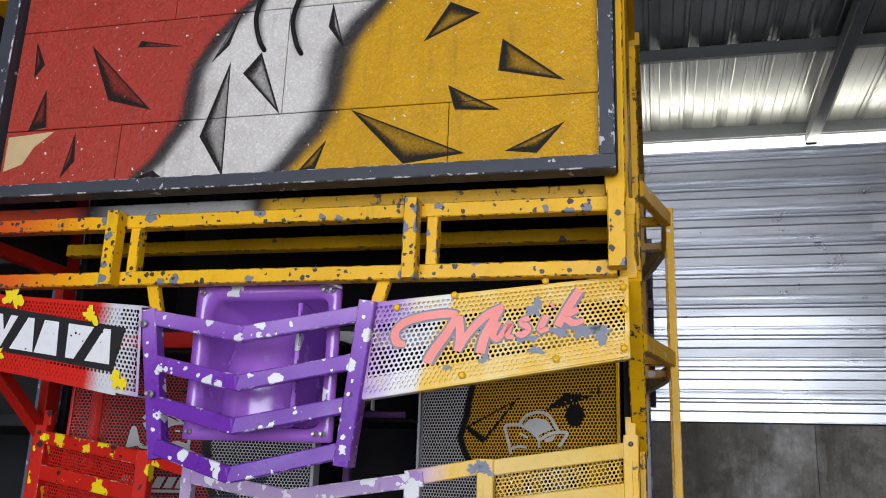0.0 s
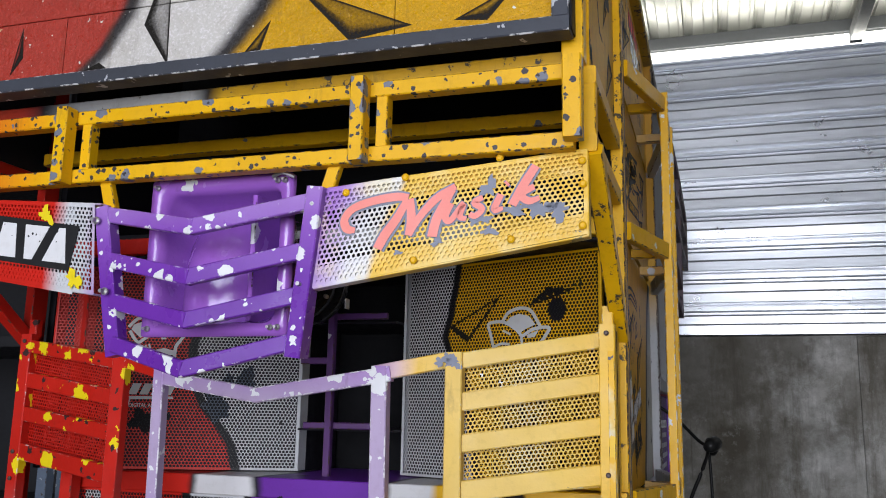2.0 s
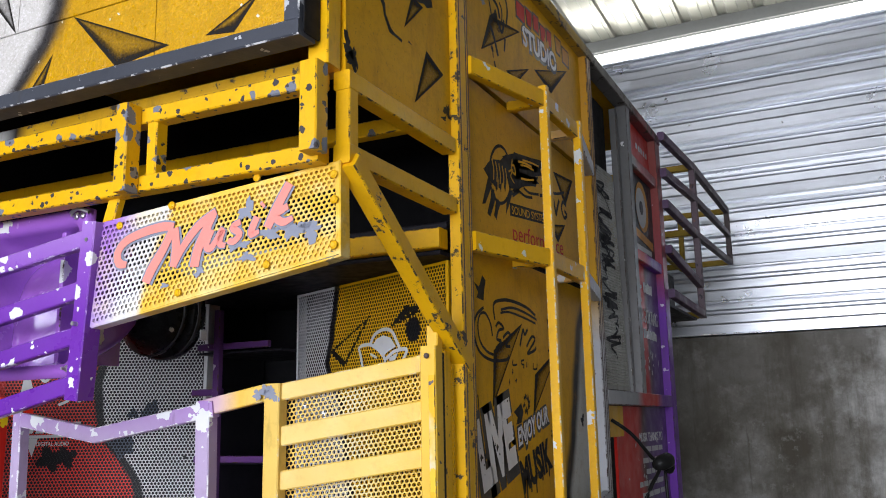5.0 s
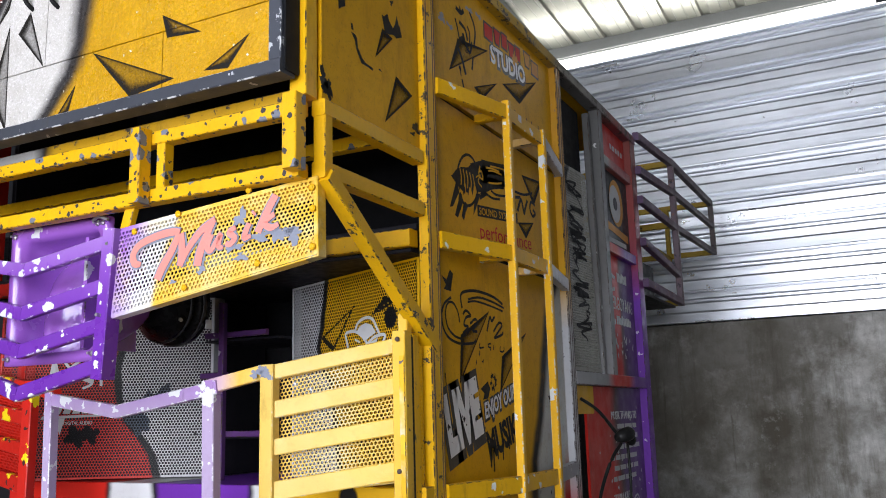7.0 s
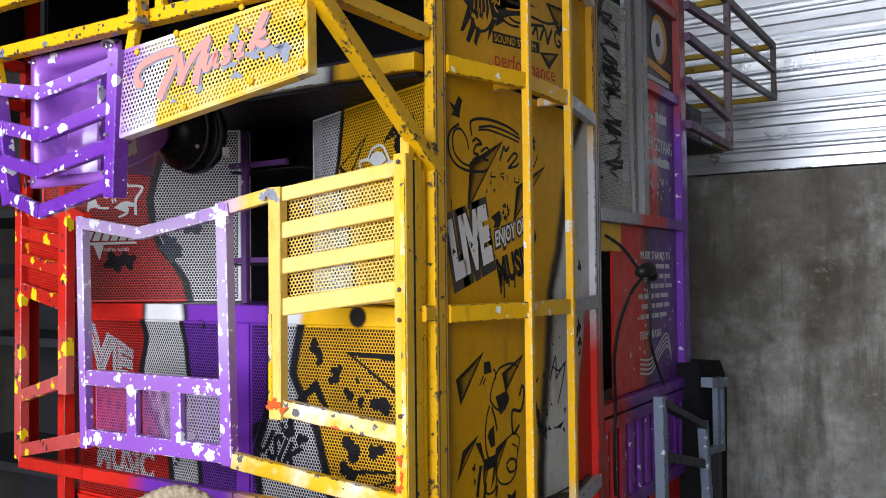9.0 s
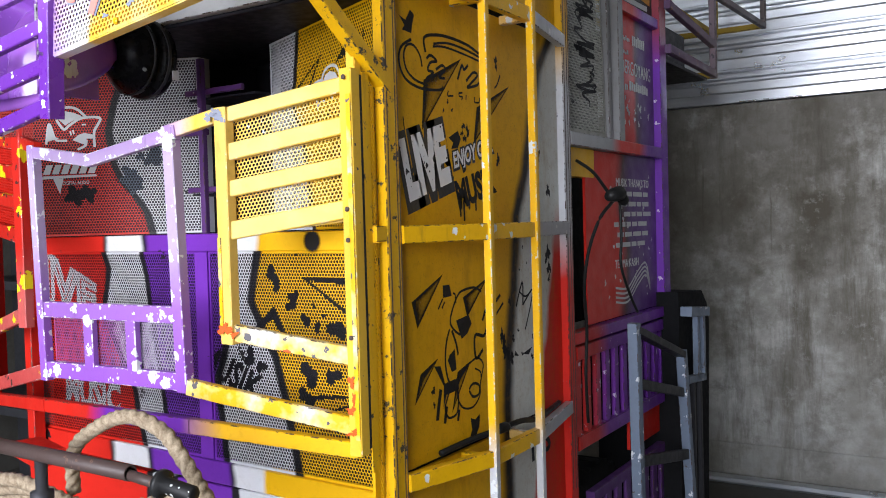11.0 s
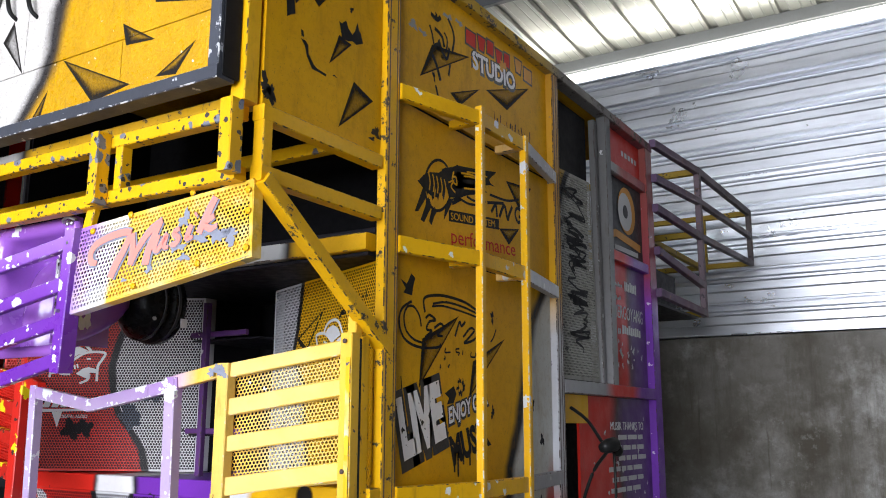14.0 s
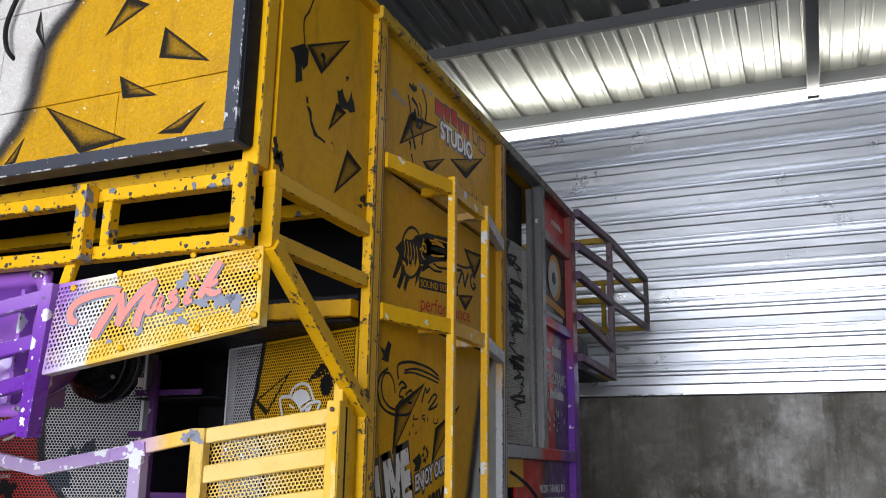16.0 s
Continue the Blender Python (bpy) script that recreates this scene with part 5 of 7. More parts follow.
block("carcass", (LL + 0.02, LY + 0.15, 1.22), (RX - 0.03, 3.30, 2.06), M_CAB, low)
bar("top_strip", (LL, front_y(LL) + 0.012, 2.042), (RX - 0.022, LY + 0.012, 2.042), 0.05, 0.060, M_LEDGE, low, "ledge sprayed red, white, purple and yellow")
plate("top_board", [(LL, front_y(LL) + 0.03, 2.055), (RX - 0.03, LY + 0.03, 2.055), (RX - 0.03, 3.28, 2.055), (LL, 3.28, 2.055)], (0, 0, 0.016), M_LEDGE, low)
bar("bottom_strip", (LL, front_y(LL) + 0.012, 1.262), (RX - 0.022, LY + 0.012, 1.262), 0.05, 0.075, M_LEDGE, low)
for a, b in ((LL, -0.90), (-0.84, RX - 0.025)):
    perforated("grille", (a, front_y(a), 1.30), (b, front_y(b), 1.30), (b, front_y(b), 2.012), (a, front_y(a), 2.012), 0.0118, 0.80, 0.004, [M_GRILLE_LOW, M_INK, M_LOGO], low, "perforated grille sprayed in colour fields", low_pick, 0.0015)
block("centre_strip", (-0.90, front_y(-0.87) - 0.008, 1.30), (-0.84, front_y(-0.87) + 0.01, 2.012), M_GRILLE_LOW, low)
for x in (-1.36, -0.45):
    vs, fs = lathe(((0, 0.20), (0.01, 0.20), (0.012, 0.175), (0.05, 0.06), (0.04, 0.0)), (x, LY + 0.145, 1.66), (0, -1, 0), 32)
    put("driver", vs, fs, M_CAB, low, "black cone seen faintly through the grille")
vs, dens = [Vector((-0.345, front_y(-0.345) - 0.0145, 2.042))], [1.3]
for r, d in ((0.022, 1.2), (0.030, 0.75), (0.040, 0.0)):
    for k in range(24):
        t = math.pi * k / 12
        x, z = -0.345 + r * math.cos(t), min(2.042 + r * math.sin(t), 2.071)
        vs.append(Vector((x, front_y(x) - 0.0145, z)))
        dens.append(d)
fs = [(0, 1 + k, 1 + (k + 1) % 24) for k in range(24)] + [(1 + 24 * r + k, 1 + 24 * r + (k + 1) % 24, 25 + 24 * r + (k + 1) % 24, 25 + 24 * r + k) for r in range(2) for k in range(24)]
dot = put("black_dot", vs, fs, M_SPRAY, low, "round black spray dot")
dot.data.attributes.new("spray", "FLOAT", "POINT").data.foreach_set("value", dens)
bar("inner_post", (-1.857, 2.69, 1.15), (-1.857, 2.69, 2.76), 0.045, 0.05, M_RED_PLAIN, truck, "red inner post")

def up_right(x):
    """The right cabinet is turned: its inner edge stands deeper."""
    return 2.6257 - 0.444 * x


def up_left(x):
    return 3.535 + 0.47 * x


UPTRI = [((-0.617, 2.551), (-0.422, 2.641), (-0.546, 2.497)), ((-0.335, 2.598), (-0.266, 2.651), (-0.178, 2.639), (-0.248, 2.617))]
up_bands = [band_of(t, 0.011) for t in UPTRI]
SLATES = ((-1.440, 2.300, 0.036), (-1.425, 2.265, 0.028), (-1.352, 2.370, 0.030), (-1.398, 2.380, 0.016), (-1.34, 2.40, 0.02))


def left_pick(v):
    for a, b, r in SLATES:
        k = math.atan2(v.z - b, v.x - a)
        if math.hypot(v.x - a, v.z - b) < r * (1 + 0.25 * math.sin(3 * k + 20 * b) + 0.2 * math.sin(5 * k + 50 * a)):
            return 3
    for a, b, r in ((-1.65, 2.235, 0.035), (-1.60, 2.24, 0.03), (-1.575, 2.655, 0.02)):
        if math.hypot(v.x - a, v.z - b) < r * (1 + 0.3 * math.sin(4 * math.atan2(v.z - b, v.x - a))):
            return 1
    return 0


def right_pick(v):
    if any(k(v.x, v.z) for k in up_bands) or math.hypot(v.x + 0.236, (v.z - 2.583) * 0.85) < 0.030:
        return 1
    return 0


# plain crests of pale vinyl, as lines and solid shapes
CRESTS = {
    "right": ([(((-0.418, 2.554), (-0.398, 2.582), (-0.359, 2.594), (-0.322, 2.585), (-0.298, 2.55), (-0.288, 2.533)), 0.010),
               (((-0.445, 2.465), (-0.461, 2.525), (-0.467, 2.552), (-0.427, 2.557), (-0.398, 2.548), (-0.363, 2.525), (-0.349, 2.51), (-0.312, 2.528), (-0.261, 2.530), (-0.272, 2.507), (-0.287, 2.488)), 0.010),
               (((-0.445, 2.482), (-0.42, 2.489), (-0.392, 2.486)), 0.008), (((-0.417, 2.529), (-0.388, 2.516)), 0.007), (((-0.352, 2.508), (-0.350, 2.485)), 0.008)],
              [((-0.407, 2.551), (-0.388, 2.569), (-0.359, 2.577), (-0.326, 2.568), (-0.304, 2.541), (-0.341, 2.528), (-0.363, 2.516), (-0.388, 2.542)), ((-0.331, 2.512), (-0.294, 2.524), (-0.307, 2.504), (-0.331, 2.502))]),
    "left": ([(((-1.710, 2.548), (-1.685, 2.576), (-1.655, 2.582), (-1.625, 2.572), (-1.595, 2.543)), 0.010),
              (((-1.706, 2.535), (-1.680, 2.497), (-1.659, 2.510), (-1.621, 2.534), (-1.582, 2.540), (-1.541, 2.534), (-1.551, 2.508), (-1.565, 2.481), (-1.565, 2.423)), 0.010),
              (((-1.748, 2.440), (-1.735, 2.520), (-1.717, 2.471), (-1.706, 2.454), (-1.668, 2.452)), 0.009), (((-1.655, 2.488), (-1.652, 2.472)), 0.006), (((-1.645, 2.492), (-1.641, 2.476)), 0.006), (((-1.61, 2.512), (-1.595, 2.512)), 0.006),
              (((-1.595, 2.452), (-1.60, 2.43), (-1.63, 2.415)), 0.009)],
             [((-1.700, 2.540), (-1.694, 2.556), (-1.668, 2.567), (-1.638, 2.56), (-1.606, 2.545), (-1.640, 2.530), (-1.672, 2.512)), ((-1.745, 2.450), (-1.732, 2.512), (-1.717, 2.471), (-1.697, 2.461)), ((-1.646, 2.453), (-1.621, 2.473), (-1.599, 2.479), (-1.565, 2.470), (-1.565, 2.455), (-1.593, 2.457), (-1.595, 2.43), (-1.621, 2.442)),
              ((-1.772, 2.302), (-1.559, 2.308), (-1.563, 2.316), (-1.764, 2.314)), ((-1.725, 2.303), (-1.701, 2.243), (-1.686, 2.304))]
             + [((-1.763 + 0.034 * k, 2.321), (-1.738 + 0.034 * k, 2.321), (-1.724 + 0.034 * k, 2.358), (-1.749 + 0.034 * k, 2.358)) for k in range(6)]),
}
for name, a, b, pick, deep in (("left", -1.93, -1.177, left_pick, up_left), ("right", -0.798, RX - 0.055, right_pick, up_right)):
    cab = root("mid_cabinet", (a + b) / 2, 3.1, 2.072, "mid loudspeaker cabinet with a " + ("red and grey" if name == "left" else "grey and yellow") + " sprayed grille", "loudspeaker", "loudspeakers on the truck")
    plate("carcass", [(a, deep(a) + 0.05, 2.073), (b, deep(b) + 0.05, 2.073), (b, 3.30, 2.073), (a, 3.30, 2.073)], (0, 0, 0.677), M_CAB, cab)
    perforated("grille", (a, deep(a), 2.076), (b, deep(b), 2.076), (b, deep(b), 2.752), (a, deep(a), 2.752), 0.0118, 0.78, 0.004, [M_GRILLE_UP if name == "left" else M_GRILLE_UPR, M_INK, M_LOGO, M_SLATE_SPLASH], cab, "perforated grille sprayed in colour fields", pick, 0.0015)
    for x in (a, b):
        bar("edge", (x, deep(x) + 0.03, 2.076), (x, deep(x) + 0.03, 2.752), 0.006, 0.06, M_GRILLE_UP if name == "left" else M_GRILLE_UPR, cab, "folded edge of the grille", up=(0, 1, 0))
    lines, shapes = CRESTS[name]
    for pts, w in lines:
        v, f = ribbon([tuple(q) for q in smooth_line([(x, z, 1.0) for x, z in pts], 6)], w, Vector((0, 0, 0)), X_AXIS, Z_AXIS)
        put("crest_line", [Vector((q.x, deep(q.x) - 0.004, q.z)) for q in v], f, M_LOGO, cab, "pale vinyl line of a plain crest")
    for pts in shapes:
        plate("crest_shape", [(x, deep(x) - 0.006, z) for x, z in pts], (0, 0.0008, 0), M_LOGO, cab, "pale vinyl shape of a plain crest")
    if name == "left":
        words("lettering", "DIGITAL AUDIO", (-1.690, deep(-1.690) - 0.006, 2.279), (1, 0.47, 0), Z_AXIS, 0.019, M_LOGO, cab, 0.0004, 0, 0, 0.82)
rack = root("speaker_rack", -0.93, 3.1, 2.073, "purple steel rack with empty dark shelves", "rack")
bar("upright", (-0.995, 2.828, 2.073), (-0.995, 2.828, 2.70), 0.024, 0.024, M_PLUM, rack)
for z, m in ((2.585, M_PLUM), (2.231, M_PLUM)):
    bar("shelf_rail", (-1.09, 2.845, z), (-0.81, 2.85, z), 0.016, 0.021, m, rack)
    block("shelf", (-1.14, 2.90, z - 0.018), (-0.80, 3.28, z - 0.010), M_CAB, rack)
bar("shelf_rail", (-1.11, 2.848, 2.44), (-0.99, 2.846, 2.44), 0.016, 0.022, M_PLUM, rack)
bar("ledge_beam", (LX + 0.03, 2.60, 2.795), (RX - 0.03, 2.60, 2.795), 0.05, 0.052, M_LEDGE_BEAM, truck, "ledge over the loudspeakers, grey to yellow")
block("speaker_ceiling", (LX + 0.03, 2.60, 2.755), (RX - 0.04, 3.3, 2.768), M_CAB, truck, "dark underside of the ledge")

# horn and its driver
horn = root("horn_speaker", -0.995, 2.30, 2.45, "glossy purple fibreglass horn flare splashed with white", "loudspeaker")
HX0, HX1, HZ0, HZ1, HY = -1.20, -0.79, 2.452, 2.862, 2.105


def rect_ring(x0, x1, z0, z1, y, r, n=5):
    pts = []
    for cx, cz, a in ((x1 - r, z1 - r, 0), (x0 + r, z1 - r, 90), (x0 + r, z0 + r, 180), (x1 - r, z0 + r, 270)):
        for k in range(n):
            t = radians(a + 90 * k / (n - 1))
            pts.append((cx + r * math.cos(t), y, cz + r * math.sin(t)))
    return pts


loops = [rect_ring(HX0, HX1, HZ0, HZ1, HY + 0.02, 0.008), rect_ring(HX0, HX1, HZ0, HZ1, HY, 0.008), rect_ring(HX0 + 0.028, HX1 - 0.028, HZ0 + 0.03, HZ1 - 0.03, HY - 0.002, 0.035)]
for k in range(1, 9):
    t = k / 8
    g = t ** 1.7
    loops.append(rect_ring(HX0 + 0.030 + 0.12 * g, HX1 - 0.030 - 0.12 * g, HZ0 + 0.033 + 0.13 * g, HZ1 - 0.033 - 0.13 * g, HY + 0.33 * t, 0.035))
vs = [v for lp in loops for v in lp]
n = len(loops[0])
fs = [(i * n + k, i * n + (k + 1) % n, (i + 1) * n + (k + 1) % n, (i + 1) * n + k) for i in range(len(loops) - 1) for k in range(n)] + [tuple(range((len(loops) - 1) * n, len(loops) * n))]
put("flare", vs, fs, M_HORN, horn, "", None, True)
vs, fs = [], []
for i in range(13):
    t = i / 12
    for k in range(11):
        u = k / 10
        vs.append((HX0 + 0.036 + 0.245 * u, HY + 0.035 + 0.10 * (1 - math.sin(math.pi * u) ** 0.6) + 0.24 * t ** 3.2, HZ0 + 0.036 + 0.33 * math.sin(t * 1.45)))
fs = [(i * 11 + k, i * 11 + k + 1, (i + 1) * 11 + k + 1, (i + 1) * 11 + k) for i in range(12) for k in range(10)]
put("throat_bulge", vs, fs, M_HORN, horn, "", None, True)
bar("vane", (-0.912, HY + 0.13, HZ0 + 0.04), (-0.912, HY + 0.13, HZ1 - 0.045), 0.014, 0.20, M_HORN, horn, up=(0, 1, 0))
for x in (HX0 + 0.02, HX1 - 0.02, HX1 - 0.04):
    for z in (HZ1 - 0.02, HZ0 + 0.02):
        vs, fs = lathe(((0, 0.008), (0.005, 0.008), (0.008, 0.004), (0.018, 0.004)), (x, HY - 0.002, z), (0, -1, 0), 8)
        put("bolt", vs, fs, M_BOLT, horn)
vs, fs = hose([(HX1 - 0.05, HY - 0.012, HZ1 - 0.012), (HX1 - 0.02, HY - 0.02, HZ1 - 0.006), (HX1 + 0.01, HY - 0.012, HZ1 - 0.016)], 0.005)
put("wire_tie", vs, fs, M_BOLT, horn)
driver = put("horn_driver", *lathe(((0.0, 0.06), (0.03, 0.085), (0.06, 0.118), (0.085, 0.122), (0.088, 0.112), (0.105, 0.110), (0.108, 0.126), (0.118, 0.130), (0.150, 0.130), (0.158, 0.124), (0.160, 0.100), (0.175, 0.09)), (-0.965, 2.43, 2.655), (0, 1, 0), 48), M_DRIVER, None, "", None, True)
tagged(driver, "black round compression driver behind the purple horn", "loudspeaker")
put("ring", *lathe(((0.0, 0.1305), (0.001, 0.1325), (0.012, 0.1325), (0.013, 0.1305)), (-0.965, 2.548, 2.655), (0, 1, 0), 48), M_DARKSTEEL, driver, "dull metal ring")
put("ring", *lathe(((0.0, 0.122), (0.001, 0.124), (0.006, 0.124), (0.007, 0.122)), (-0.965, 2.50, 2.655), (0, 1, 0), 48), M_DARKSTEEL, driver, "dull metal ring")
block("label", (-0.838, 2.562, 2.575), (-0.834, 2.588, 2.605), M_LOGO, driver, "small pale type label", 0.001)
put("terminal", *lathe(((0, 0.006), (0.012, 0.006)), (-0.86, 2.47, 2.60), (0.8, -0.5, -0.3), 10), M_BOLT, driver)

# corner posts, side panels and cage
for x, m in ((RX, M_SIDE_YELLOW), (LX, M_RED_PLAIN)):
    s = 1 if x == RX else -1
    bar("corner_post", (x + s * 0.004, 2.636, 0.85 if s == 1 else 1.46), (x + s * 0.004, 2.636, 3.80), 0.034, 0.070, m, truck, up=(0, 1, 0))
for z0, z1 in ((2.085, 2.47), (0.90, 2.035)):
    strip = block("recess_strip", (RX - 0.022, 2.553, z0), (RX - 0.012, 2.601, z1), M_SIDE_YELLOW, truck, "folded yellow strip beside the corner post", 0.002)
    perforated("cut_edge", (RX + 0.004, 2.550, z0), (RX + 0.004, 2.576, z0), (RX + 0.004, 2.576, z1), (RX + 0.004, 2.550, z1), 0.0118, 0.78, 0.0, [M_SIDE_YELLOW], strip, "cut edge of a perforated sheet")
bar("rail_stub", (RX + 0.002, 2.553, 2.060), (RX + 0.002, 2.600, 2.060), 0.034, 0.044, M_SIDE_YELLOW, truck)
# Thin brown strips for the joint lines of the corner post.
for y, w in ((2.612, 0.004), (2.652, 0.003), (2.664, 0.003)):
    block("joint_line", (RX + 0.0205, y, 1.0), (RX + 0.0222, y + w, 3.79), M_RUST, truck, "thin brown line where two tubes meet", 0.0005)
panels = ((3.29, 3.755), (2.825, 3.272), (2.055, 2.80), (1.36, 2.038), (0.80, 1.345))
sides = [block("side_panel", (RX - 0.016, 2.672, a), (RX, 3.80, b), M_PLY if k > 1 else M_PLY_UP, truck, "yellow ply side panel with black sprayed drawings") for k, (a, b) in enumerate(panels)]
block("side_backing", (RX - 0.04, 2.672, 0.8), (RX - 0.02, 3.80, 3.76), M_DARK, truck)
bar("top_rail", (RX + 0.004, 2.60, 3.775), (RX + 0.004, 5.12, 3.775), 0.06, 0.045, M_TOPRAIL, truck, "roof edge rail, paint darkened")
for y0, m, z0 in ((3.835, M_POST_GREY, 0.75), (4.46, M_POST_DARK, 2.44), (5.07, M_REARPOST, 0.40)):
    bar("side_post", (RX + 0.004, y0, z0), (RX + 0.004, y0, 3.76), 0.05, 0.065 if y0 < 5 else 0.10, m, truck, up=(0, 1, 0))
# Brown strips for the joint lines of the side post.
for y, w in ((3.812, 0.005), (3.838, 0.004), (3.856, 0.004)):
    block("joint_line", (RX + 0.0285, y, 1.0), (RX + 0.0302, y + w, 3.75), M_RUST, truck, "thin brown line where two tubes meet", 0.0005)
cage = bar("side_cage", (0.072, 3.012, 0.95), (0.072, 3.012, 3.325), 0.027, 0.027, M_UPRIGHT, truck, "square-tube cage standing off the side, paint rubbed white")
bar("upright", (0.072, 3.345, 0.95), (0.072, 3.345, 3.315), 0.027, 0.027, M_UPRIGHT, cage)
for z in (3.285, 2.795, 2.055, 1.335):
    bent("cage_rail", ((RX + 0.02, 2.672, z), (0.062, 3.0, z), (0.062, 3.35, z), (RX + 0.02, 3.81, z)), 0.030, 0.052, M_CAGE, cage)
    for y in (3.012, 3.345):
        bar("strut", (RX + 0.002, y, z - 0.005), (0.055, y, z - 0.005), 0.03, 0.03, M_CAGE, cage)


def side_tri(panel, tri):
    outlined("sprayed_triangle", tri, on_side, 0.011, M_INK, M_SMOKE, panel)


for tri in (((2.886, 3.534), (3.144, 3.585), (2.812, 3.393)), ((3.006, 3.40), (3.218, 3.484), (3.072, 3.372)), ((3.265, 3.499), (3.638, 3.631), (3.437, 3.472))):
    side_tri(sides[0], tri)
for tri in (((3.42, 3.18), (3.64, 3.20), (3.54, 3.08)), ((3.36, 2.98), (3.53, 3.01), (3.44, 2.93))):
    side_tri(sides[1], tri)
for tri in (((3.065, 2.618), (2.838, 2.522), (2.821, 2.367)), ((3.397, 2.568), (3.159, 2.47), (3.131, 2.343))):
    side_tri(sides[2], tri)
for tri in (((2.918, 1.926), (2.739, 1.853), (2.766, 1.771)), ((3.202, 1.896), (3.036, 1.842), (3.06, 1.774)), ((2.878, 1.668), (2.775, 1.632), (2.741, 1.543)), ((3.076, 1.63), (2.99, 1.606), (2.95, 1.479))):
    side_tri(sides[3], tri)


def stroke(panel, pts, width, mat, name="painted_line", lift=0.003):
    v, f = ribbon([tuple(k) for k in smooth_line([(a, b, 1.0) for a, b in pts], 6)], width, Vector((0, 0, 0)), X_AXIS, Z_AXIS)
    return put(name, [on_side(q.x, q.z, lift) for q in v], f, mat, panel)


def text(panel, body, a, b, size, rise, mat, deep=0.0001, lift=0.004, shear=0.0, squeeze=1.0, offset=0.0):
    r = Vector((0, math.cos(radians(rise)), math.sin(radians(rise))))
    u = Vector((0, -math.sin(radians(rise)), math.cos(radians(rise))))
    return words("lettering", body, on_side(a, b, lift), r, u, size, mat, panel, deep, shear, offset, squeeze)


# upper panel: a studio sticker and a dark splash
text(sides[0], "STUDIO", 3.165, 3.548, 0.095, 4.5, M_BLACKVINYL, lift=0.003, offset=0.012, squeeze=1.02)
text(sides[0], "STUDIO", 3.165, 3.552, 0.095, 4.5, M_VINYL, lift=0.006, offset=0.003, squeeze=1.02)
for k, (a, w, m) in enumerate(((3.118, 0.078, M_REDTEXT), (3.205, 0.066, M_REDTEXT), (3.280, 0.056, M_REDTEXT), (3.345, 0.064, M_REDTEXT), (3.418, 0.052, M_REDTEXT), (3.510, 0.070, M_ORANGE), (3.592, 0.078, M_ORANGE))):
    b, d, w = 3.634 + 0.045 * (a - 3.118) + 0.007 * (k % 3), 0.014 * (k % 2), w - 0.010
    for name, g, lift, mm in (("mark_shadow", 0.008, 0.003, M_BLACKVINYL), ("plain_mark", 0.0, 0.006, m)):
        plate(name, [on_side(a - g + d, b - g, lift), on_side(a + w + g - d, b - g, lift), on_side(a + w + g, b + 0.055 + g, lift), on_side(a - g, b + 0.052 + g, lift)], (-0.001, 0, 0), mm, sides[0], "red or orange block of a worn sticker")
blot("worn_patch", 3.40, 3.645, 0.03, on_side, M_ORANGE, sides[0], 91, 0.9, 0.0085)
for k, (a, b, r) in enumerate(((2.77, 3.56, 0.035), (2.83, 3.555, 0.026), (2.99, 3.68, 0.03), (3.07, 3.69, 0.026))):
    blot("worn_patch", a, b, r, on_side, M_SMOKE_WHITE, sides[0], 95 + k, 0.45)
for pts, w in ((((2.878, 3.645), (2.917, 3.639), (2.941, 3.658)), 0.016), (((2.902, 3.601), (2.949, 3.589), (2.965, 3.555)), 0.014), (((2.990, 3.673), (3.023, 3.641), (3.032, 3.607), (3.02, 3.56)), 0.012), (((2.887, 3.499), (2.915, 3.47), (2.942, 3.422)), 0.016), (((3.006, 3.507), (2.995, 3.458)), 0.011), (((2.910, 3.394), (2.926, 3.360)), 0.011),
               (((2.87, 3.60), (2.885, 3.575), (2.90, 3.535)), 0.010), (((2.93, 3.57), (2.955, 3.53), (2.985, 3.52), (3.0, 3.565)), 0.012), (((2.965, 3.61), (2.985, 3.59), (2.98, 3.54)), 0.009)):
    stroke(sides[0], pts, w, M_INK)
for k, (a, b, r, st) in enumerate(((2.93, 3.545, 0.022, 1.2), (2.915, 3.65, 0.012, 1.0), (2.965, 3.52, 0.016, 1.4), (2.90, 3.425, 0.010, 2.0))):
    blot("paint_blot", a, b, r, on_side, M_INK, sides[0], 80 + k, st)
drip = random.Random(12)
for k in range(13):
    a = 3.33 + k * 0.026 + drip.uniform(-0.008, 0.008)
    stroke(sides[0], ((a, 3.40 + 0.05 * drip.random()), (a + drip.uniform(-0.006, 0.012), 3.375 + 0.03 * drip.random())), drip.uniform(0.004, 0.010), M_INK)
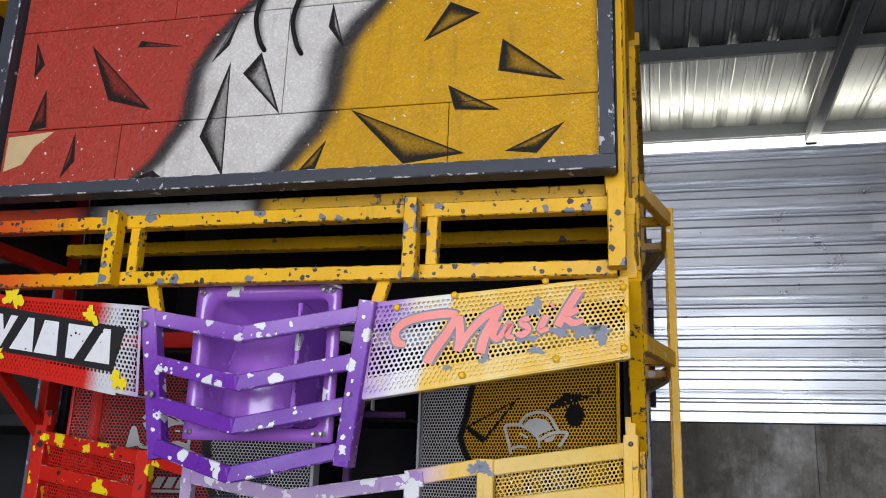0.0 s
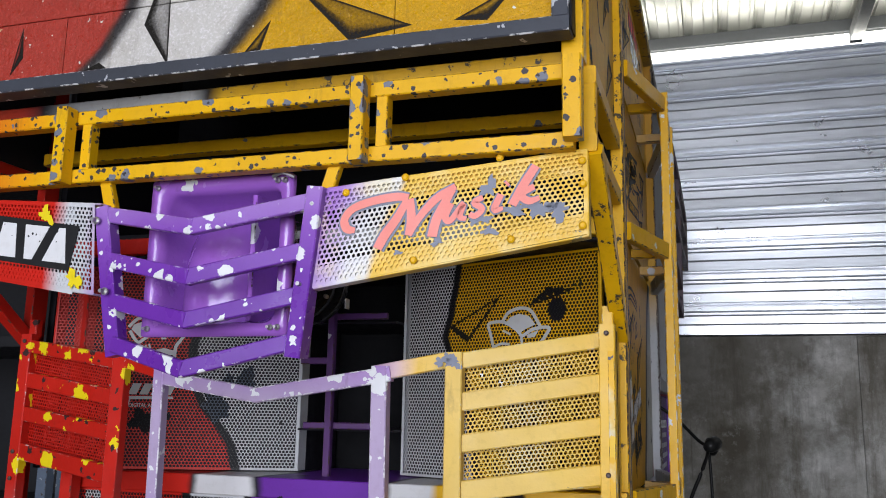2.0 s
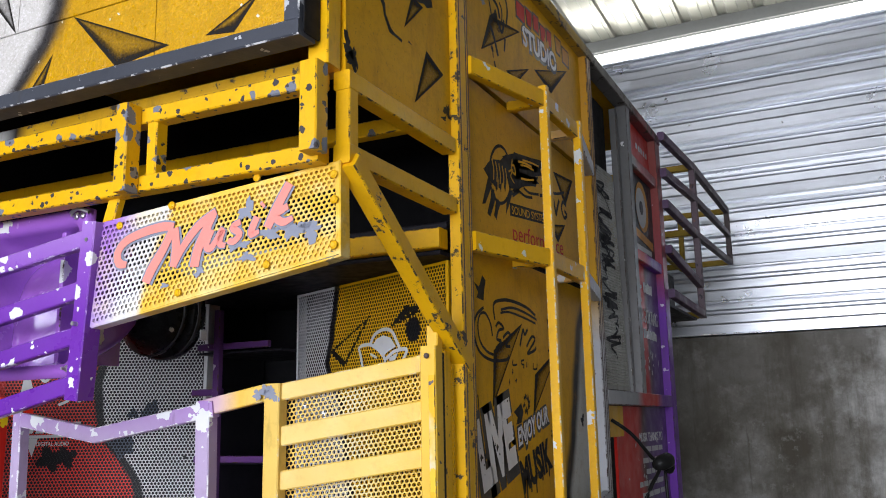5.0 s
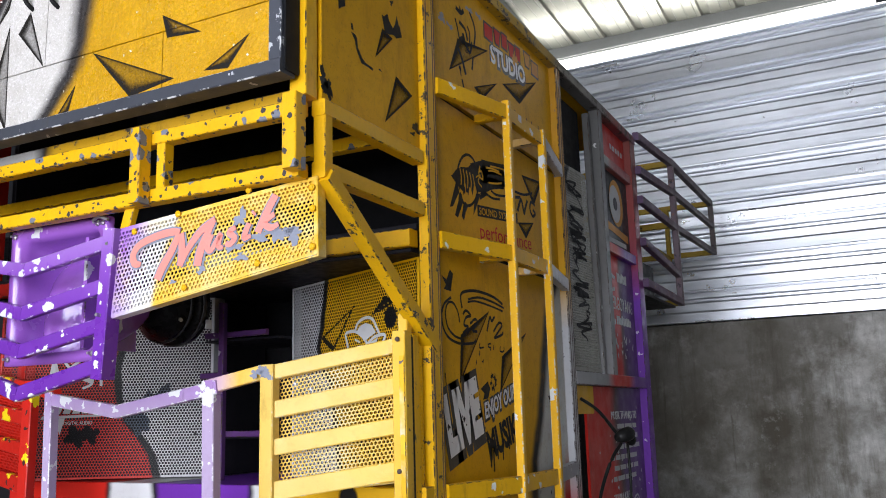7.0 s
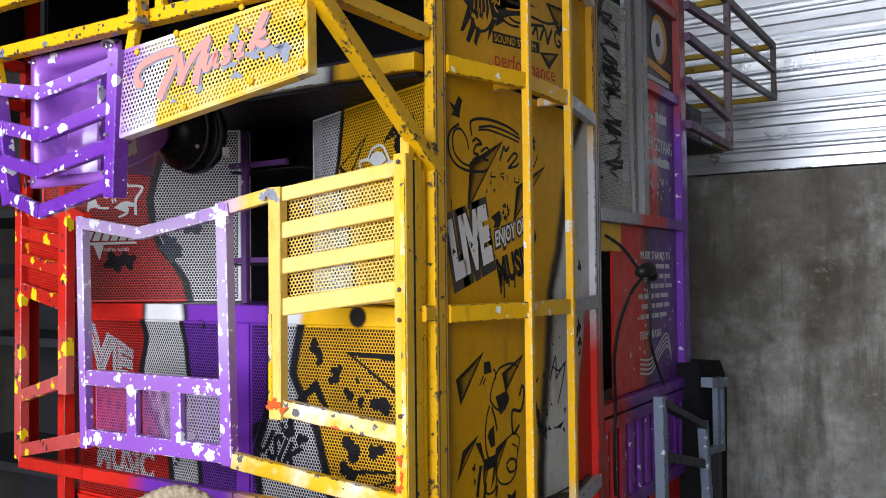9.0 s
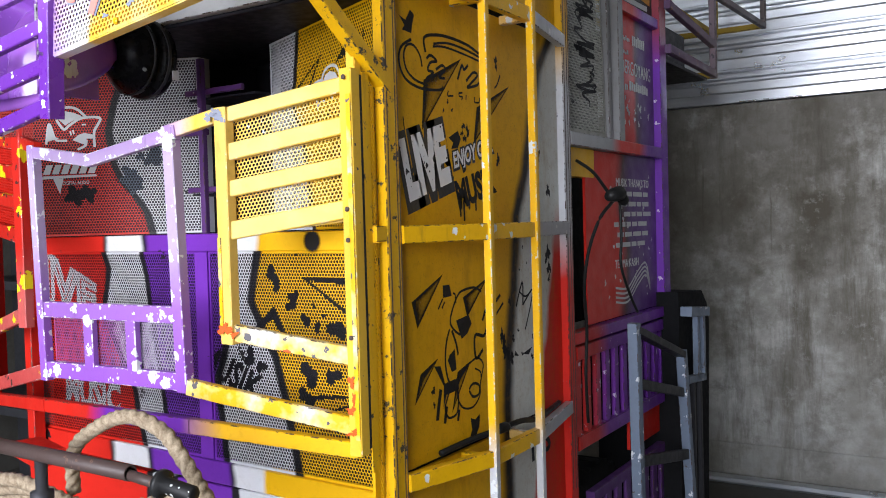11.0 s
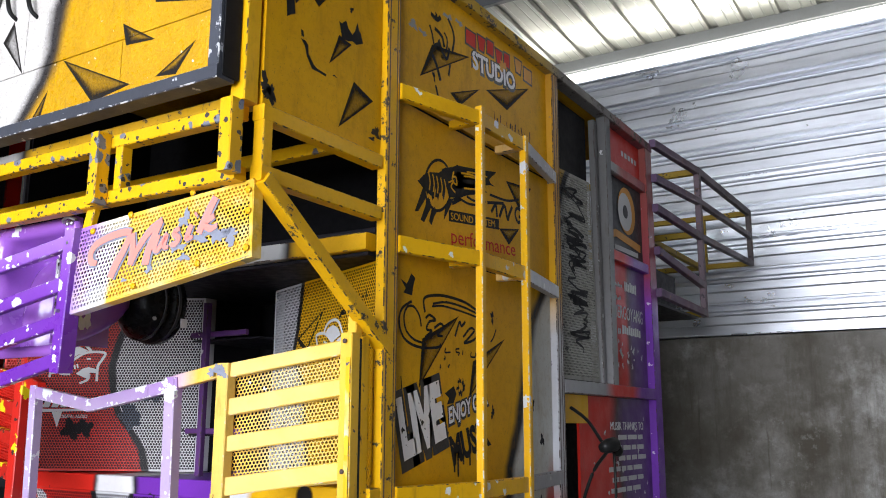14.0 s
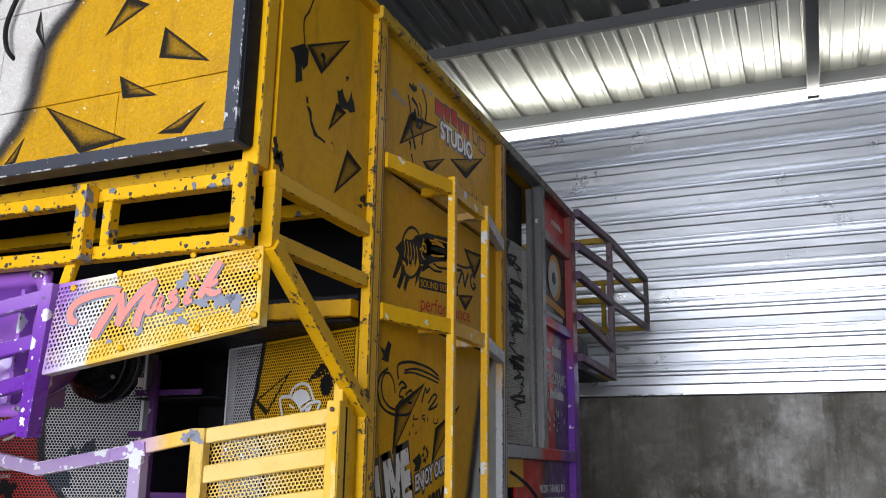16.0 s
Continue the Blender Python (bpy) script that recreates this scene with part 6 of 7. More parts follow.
# second panel: sound system emblem
stroke(sides[1], [(2.930 + 0.084 * math.cos(t * 0.5), 3.045 + 0.088 * math.sin(t * 0.5) + 0.020 * math.cos(t * 0.5)) for t in range(14)], 0.010, M_INK)
for pts in (((2.842, 3.060), (2.880, 3.078), (2.935, 3.090), (2.978, 3.120), (3.012, 3.110), (3.040, 3.130), (3.051, 3.148), (3.110, 3.150), (3.20, 3.169), (3.343, 3.195), (3.285, 3.152), (3.30, 3.135), (3.22, 3.11), (3.158, 3.064), (3.09, 3.05), (3.04, 3.027), (3.0, 3.02), (2.984, 3.054), (2.965, 3.000), (2.945, 3.040), (2.93, 2.992), (2.912, 3.035), (2.895, 2.985), (2.880, 3.025), (2.862, 2.995), (2.849, 3.032), (2.809, 3.031)),
            ((2.826, 2.975), (2.850, 2.990), (2.840, 2.965), (2.804, 2.936)), ((2.858, 2.985), (2.880, 2.985), (2.868, 2.950), (2.844, 2.907)), ((2.905, 2.965), (2.925, 2.955), (2.885, 2.905)), ((3.0, 3.013), (3.03, 3.020), (2.995, 2.970), (2.966, 2.932), (2.975, 2.975))):
    plate("emblem", [on_side(a, b, 0.0022) for a, b in pts], (-0.001, 0, 0), M_INK, sides[1], "jagged black emblem")
for a in (2.868, 2.893, 2.918, 2.944, 2.968):
    stroke(sides[1], ((a, 3.075), (a + 0.010, 3.045), (a + 0.006, 3.015)), 0.006, M_YELLOWFLAT, "emblem_gap", 0.0045)
for pts in (((3.03, 3.118), (3.02, 3.085), (3.05, 3.075), (3.045, 3.10), (3.025, 3.098)), ((3.10, 3.075), (3.16, 3.085), (3.22, 3.10)), ((3.08, 3.125), (3.14, 3.135), (3.20, 3.138))):
    stroke(sides[1], pts, 0.007, M_YELLOWFLAT, "emblem_gap", 0.0045)
for pts in (((2.950, 3.107), (3.062, 3.148), (3.200, 3.169), (3.339, 3.187), (3.254, 3.146), (3.330, 3.135), (3.199, 3.124), (3.112, 3.108), (3.029, 3.101), (2.981, 3.103)), ((3.029, 3.067), (3.112, 3.099), (3.199, 3.106), (3.26, 3.12), (3.235, 3.08), (3.195, 3.074), (3.129, 3.081), (3.061, 3.058)), ((2.804, 3.032), (2.866, 3.050), (2.896, 2.996), (2.848, 3.009)),
            ((2.99, 3.10), (3.10, 3.125), (3.30, 3.165), (3.22, 3.112), (3.27, 3.098), (3.15, 3.07), (3.08, 3.075), (3.03, 3.04), (2.998, 3.05)), ((3.05, 3.13), (3.10, 3.125), (3.085, 3.06), (3.045, 3.08)), ((2.84, 3.02), (2.86, 2.99), (2.81, 2.93), (2.79, 2.925)), ((2.87, 2.99), (2.89, 2.965), (2.845, 2.90), (2.825, 2.905)), ((2.895, 2.965), (2.915, 2.95), (2.89, 2.90), (2.875, 2.91))):
    plate("emblem", [on_side(a, b, 0.0025) for a, b in pts], (-0.001, 0, 0), M_INK, sides[1], "jagged black emblem")
for a, b, c, d, w in ((2.867, 3.046, 2.874, 3.007, 0.011), (2.889, 3.068, 2.897, 2.992, 0.013), (2.911, 3.065, 2.916, 3.0, 0.012), (2.934, 3.062, 2.942, 3.022, 0.013), (2.962, 3.060, 2.973, 3.042, 0.012)):
    stroke(sides[1], ((a, b), ((a + c) / 2 + 0.006, (b + d) / 2), (c, d)), w, M_INK)
for pts, w in ((((3.029, 3.016), (3.111, 3.056), (3.198, 3.080)), 0.012), (((3.061, 3.032), (3.13, 3.025), (3.198, 3.035)), 0.009), (((3.020, 3.002), (3.078, 3.031)), 0.014), (((3.12, 3.05), (3.17, 3.045), (3.26, 3.06)), 0.009), (((3.290, 3.095), (3.425, 3.102), (3.528, 3.129)), 0.010), (((3.27, 3.06), (3.33, 3.072), (3.40, 3.085)), 0.012),
               (((3.364, 3.024), (3.404, 3.078), (3.43, 3.03), (3.443, 3.049), (3.470, 3.088)), 0.015), (((3.55, 3.085), (3.51, 3.09), (3.495, 3.06), (3.52, 3.035), (3.55, 3.05), (3.525, 3.062)), 0.013), (((3.30, 3.03), (3.335, 3.065), (3.345, 3.02)), 0.014)):
    stroke(sides[1], pts, w, M_INK)
for pts in (((2.995, 3.07), (3.03, 3.085), (3.012, 3.06), (3.04, 3.045)), ((3.10, 3.118), (3.15, 3.128), (3.22, 3.132)), ((3.12, 3.14), (3.20, 3.152), (3.27, 3.158))):
    stroke(sides[1], pts, 0.006, M_YELLOWFLAT, "emblem_gap", 0.0045)
plate("word_bar", [on_side(a, b, 0.0025) for a, b in ((3.00, 2.935), (3.36, 2.975), (3.36, 3.015), (3.00, 2.975))], (-0.001, 0, 0), M_INK, sides[1], "black bar behind the words")
text(sides[1], "SOUND SYSTEM", 3.01, 2.943, 0.036, 6.3, M_YELLOWFLAT, lift=0.005, squeeze=1.25)
text(sides[1], "performance", 3.01, 2.862, 0.075, 4, M_REDTEXT, squeeze=1.25)
# third panel: loose line drawing, LIVE sticker
for pts, w in ((((3.182, 2.652), (3.107, 2.669), (3.001, 2.675), (2.916, 2.670), (2.848, 2.651), (2.853, 2.607)), 0.010), (((3.191, 2.640), (3.088, 2.652), (2.983, 2.655), (2.899, 2.640)), 0.008), (((2.895, 2.631), (2.965, 2.640), (3.088, 2.635), (3.181, 2.627)), 0.007),
               (((2.777, 2.634), (2.729, 2.609), (2.710, 2.577), (2.718, 2.536), (2.754, 2.507), (2.829, 2.494), (2.926, 2.501), (2.951, 2.513)), 0.009), (((2.832, 2.560), (2.821, 2.593), (2.788, 2.618), (2.751, 2.612), (2.735, 2.580), (2.748, 2.540), (2.792, 2.516), (2.845, 2.509)), 0.008),
               (((2.857, 2.588), (2.881, 2.602), (2.916, 2.589), (2.880, 2.580), (2.863, 2.555), (2.895, 2.551), (2.854, 2.528)), 0.009), (((2.909, 2.562), (2.946, 2.580), (2.965, 2.569), (2.927, 2.542), (2.961, 2.541)), 0.009), (((3.039, 2.547), (3.068, 2.597), (3.082, 2.585), (3.108, 2.603)), 0.010),
               (((3.093, 2.549), (3.141, 2.583), (3.169, 2.577), (3.121, 2.543), (3.101, 2.529), (3.158, 2.542), (3.178, 2.554)), 0.009), (((3.330, 2.598), (3.308, 2.565), (3.287, 2.548)), 0.007), (((2.980, 2.505), (2.976, 2.489), (3.010, 2.492)), 0.006), (((3.068, 2.508), (3.046, 2.504), (3.049, 2.495), (3.067, 2.494), (3.060, 2.484)), 0.006),
               (((3.091, 2.503), (3.089, 2.487)), 0.006), (((3.147, 2.503), (3.146, 2.486), (3.175, 2.488), (3.179, 2.503)), 0.006), (((2.722, 2.40), (2.728, 2.36)), 0.005)):
    stroke(sides[2], pts, w, M_INK)
for pts in (((2.974, 2.356), (3.032, 2.382), (3.049, 2.357), (3.030, 2.326), (2.989, 2.321), (3.001, 2.342)), ((2.715, 2.696), (2.749, 2.686), (2.774, 2.721), (2.796, 2.710), (2.785, 2.682), (2.778, 2.652), (2.730, 2.655), (2.743, 2.670))):
    plate("ink_shape", [on_side(a, b, 0.0025) for a, b in pts], (-0.0002, 0, 0), M_INK, sides[2])
text(sides[2], "LIVE", 2.738, 2.156, 0.235, 15.5, M_BLACKVINYL, lift=0.003, offset=0.042, squeeze=0.57)
text(sides[2], "LIVE", 2.740, 2.164, 0.230, 15.5, M_VINYL, lift=0.006, squeeze=0.58, offset=0.016)
for a, b in ((2.745, 2.165), (2.80, 2.178), (2.865, 2.195), (2.93, 2.212), (2.985, 2.225)):
    plate("ink_shape", [on_side(a - 0.014, b + 0.004, 0.0025), on_side(a + 0.016, b + 0.010, 0.0025), on_side(a + 0.008, b - 0.022, 0.0025), on_side(a - 0.002, b - 0.034, 0.0025)], (-0.0002, 0, 0), M_BLACKVINYL, sides[2])
for a, b in ((2.762, 2.245), (2.838, 2.262), (2.880, 2.285), (2.925, 2.262), (2.730, 2.24)):
    plate("torn_notch", [on_side(a, b + 0.010, 0.0085), on_side(a + 0.012, b + 0.002, 0.0085), on_side(a, b - 0.012, 0.0085), on_side(a - 0.005, b, 0.0085)], (-0.0002, 0, 0), M_BLACKVINYL, sides[2])
text(sides[2], "ENJOY OUR", 3.0, 2.258, 0.070, 15, M_BLACKVINYL, lift=0.003, offset=0.010, squeeze=0.72, shear=0.2)
text(sides[2], "ENJOY OUR", 3.0, 2.260, 0.070, 15, M_VINYL, lift=0.006, squeeze=0.72, shear=0.2, offset=0.002)
text(sides[2], "MUSIK", 3.025, 2.13, 0.125, 14, M_INK, offset=0.006, squeeze=0.72, shear=-0.1)
for a, b, d in ((3.035, 2.135, 0.03), (3.058, 2.14, 0.05), (3.092, 2.15, 0.022), (3.135, 2.158, 0.035), (3.19, 2.175, 0.02), (3.25, 2.19, 0.028)):
    stroke(sides[2], ((a, b + 0.02), (a + 0.002, b - d)), 0.010, M_INK)
for k, (a, b, r, st) in enumerate(((3.069, 2.400, 0.012, 1.0), (3.095, 2.384, 0.012, 1.8), (3.059, 2.376, 0.010, 1.0), (2.975, 2.470, 0.006, 1.5), (3.0, 2.445, 0.007, 1.0), (2.948, 2.440, 0.006, 1.3), (3.301, 2.639, 0.014, 1.7), (3.075, 2.36, 0.012, 1.2), (3.62, 2.33, 0.016, 1.8), (3.70, 2.20, 0.016, 2.0), (3.30, 2.30, 0.015, 1.5))):
    blot("paint_blot", a, b, r, on_side, M_INK, sides[2], 100 + k, st)
# fourth panel: loose ink drawing and splashes
for pts, w in ((((2.912, 1.848), (2.884, 1.819)), 0.007), (((2.923, 1.838), (2.906, 1.819)), 0.007), (((2.975, 1.861), (2.987, 1.855), (2.991, 1.827)), 0.007), (((3.157, 1.851), (3.110, 1.869), (3.037, 1.865), (3.001, 1.850), (2.964, 1.802), (2.954, 1.767), (2.979, 1.741), (3.013, 1.723)), 0.008),
               (((2.948, 1.749), (2.926, 1.707), (2.918, 1.644), (2.933, 1.588), (2.963, 1.573)), 0.009), (((2.961, 1.743), (2.985, 1.699), (2.996, 1.660)), 0.010), (((3.063, 1.622), (3.119, 1.633), (3.156, 1.608), (3.145, 1.571), (3.134, 1.544), (3.129, 1.506), (3.084, 1.476), (3.021, 1.484), (2.987, 1.523), (2.998, 1.576), (3.063, 1.622)), 0.007),
               (((3.059, 1.538), (3.087, 1.552), (3.124, 1.541), (3.123, 1.512), (3.085, 1.509), (3.059, 1.533)), 0.009), (((3.10, 1.60), (3.135, 1.585), (3.14, 1.565)), 0.006), (((3.159, 1.753), (3.183, 1.785), (3.196, 1.759), (3.170, 1.703), (3.107, 1.709), (3.110, 1.634), (3.158, 1.656)), 0.012), (((2.909, 1.510), (2.945, 1.558), (2.988, 1.546), (2.981, 1.478), (2.933, 1.469), (2.912, 1.492), (2.909, 1.510)), 0.008),
               (((2.887, 1.568), (2.870, 1.51), (2.863, 1.475)), 0.018), (((2.918, 1.509), (2.905, 1.457)), 0.016), (((2.994, 1.484), (2.984, 1.449)), 0.013), (((3.408, 1.778), (3.461, 1.862), (3.462, 1.778)), 0.009), (((3.462, 1.778), (3.542, 1.830), (3.522, 1.767), (3.476, 1.686)), 0.008), (((3.437, 1.828), (3.487, 1.808), (3.554, 1.834)), 0.007), (((3.24, 1.80), (3.29, 1.83)), 0.012), (((3.25, 1.76), (3.31, 1.80)), 0.009)):
    stroke(sides[3], pts, w, M_INK)
for pts in (((2.914, 1.890), (2.954, 1.890), (2.966, 1.853), (2.915, 1.851)), ((2.989, 1.772), (3.069, 1.782), (3.087, 1.752), (3.058, 1.722), (3.021, 1.708), (3.005, 1.738)), ((2.945, 1.668), (2.976, 1.682), (2.984, 1.616), (2.956, 1.611), (2.932, 1.651)), ((2.852, 1.645), (2.889, 1.640), (2.912, 1.582), (2.990, 1.587), (2.997, 1.549), (2.919, 1.545), (2.900, 1.505), (2.905, 1.575)),
            ((3.064, 1.442), (3.095, 1.431), (3.126, 1.444), (3.120, 1.402), (3.089, 1.368), (3.056, 1.376), (3.072, 1.402)), ((3.45, 1.60), (3.53, 1.615), (3.50, 1.59))):
    plate("ink_shape", [on_side(a, b, 0.0025) for a, b in pts], (-0.0002, 0, 0), M_INK, sides[3])
for k, (a, b, r, st) in enumerate(((3.32, 1.63, 0.032, 1.0), (3.36, 1.60, 0.022, 1.4), (3.30, 1.68, 0.020, 1.5), (3.40, 1.605, 0.016, 0.6), (3.45, 1.60, 0.010, 0.8), (3.38, 1.665, 0.012, 1.2), (3.42, 1.69, 0.009, 0.7), (3.683, 1.955, 0.024, 1.5), (3.692, 1.90, 0.018, 1.6), (3.69, 1.86, 0.010, 1.8), (3.54, 1.655, 0.013, 0.8), (3.53, 1.58, 0.012, 1.0), (3.50, 1.93, 0.005, 1.0), (3.47, 1.99, 0.005, 1.5), (3.44, 1.91, 0.006, 1.0), (3.58, 1.98, 0.007, 1.0), (2.845, 1.57, 0.010, 1.6), (2.848, 1.525, 0.008, 1.4), (3.36, 1.80, 0.010, 2.0))):
    blot("paint_blot", a, b, r, on_side, M_INK, sides[3], 130 + k, st)

text(sides[4], "ITS", 3.50, 1.19, 0.13, 4, M_INK, offset=0.004)

# rear side bay: mesh door, signs, lower panel, slatted gate
bar("bay_rail", (RX + 0.006, 3.868, 2.415), (RX + 0.006, 5.02, 2.415), 0.05, 0.055, M_BACK, truck)
mesh_door = perforated("mesh_door", (RX - 0.01, 3.875, 2.45), (RX - 0.01, 4.36, 2.45), (RX - 0.03, 4.345, 3.40), (RX - 0.03, 3.885, 3.38), 0.0135, 0.74, 0.012, [M_MESHGREY], truck, "grey expanded-mesh door panel with black scrawl", None, 0.002)
bar("frame_bar", (RX - 0.012, 4.385, 2.445), (RX - 0.02, 4.375, 3.72), 0.03, 0.035, M_POST_DARK, mesh_door, up=(0, 1, 0))
# Added sheet: its dark colour is the shade of the door opening.
block("door_shade_sheet", (RX - 0.10, 3.875, 2.44), (RX - 0.075, 4.42, 3.75), M_MESHBACK, truck, "dark sheet standing in for the unlit opening behind the mesh")
pen = random.Random(5)
z, line = 3.26, []
while z > 2.56:
    line.append((4.13 + pen.uniform(-0.115, 0.115), z, pen.uniform(0.7, 1.6)))
    z += pen.uniform(-0.034, 0.026)
for k in range(0, len(line) - 5, 5):
    v, f = ribbon([tuple(q) for q in smooth_line(line[k:k + 6], 5)], 0.009, Vector((0, 0, 0)), X_AXIS, Z_AXIS)
    put("scrawl", [Vector((RX - 0.004 - 0.021 * (q.z - 2.45), q.x, q.z)) for q in v], f, M_INK, mesh_door)
for z in (3.525, 3.075):
    bar("bay_rail", (RX + 0.002, 4.495, z), (RX + 0.002, 5.02, z), 0.036, 0.05, M_BAYRAIL if z > 3.2 else M_BACK, truck)
SX = RX - 0.010
sign_red = block("bay_panel", (SX - 0.012, 4.50, 3.55), (SX, 5.02, 3.75), M_RED_PLAIN, truck, "small red side panel")
sign_disc = block("bay_sign", (SX - 0.012, 4.50, 3.10), (SX, 5.02, 3.50), M_RASTA, truck, "black sign with a pale disc and orange scroll")
sign_text = block("bay_panel", (SX - 0.012, 4.50, 2.44), (SX, 5.02, 3.05), M_SIGNPANEL, truck, "red to purple panel with white lettering")


def on_bay(a, b, lift):
    return Vector((SX + 0.001 + lift, a, b))


vs, fs = lathe(((0, 0.125), (0.001, 0.125)), on_bay(4.79, 3.35, 0.001), (1, 0, 0), 28)
put("orange_disc", vs, fs, M_ORANGE, sign_disc)
vs, fs = lathe(((0, 0.10), (0.001, 0.10)), on_bay(4.76, 3.34, 0.003), (1, 0, 0), 28)
put("pale_disc", vs, fs, M_LOGO, sign_disc)
vs, fs = lathe(((0, 0.035), (0.001, 0.035)), on_bay(4.76, 3.34, 0.005), (1, 0, 0), 16)
put("hub", vs, fs, M_RASTA, sign_disc)
plate("scroll", [on_bay(a, b, 0.002) for a, b in ((4.53, 3.20), (4.62, 3.225), (4.98, 3.20), (4.98, 3.16), (4.62, 3.185), (4.53, 3.16))], (-0.001, 0, 0), M_ORANGE, sign_disc, "orange scroll")
plate("word_bar", [on_bay(a, b, 0.002) for a, b in ((4.60, 3.145), (4.94, 3.15), (4.94, 3.125), (4.60, 3.12))], (-0.001, 0, 0), M_LOGO, sign_disc)


def bay_bar(panel, a, b, w, h):
    plate("word_bar", [on_bay(a, b, 0.002), on_bay(a + w, b, 0.002), on_bay(a + w, b + h, 0.002), on_bay(a, b + h, 0.002)], (-0.001, 0, 0), M_LOGO, panel)


for a, b, w, h, n in ((4.56, 2.93, 0.12, 0.022, 6), (4.71, 2.92, 0.18, 0.05, 7), (4.56, 2.865, 0.10, 0.02, 4), (4.66, 2.70, 0.27, 0.045, 9), (4.60, 2.695, 0.045, 0.03, 2)):
    for k in range(n):
        bay_bar(sign_text, a + w * k / n, b + 0.003 * (k % 2), w / n - 0.006, h - 0.004 * (k % 3))
words("lettering", "BERGOYANG", on_bay(4.56, 2.775, 0.002), Y_AXIS, Z_AXIS, 0.095, M_LOGO, sign_text, 0.0005, 0, 0, 0.72)
for k in range(16):
    rng = random.Random(300 + k)
    blot("paint_blot", 4.58 + 0.36 * rng.random(), 2.66 - 0.12 * rng.random(), 0.008 + 0.014 * rng.random(), on_bay, M_LOGO, sign_text, 320 + k, 1.0, 0.002)
for k in range(5):
    bay_bar(sign_red, 4.74 + 0.05 * k, 3.64, 0.03, 0.028)

low_panel = block("lower_panel", (SX - 0.012, 4.095, 1.63), (SX, 5.02, 2.385), M_BACKPANEL, truck, "red to purple panel with white thanks lettering")
words("lettering", "MUSIK THANKS TO", on_bay(4.45, 2.235, 0.002), Y_AXIS, Z_AXIS, 0.055, M_LOGO, low_panel, 0.0005, 0, 0, 0.95)
words("lettering", "TERIMA KASIH", on_bay(4.42, 1.855, 0.002), Y_AXIS, Z_AXIS, 0.055, M_LOGO, low_panel, 0.0005, 0, 0, 0.9)
for k, (a, w) in enumerate(((4.55, 0.34), (4.50, 0.40), (4.55, 0.38), (4.42, 0.48), (4.46, 0.42), (4.44, 0.40))):
    z = 2.19 - 0.048 * k
    rng = random.Random(500 + k)
    while w > 0.03:
        b = min(w, 0.04 + 0.09 * rng.random())
        bay_bar(low_panel, a, z, b, 0.022)
        a, w = a + b + 0.018, w - b - 0.018
for k in range(4):
    v, f = ribbon([tuple(q) for q in smooth_line([(4.42, 1.70 + 0.022 * k, 1), (4.58, 1.69 + 0.022 * k, 1), (4.72, 1.76 + 0.022 * k, 1), (4.84, 1.80 + 0.02 * k, 1), (4.90, 1.72 + 0.01 * k, 1)], 5)], 0.010, Vector((0, 0, 0)), X_AXIS, Z_AXIS)
    put("stave_line", [on_bay(q.x, q.z, 0.002) for q in v], f, M_LOGO, low_panel)
for k in range(34):
    rng = random.Random(700 + k)
    blot("paint_blot", 4.20 + 0.78 * rng.random() ** 0.7, 1.70 + 0.62 * rng.random(), 0.004 + 0.010 * rng.random(), on_bay, M_LOGO, low_panel, 740 + k, 1.0, 0.002)
block("yellow_box", (RX - 0.06, 3.875, 2.265), (RX - 0.002, 4.18, 2.385), M_YELLOW, truck, "small yellow box over the opening")
# Black sheet added so the opening reads as unlit depth.
block("opening_shade_sheet", (RX - 0.30, 3.80, 1.58), (RX - 0.28, 5.04, 2.42), M_DARK, truck)
bar("bay_rail", (RX + 0.004, 3.868, 1.60), (RX + 0.004, 5.02, 1.60), 0.05, 0.05, M_SLATS, truck)
gate = bar("side_gate", (RX + 0.006, 3.90, 1.535), (RX + 0.006, 5.04, 1.535), 0.036, 0.055, M_SLATS, truck, "slatted lower gate, red turning purple")
bar("rail", (RX + 0.006, 3.90, 1.165), (RX + 0.006, 5.04, 1.165), 0.036, 0.06, M_SLATS, gate)
for k in range(11):
    y = 3.925 + k * 0.109
    bar("slat", (RX + 0.002, y, 1.19), (RX + 0.002, y, 1.512), 0.022, 0.048 if k not in (0, 10) else 0.06, M_SLATS, gate, up=(0, 1, 0))
# Black sheet in place of shade behind the slats.
block("gate_shade_sheet", (RX - 0.16, 3.88, 1.10), (RX - 0.14, 5.04, 1.56), M_DARK, truck)
block("red_panel", (RX - 0.02, 4.56, 0.98), (RX - 0.006, 5.03, 1.13), M_RED_PLAIN, truck, "dull red skirt panel")
skirt = bar("skirt_rail", (RX, 4.05, 0.90), (RX, 5.08, 0.90), 0.04, 0.05, M_PLUM, truck)
for k in range(8):
    bar("slat", (RX, 4.12 + 0.125 * k, 0.45), (RX, 4.12 + 0.125 * k, 0.875), 0.02, 0.06, M_PLUM, skirt, up=(0, 1, 0))
bar("rail", (RX, 4.05, 0.43), (RX, 5.08, 0.43), 0.04, 0.05, M_PLUM, skirt)
block("chassis", (-1.6, 2.7, 0.62), (-0.42, 5.0, 0.80), M_DARKSTEEL, truck, "dark steel chassis")
block("cab_front", (LX + 0.06, 2.72, 0.55), (RX - 0.08, 3.2, 1.20), M_GRILLE_LOW, truck, "sprayed lower front body")
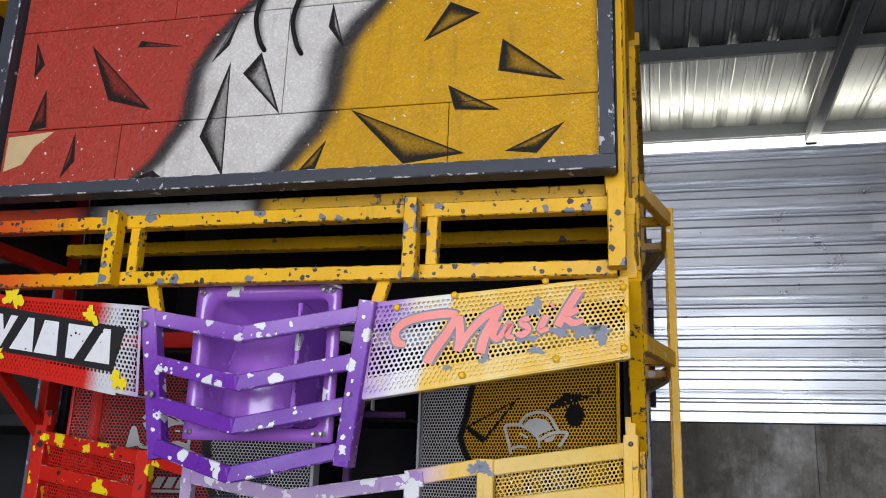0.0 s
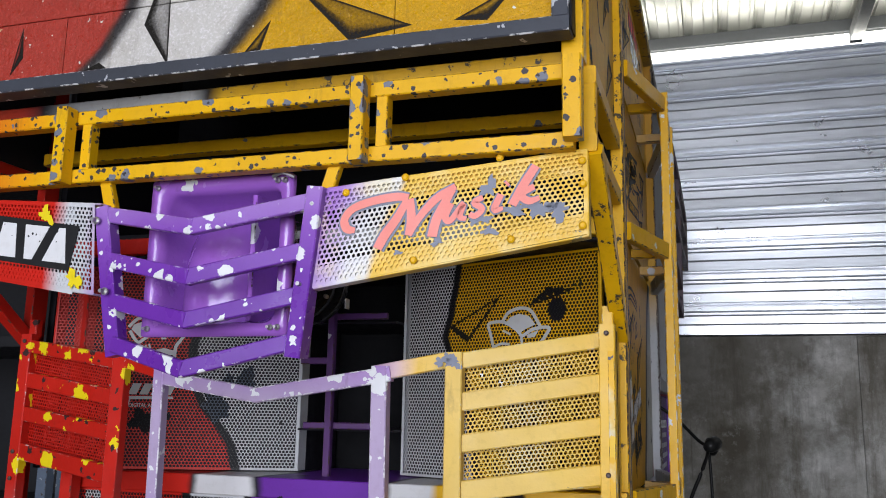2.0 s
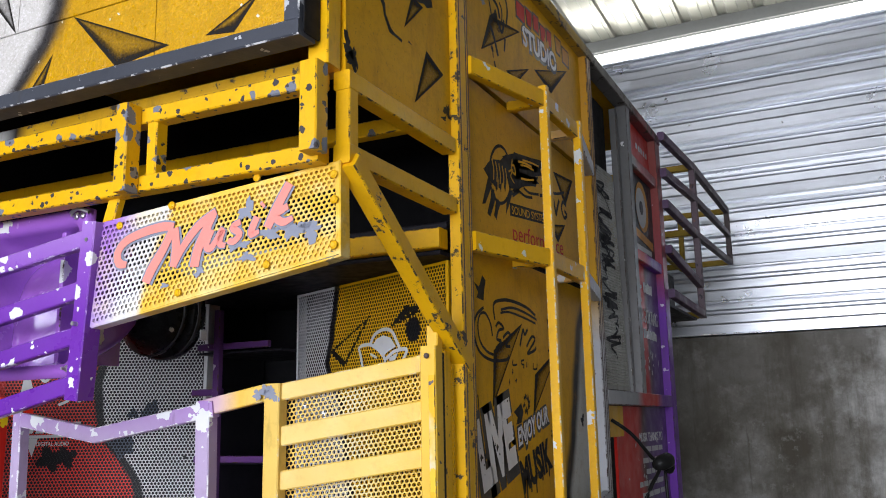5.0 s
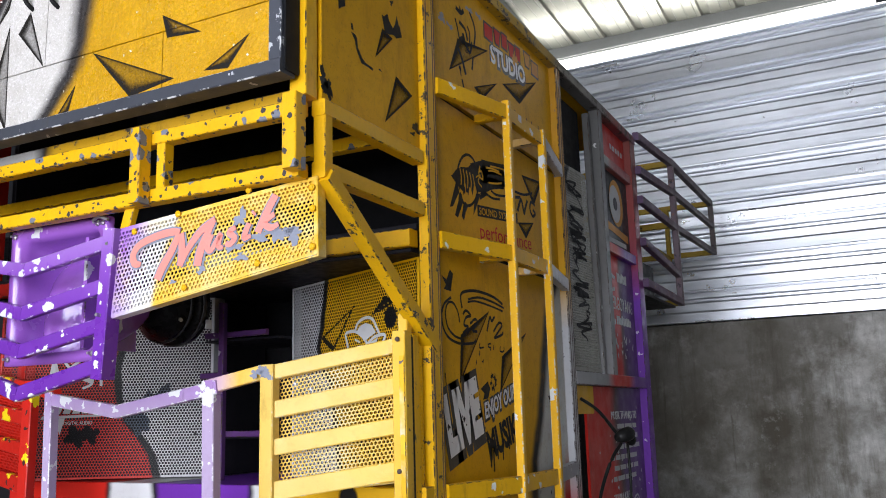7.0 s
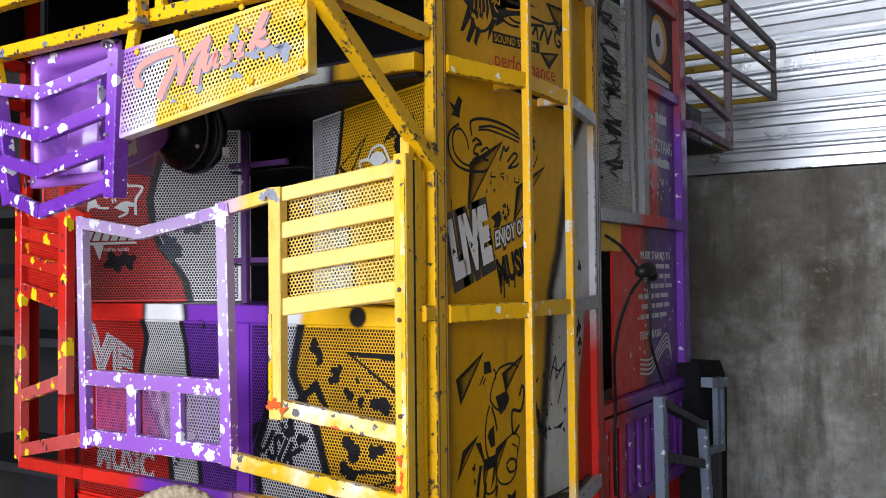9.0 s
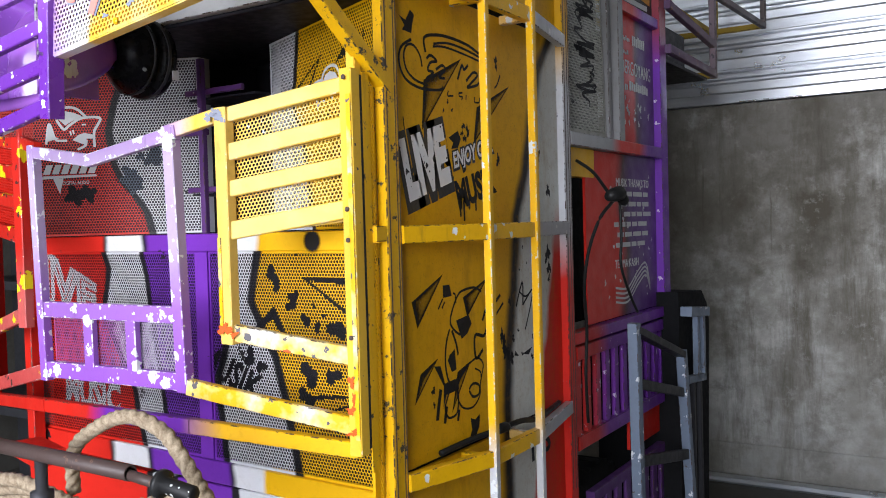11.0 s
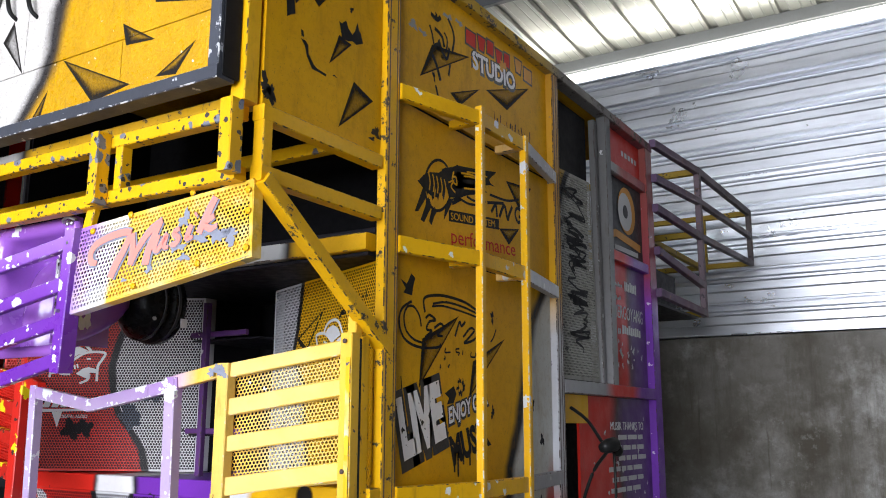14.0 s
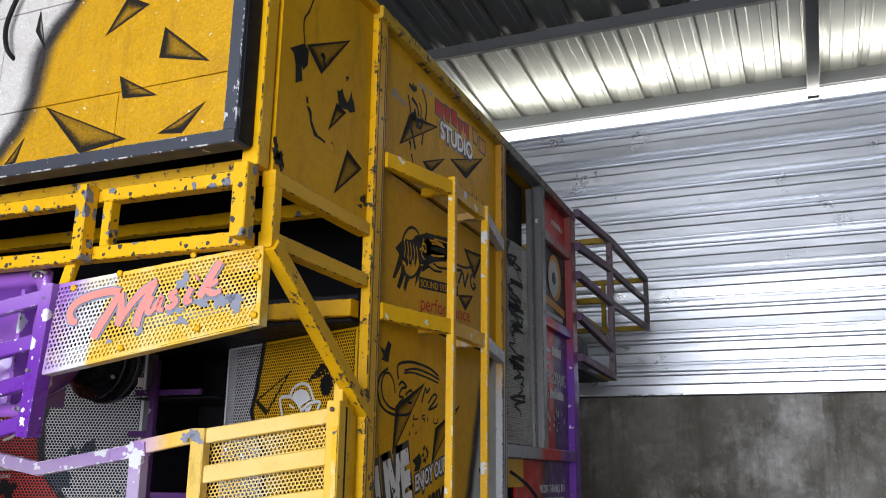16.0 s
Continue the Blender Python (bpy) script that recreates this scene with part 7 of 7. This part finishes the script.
for y in (3.3, 4.78):
    for x in (-0.50, -1.72):
        wheel = put("wheel", *lathe(((0, 0.24), (0.0, 0.36), (0.02, 0.41), (0.05, 0.42), (0.17, 0.42), (0.20, 0.41), (0.22, 0.36), (0.22, 0.24)), (x, y, 0.42), (1, 0, 0), 40), M_RUBBER, truck, "black truck tyre", None, True)
        put("rim", *lathe(((0.0, 0.235), (0.03, 0.225), (0.06, 0.10), (0.10, 0.06)), (x + 0.14, y, 0.42), (1, 0, 0), 24), M_STEEL, wheel, "steel rim")
        for k in range(24):
            a = 2 * math.pi * k / 24
            c = Vector((x + 0.11, y + 0.418 * math.cos(a), 0.42 + 0.418 * math.sin(a)))
            bar("tread_block", c - Vector((0.085, 0, 0)), c + Vector((0.085, 0, 0)), 0.03, 0.014, M_RUBBER, wheel, up=(0, math.cos(a), math.sin(a)), c=0.002)

# rear rack
QX = 0.0
rackp = bar("rear_rack", (QX, 5.10, 3.80), (QX, 6.02, 3.865), 0.035, 0.045, M_RACK, truck, "square-tube rack past the rear corner, purple and rusty")
bar("rail", (QX, 6.02, 3.865), (QX, 7.42, 3.885), 0.035, 0.05, M_RACK, rackp)
for za, zb in ((3.60, 3.66), (3.43, 3.43), (3.19, 3.12), (2.96, 2.945)):
    bar("rail", (QX, 5.10, za), (QX, 5.98, zb), 0.035, 0.045, M_RACK, rackp)
for za, zb in ((3.66, 3.70), (3.43, 3.485)):
    bar("rail", (QX, 5.98, za), (QX, 7.42, zb), 0.035, 0.04, M_RACK, rackp)
for y, z0 in ((5.99, 2.92), (7.40, 3.465)):
    bar("post", (QX, y, z0), (QX, y, 3.885), 0.036, 0.045, M_RACK, rackp, up=(0, 1, 0))
for y in (5.99, 7.40):
    for z in ((2.94, 3.45, 3.86) if y < 7 else (3.485, 3.88)):
        bar("cross_rail", (-1.9, y, z), (QX, y, z), 0.035, 0.04, M_RACK_YELLOW, rackp)
for x in (-0.35, -0.9, -1.9):
    bar("floor_bar", (x, 5.99, 3.46), (x, 7.40, 3.46), 0.035, 0.04, M_RACK_YELLOW, rackp)
    bar("post", (x, 7.40, 3.46), (x, 7.40, 3.87), 0.036, 0.036, M_RACK_YELLOW, rackp)
block("deck", (-1.9, 5.14, 2.905), (-0.03, 5.96, 2.92), M_DARKSTEEL, rackp, "dark deck plate")
block("deck_box", (-0.8, 5.3, 2.92), (-0.12, 5.8, 3.15), M_CAB, rackp, "dark box on the deck")

# ---- loose things beside the truck ----
cable = root("hanging_cable", RX + 0.05, 4.05, 1.30, "black cable with a plug hanging from the side opening", "cable")
vs, fs = hose([(-0.035, 3.96, 2.33), (0.04, 3.955, 2.277), (0.12, 3.898, 2.198), (0.16, 3.864, 2.161), (0.14, 3.771, 2.089), (0.09, 3.774, 1.966), (0.06, 3.792, 1.821), (0.03, 3.877, 1.635), (0.02, 3.881, 1.458), (0.01, 3.917, 1.254)], 0.007)
put("cord", vs, fs, M_CABLE, cable, "", None, True)
put("socket", *lathe(((0, 0.018), (0.03, 0.028), (0.07, 0.028), (0.085, 0.018)), (0.16, 3.803, 2.17), (0.4, 0.8, 0.2), 14), M_CABLE, cable, "black plug block", None, True)
put("socket", *lathe(((0, 0.013), (0.03, 0.023), (0.06, 0.023), (0.075, 0.012)), (0.165, 3.894, 2.197), (0.2, 0.6, -0.7), 14), M_CABLE, cable, "black plug block", None, True)
vs, fs = hose([(0.165, 3.921, 2.144), (0.17, 3.914, 2.005), (0.17, 3.906, 1.895), (0.165, 4.025, 1.761), (0.16, 4.112, 1.694)], 0.006)
put("cord", vs, fs, M_CABLE, cable, "", None, True)

frame_stand = bar("steel_trestle", (0.11, 4.24, 0.0), (0.10, 4.23, 1.63), 0.045, 0.05, M_STEEL, None)
tagged(frame_stand, "dull blue-grey steel trestle with flat rungs beside the truck", "trestle")
bar("leg", (0.13, 5.02, 0.0), (0.10, 4.90, 1.42), 0.045, 0.05, M_STEEL, frame_stand)
for p, q, w, h in (((0.10, 4.24, 1.60), (0.10, 4.90, 1.40), 0.05, 0.035), ((0.10, 4.27, 1.36), (0.10, 4.90, 1.21), 0.03, 0.045), ((0.11, 4.27, 1.02), (0.11, 4.95, 0.89), 0.03, 0.05), ((0.11, 4.27, 0.60), (0.11, 4.98, 0.50), 0.03, 0.05)):
    bar("rung", p, q, w, h, M_DARKSTEEL, frame_stand, "flat dark rung")
arm = bar("steel_seat_frame", (0.09, 5.03, 1.60), (0.09, 5.36, 1.57), 0.06, 0.05, M_STEEL, None)
tagged(arm, "grey steel frame standing behind the trestle", "frame")
for y, z0 in ((5.20, 1.22), (5.31, 1.22)):
    bar("upright", (0.09, y, z0), (0.09, y, 1.56), 0.03, 0.035, M_STEEL, arm, up=(0, 1, 0))
bar("tie", (0.09, 5.02, 1.25), (0.09, 5.33, 1.22), 0.03, 0.04, M_STEEL, arm)
for y in (5.12, 5.24):
    bar("leg", (0.09, y, 0.0), (0.09, y, 1.22), 0.025, 0.03, M_DARKSTEEL, arm, up=(0, 1, 0))
vs, fs = [], []
outline = [(5.0, 0.0), (5.47, 0.0), (5.52, 0.9), (5.56, 1.50), (5.52, 1.60), (5.42, 1.68), (5.0, 1.70)]
tagged(plate("covered_box", [(0.06, a, b) for a, b in outline], (-0.45, 0, 0), M_TARP), "tall box under a black cloth cover", "box")

rope = root("rope_coil", -0.5, 2.1, 1.38, "thick hemp rope looped over the front bumper pipe", "rope")
vs, fs = hose([(-0.80, 2.12, 1.353), (-0.76, 2.10, 1.483), (-0.64, 2.10, 1.563), (-0.50, 2.09, 1.602), (-0.39, 2.10, 1.571), (-0.32, 2.10, 1.510), (-0.27, 2.10, 1.455), (-0.21, 2.09, 1.405), (-0.18, 2.10, 1.333)], 0.021, 18, 40, (3, 0.10, 0.34))
put("loop", vs, fs, M_ROPE, rope, "", None, True)
for k in range(3):
    o = 0.035 * k
    vs, fs = hose([(-1.15, 2.06 + o, 1.353 - o), (-0.95, 2.05 + o, 1.383 - o), (-0.72, 2.07 + o, 1.343 - o), (-0.50, 2.05 + o, 1.373 - o), (-0.28, 2.07 + o, 1.413 - o), (-0.14, 2.08 + o, 1.383 - o), (-0.02, 2.09 + o, 1.283 - o)], 0.021, 18, 50, (3, 0.10, 0.34))
    put("turn", vs, fs, M_ROPE, rope, "", None, True)
pipe = put("bumper_pipe", *lathe(((0, 0.020), (0.72, 0.020), (0.722, 0.016), (0.70, 0.014)), (-1.05, 1.95, 1.518), (1, 0, -0.01), 20), M_RUST, None, "", None, True)
tagged(pipe, "brown steel pipe with a patterned rubber grip at the front", "pipe")
put("inner_pipe", *lathe(((0, 0.013), (0.14, 0.013)), (-0.36, 1.95, 1.508), (1, 0, -0.08), 16), M_RUST, pipe, "", None, True)
put("grip", *lathe(((0, 0.034), (0.012, 0.034), (0.014, 0.020), (0.10, 0.020), (0.105, 0.016)), (-0.225, 1.95, 1.501), (1, 0.1, -0.16), 20), M_GRIP, pipe, "black rubber grip with pale stars", None, True)
put("stud", *lathe(((0, 0.03), (0.03, 0.03), (0.035, 0.016), (0.13, 0.016)), (-0.70, 1.96, 1.383), (0, 0, 1), 16), M_DARKSTEEL, pipe, "dark clamp stud", None, True)
bar("bracket", (-1.40, 2.36, 1.36), (-1.18, 2.30, 1.36), 0.10, 0.05, M_RED_PLAIN, truck, "red bracket")

shelving = bar("steel_rack", (-3.10, 4.0, 0.0), (-3.10, 4.0, 4.6), 0.06, 0.06, M_STEEL, None)
tagged(shelving, "blue-grey steel rack against the dim wall", "rack")
bar("upright", (-3.32, 4.4, 0.0), (-3.32, 4.4, 4.6), 0.06, 0.06, M_STEEL, shelving)
for z in (0.9, 1.75, 2.62, 3.5):
    bar("beam", (-5.6, 4.0, z), (-3.10, 4.0, z), 0.04, 0.06, M_DARKSTEEL, shelving)
    block("shelf", (-5.6, 4.02, z - 0.03), (-3.12, 4.9, z), M_DARKSTEEL, shelving, "dark shelf board")
block("back_sheet", (-5.6, 4.9, 0.0), (-3.0, 4.93, 4.6), M_DARKSTEEL, shelving, "dark back sheet")

hose_line = root("air_hose", 0.03, 3.2, 1.36, "black hose lying along the lower cage rail", "hose")
vs, fs = hose([(RX + 0.012, 2.86, 1.375), (RX + 0.03, 3.0, 1.385), (0.02, 3.14, 1.395), (0.04, 3.26, 1.40), (0.05, 3.38, 1.385), (0.02, 3.55, 1.385), (-0.01, 3.68, 1.38)], 0.010)
put("tube", vs, fs, M_CABLE, hose_line, "", None, True)
put("joint", *lathe(((0, 0.012), (0.01, 0.017), (0.05, 0.017), (0.06, 0.012)), (0.018, 3.13, 1.395), (0.15, 0.98, 0.02), 12), M_CABLE, hose_line, "thick hose joint", None, True)
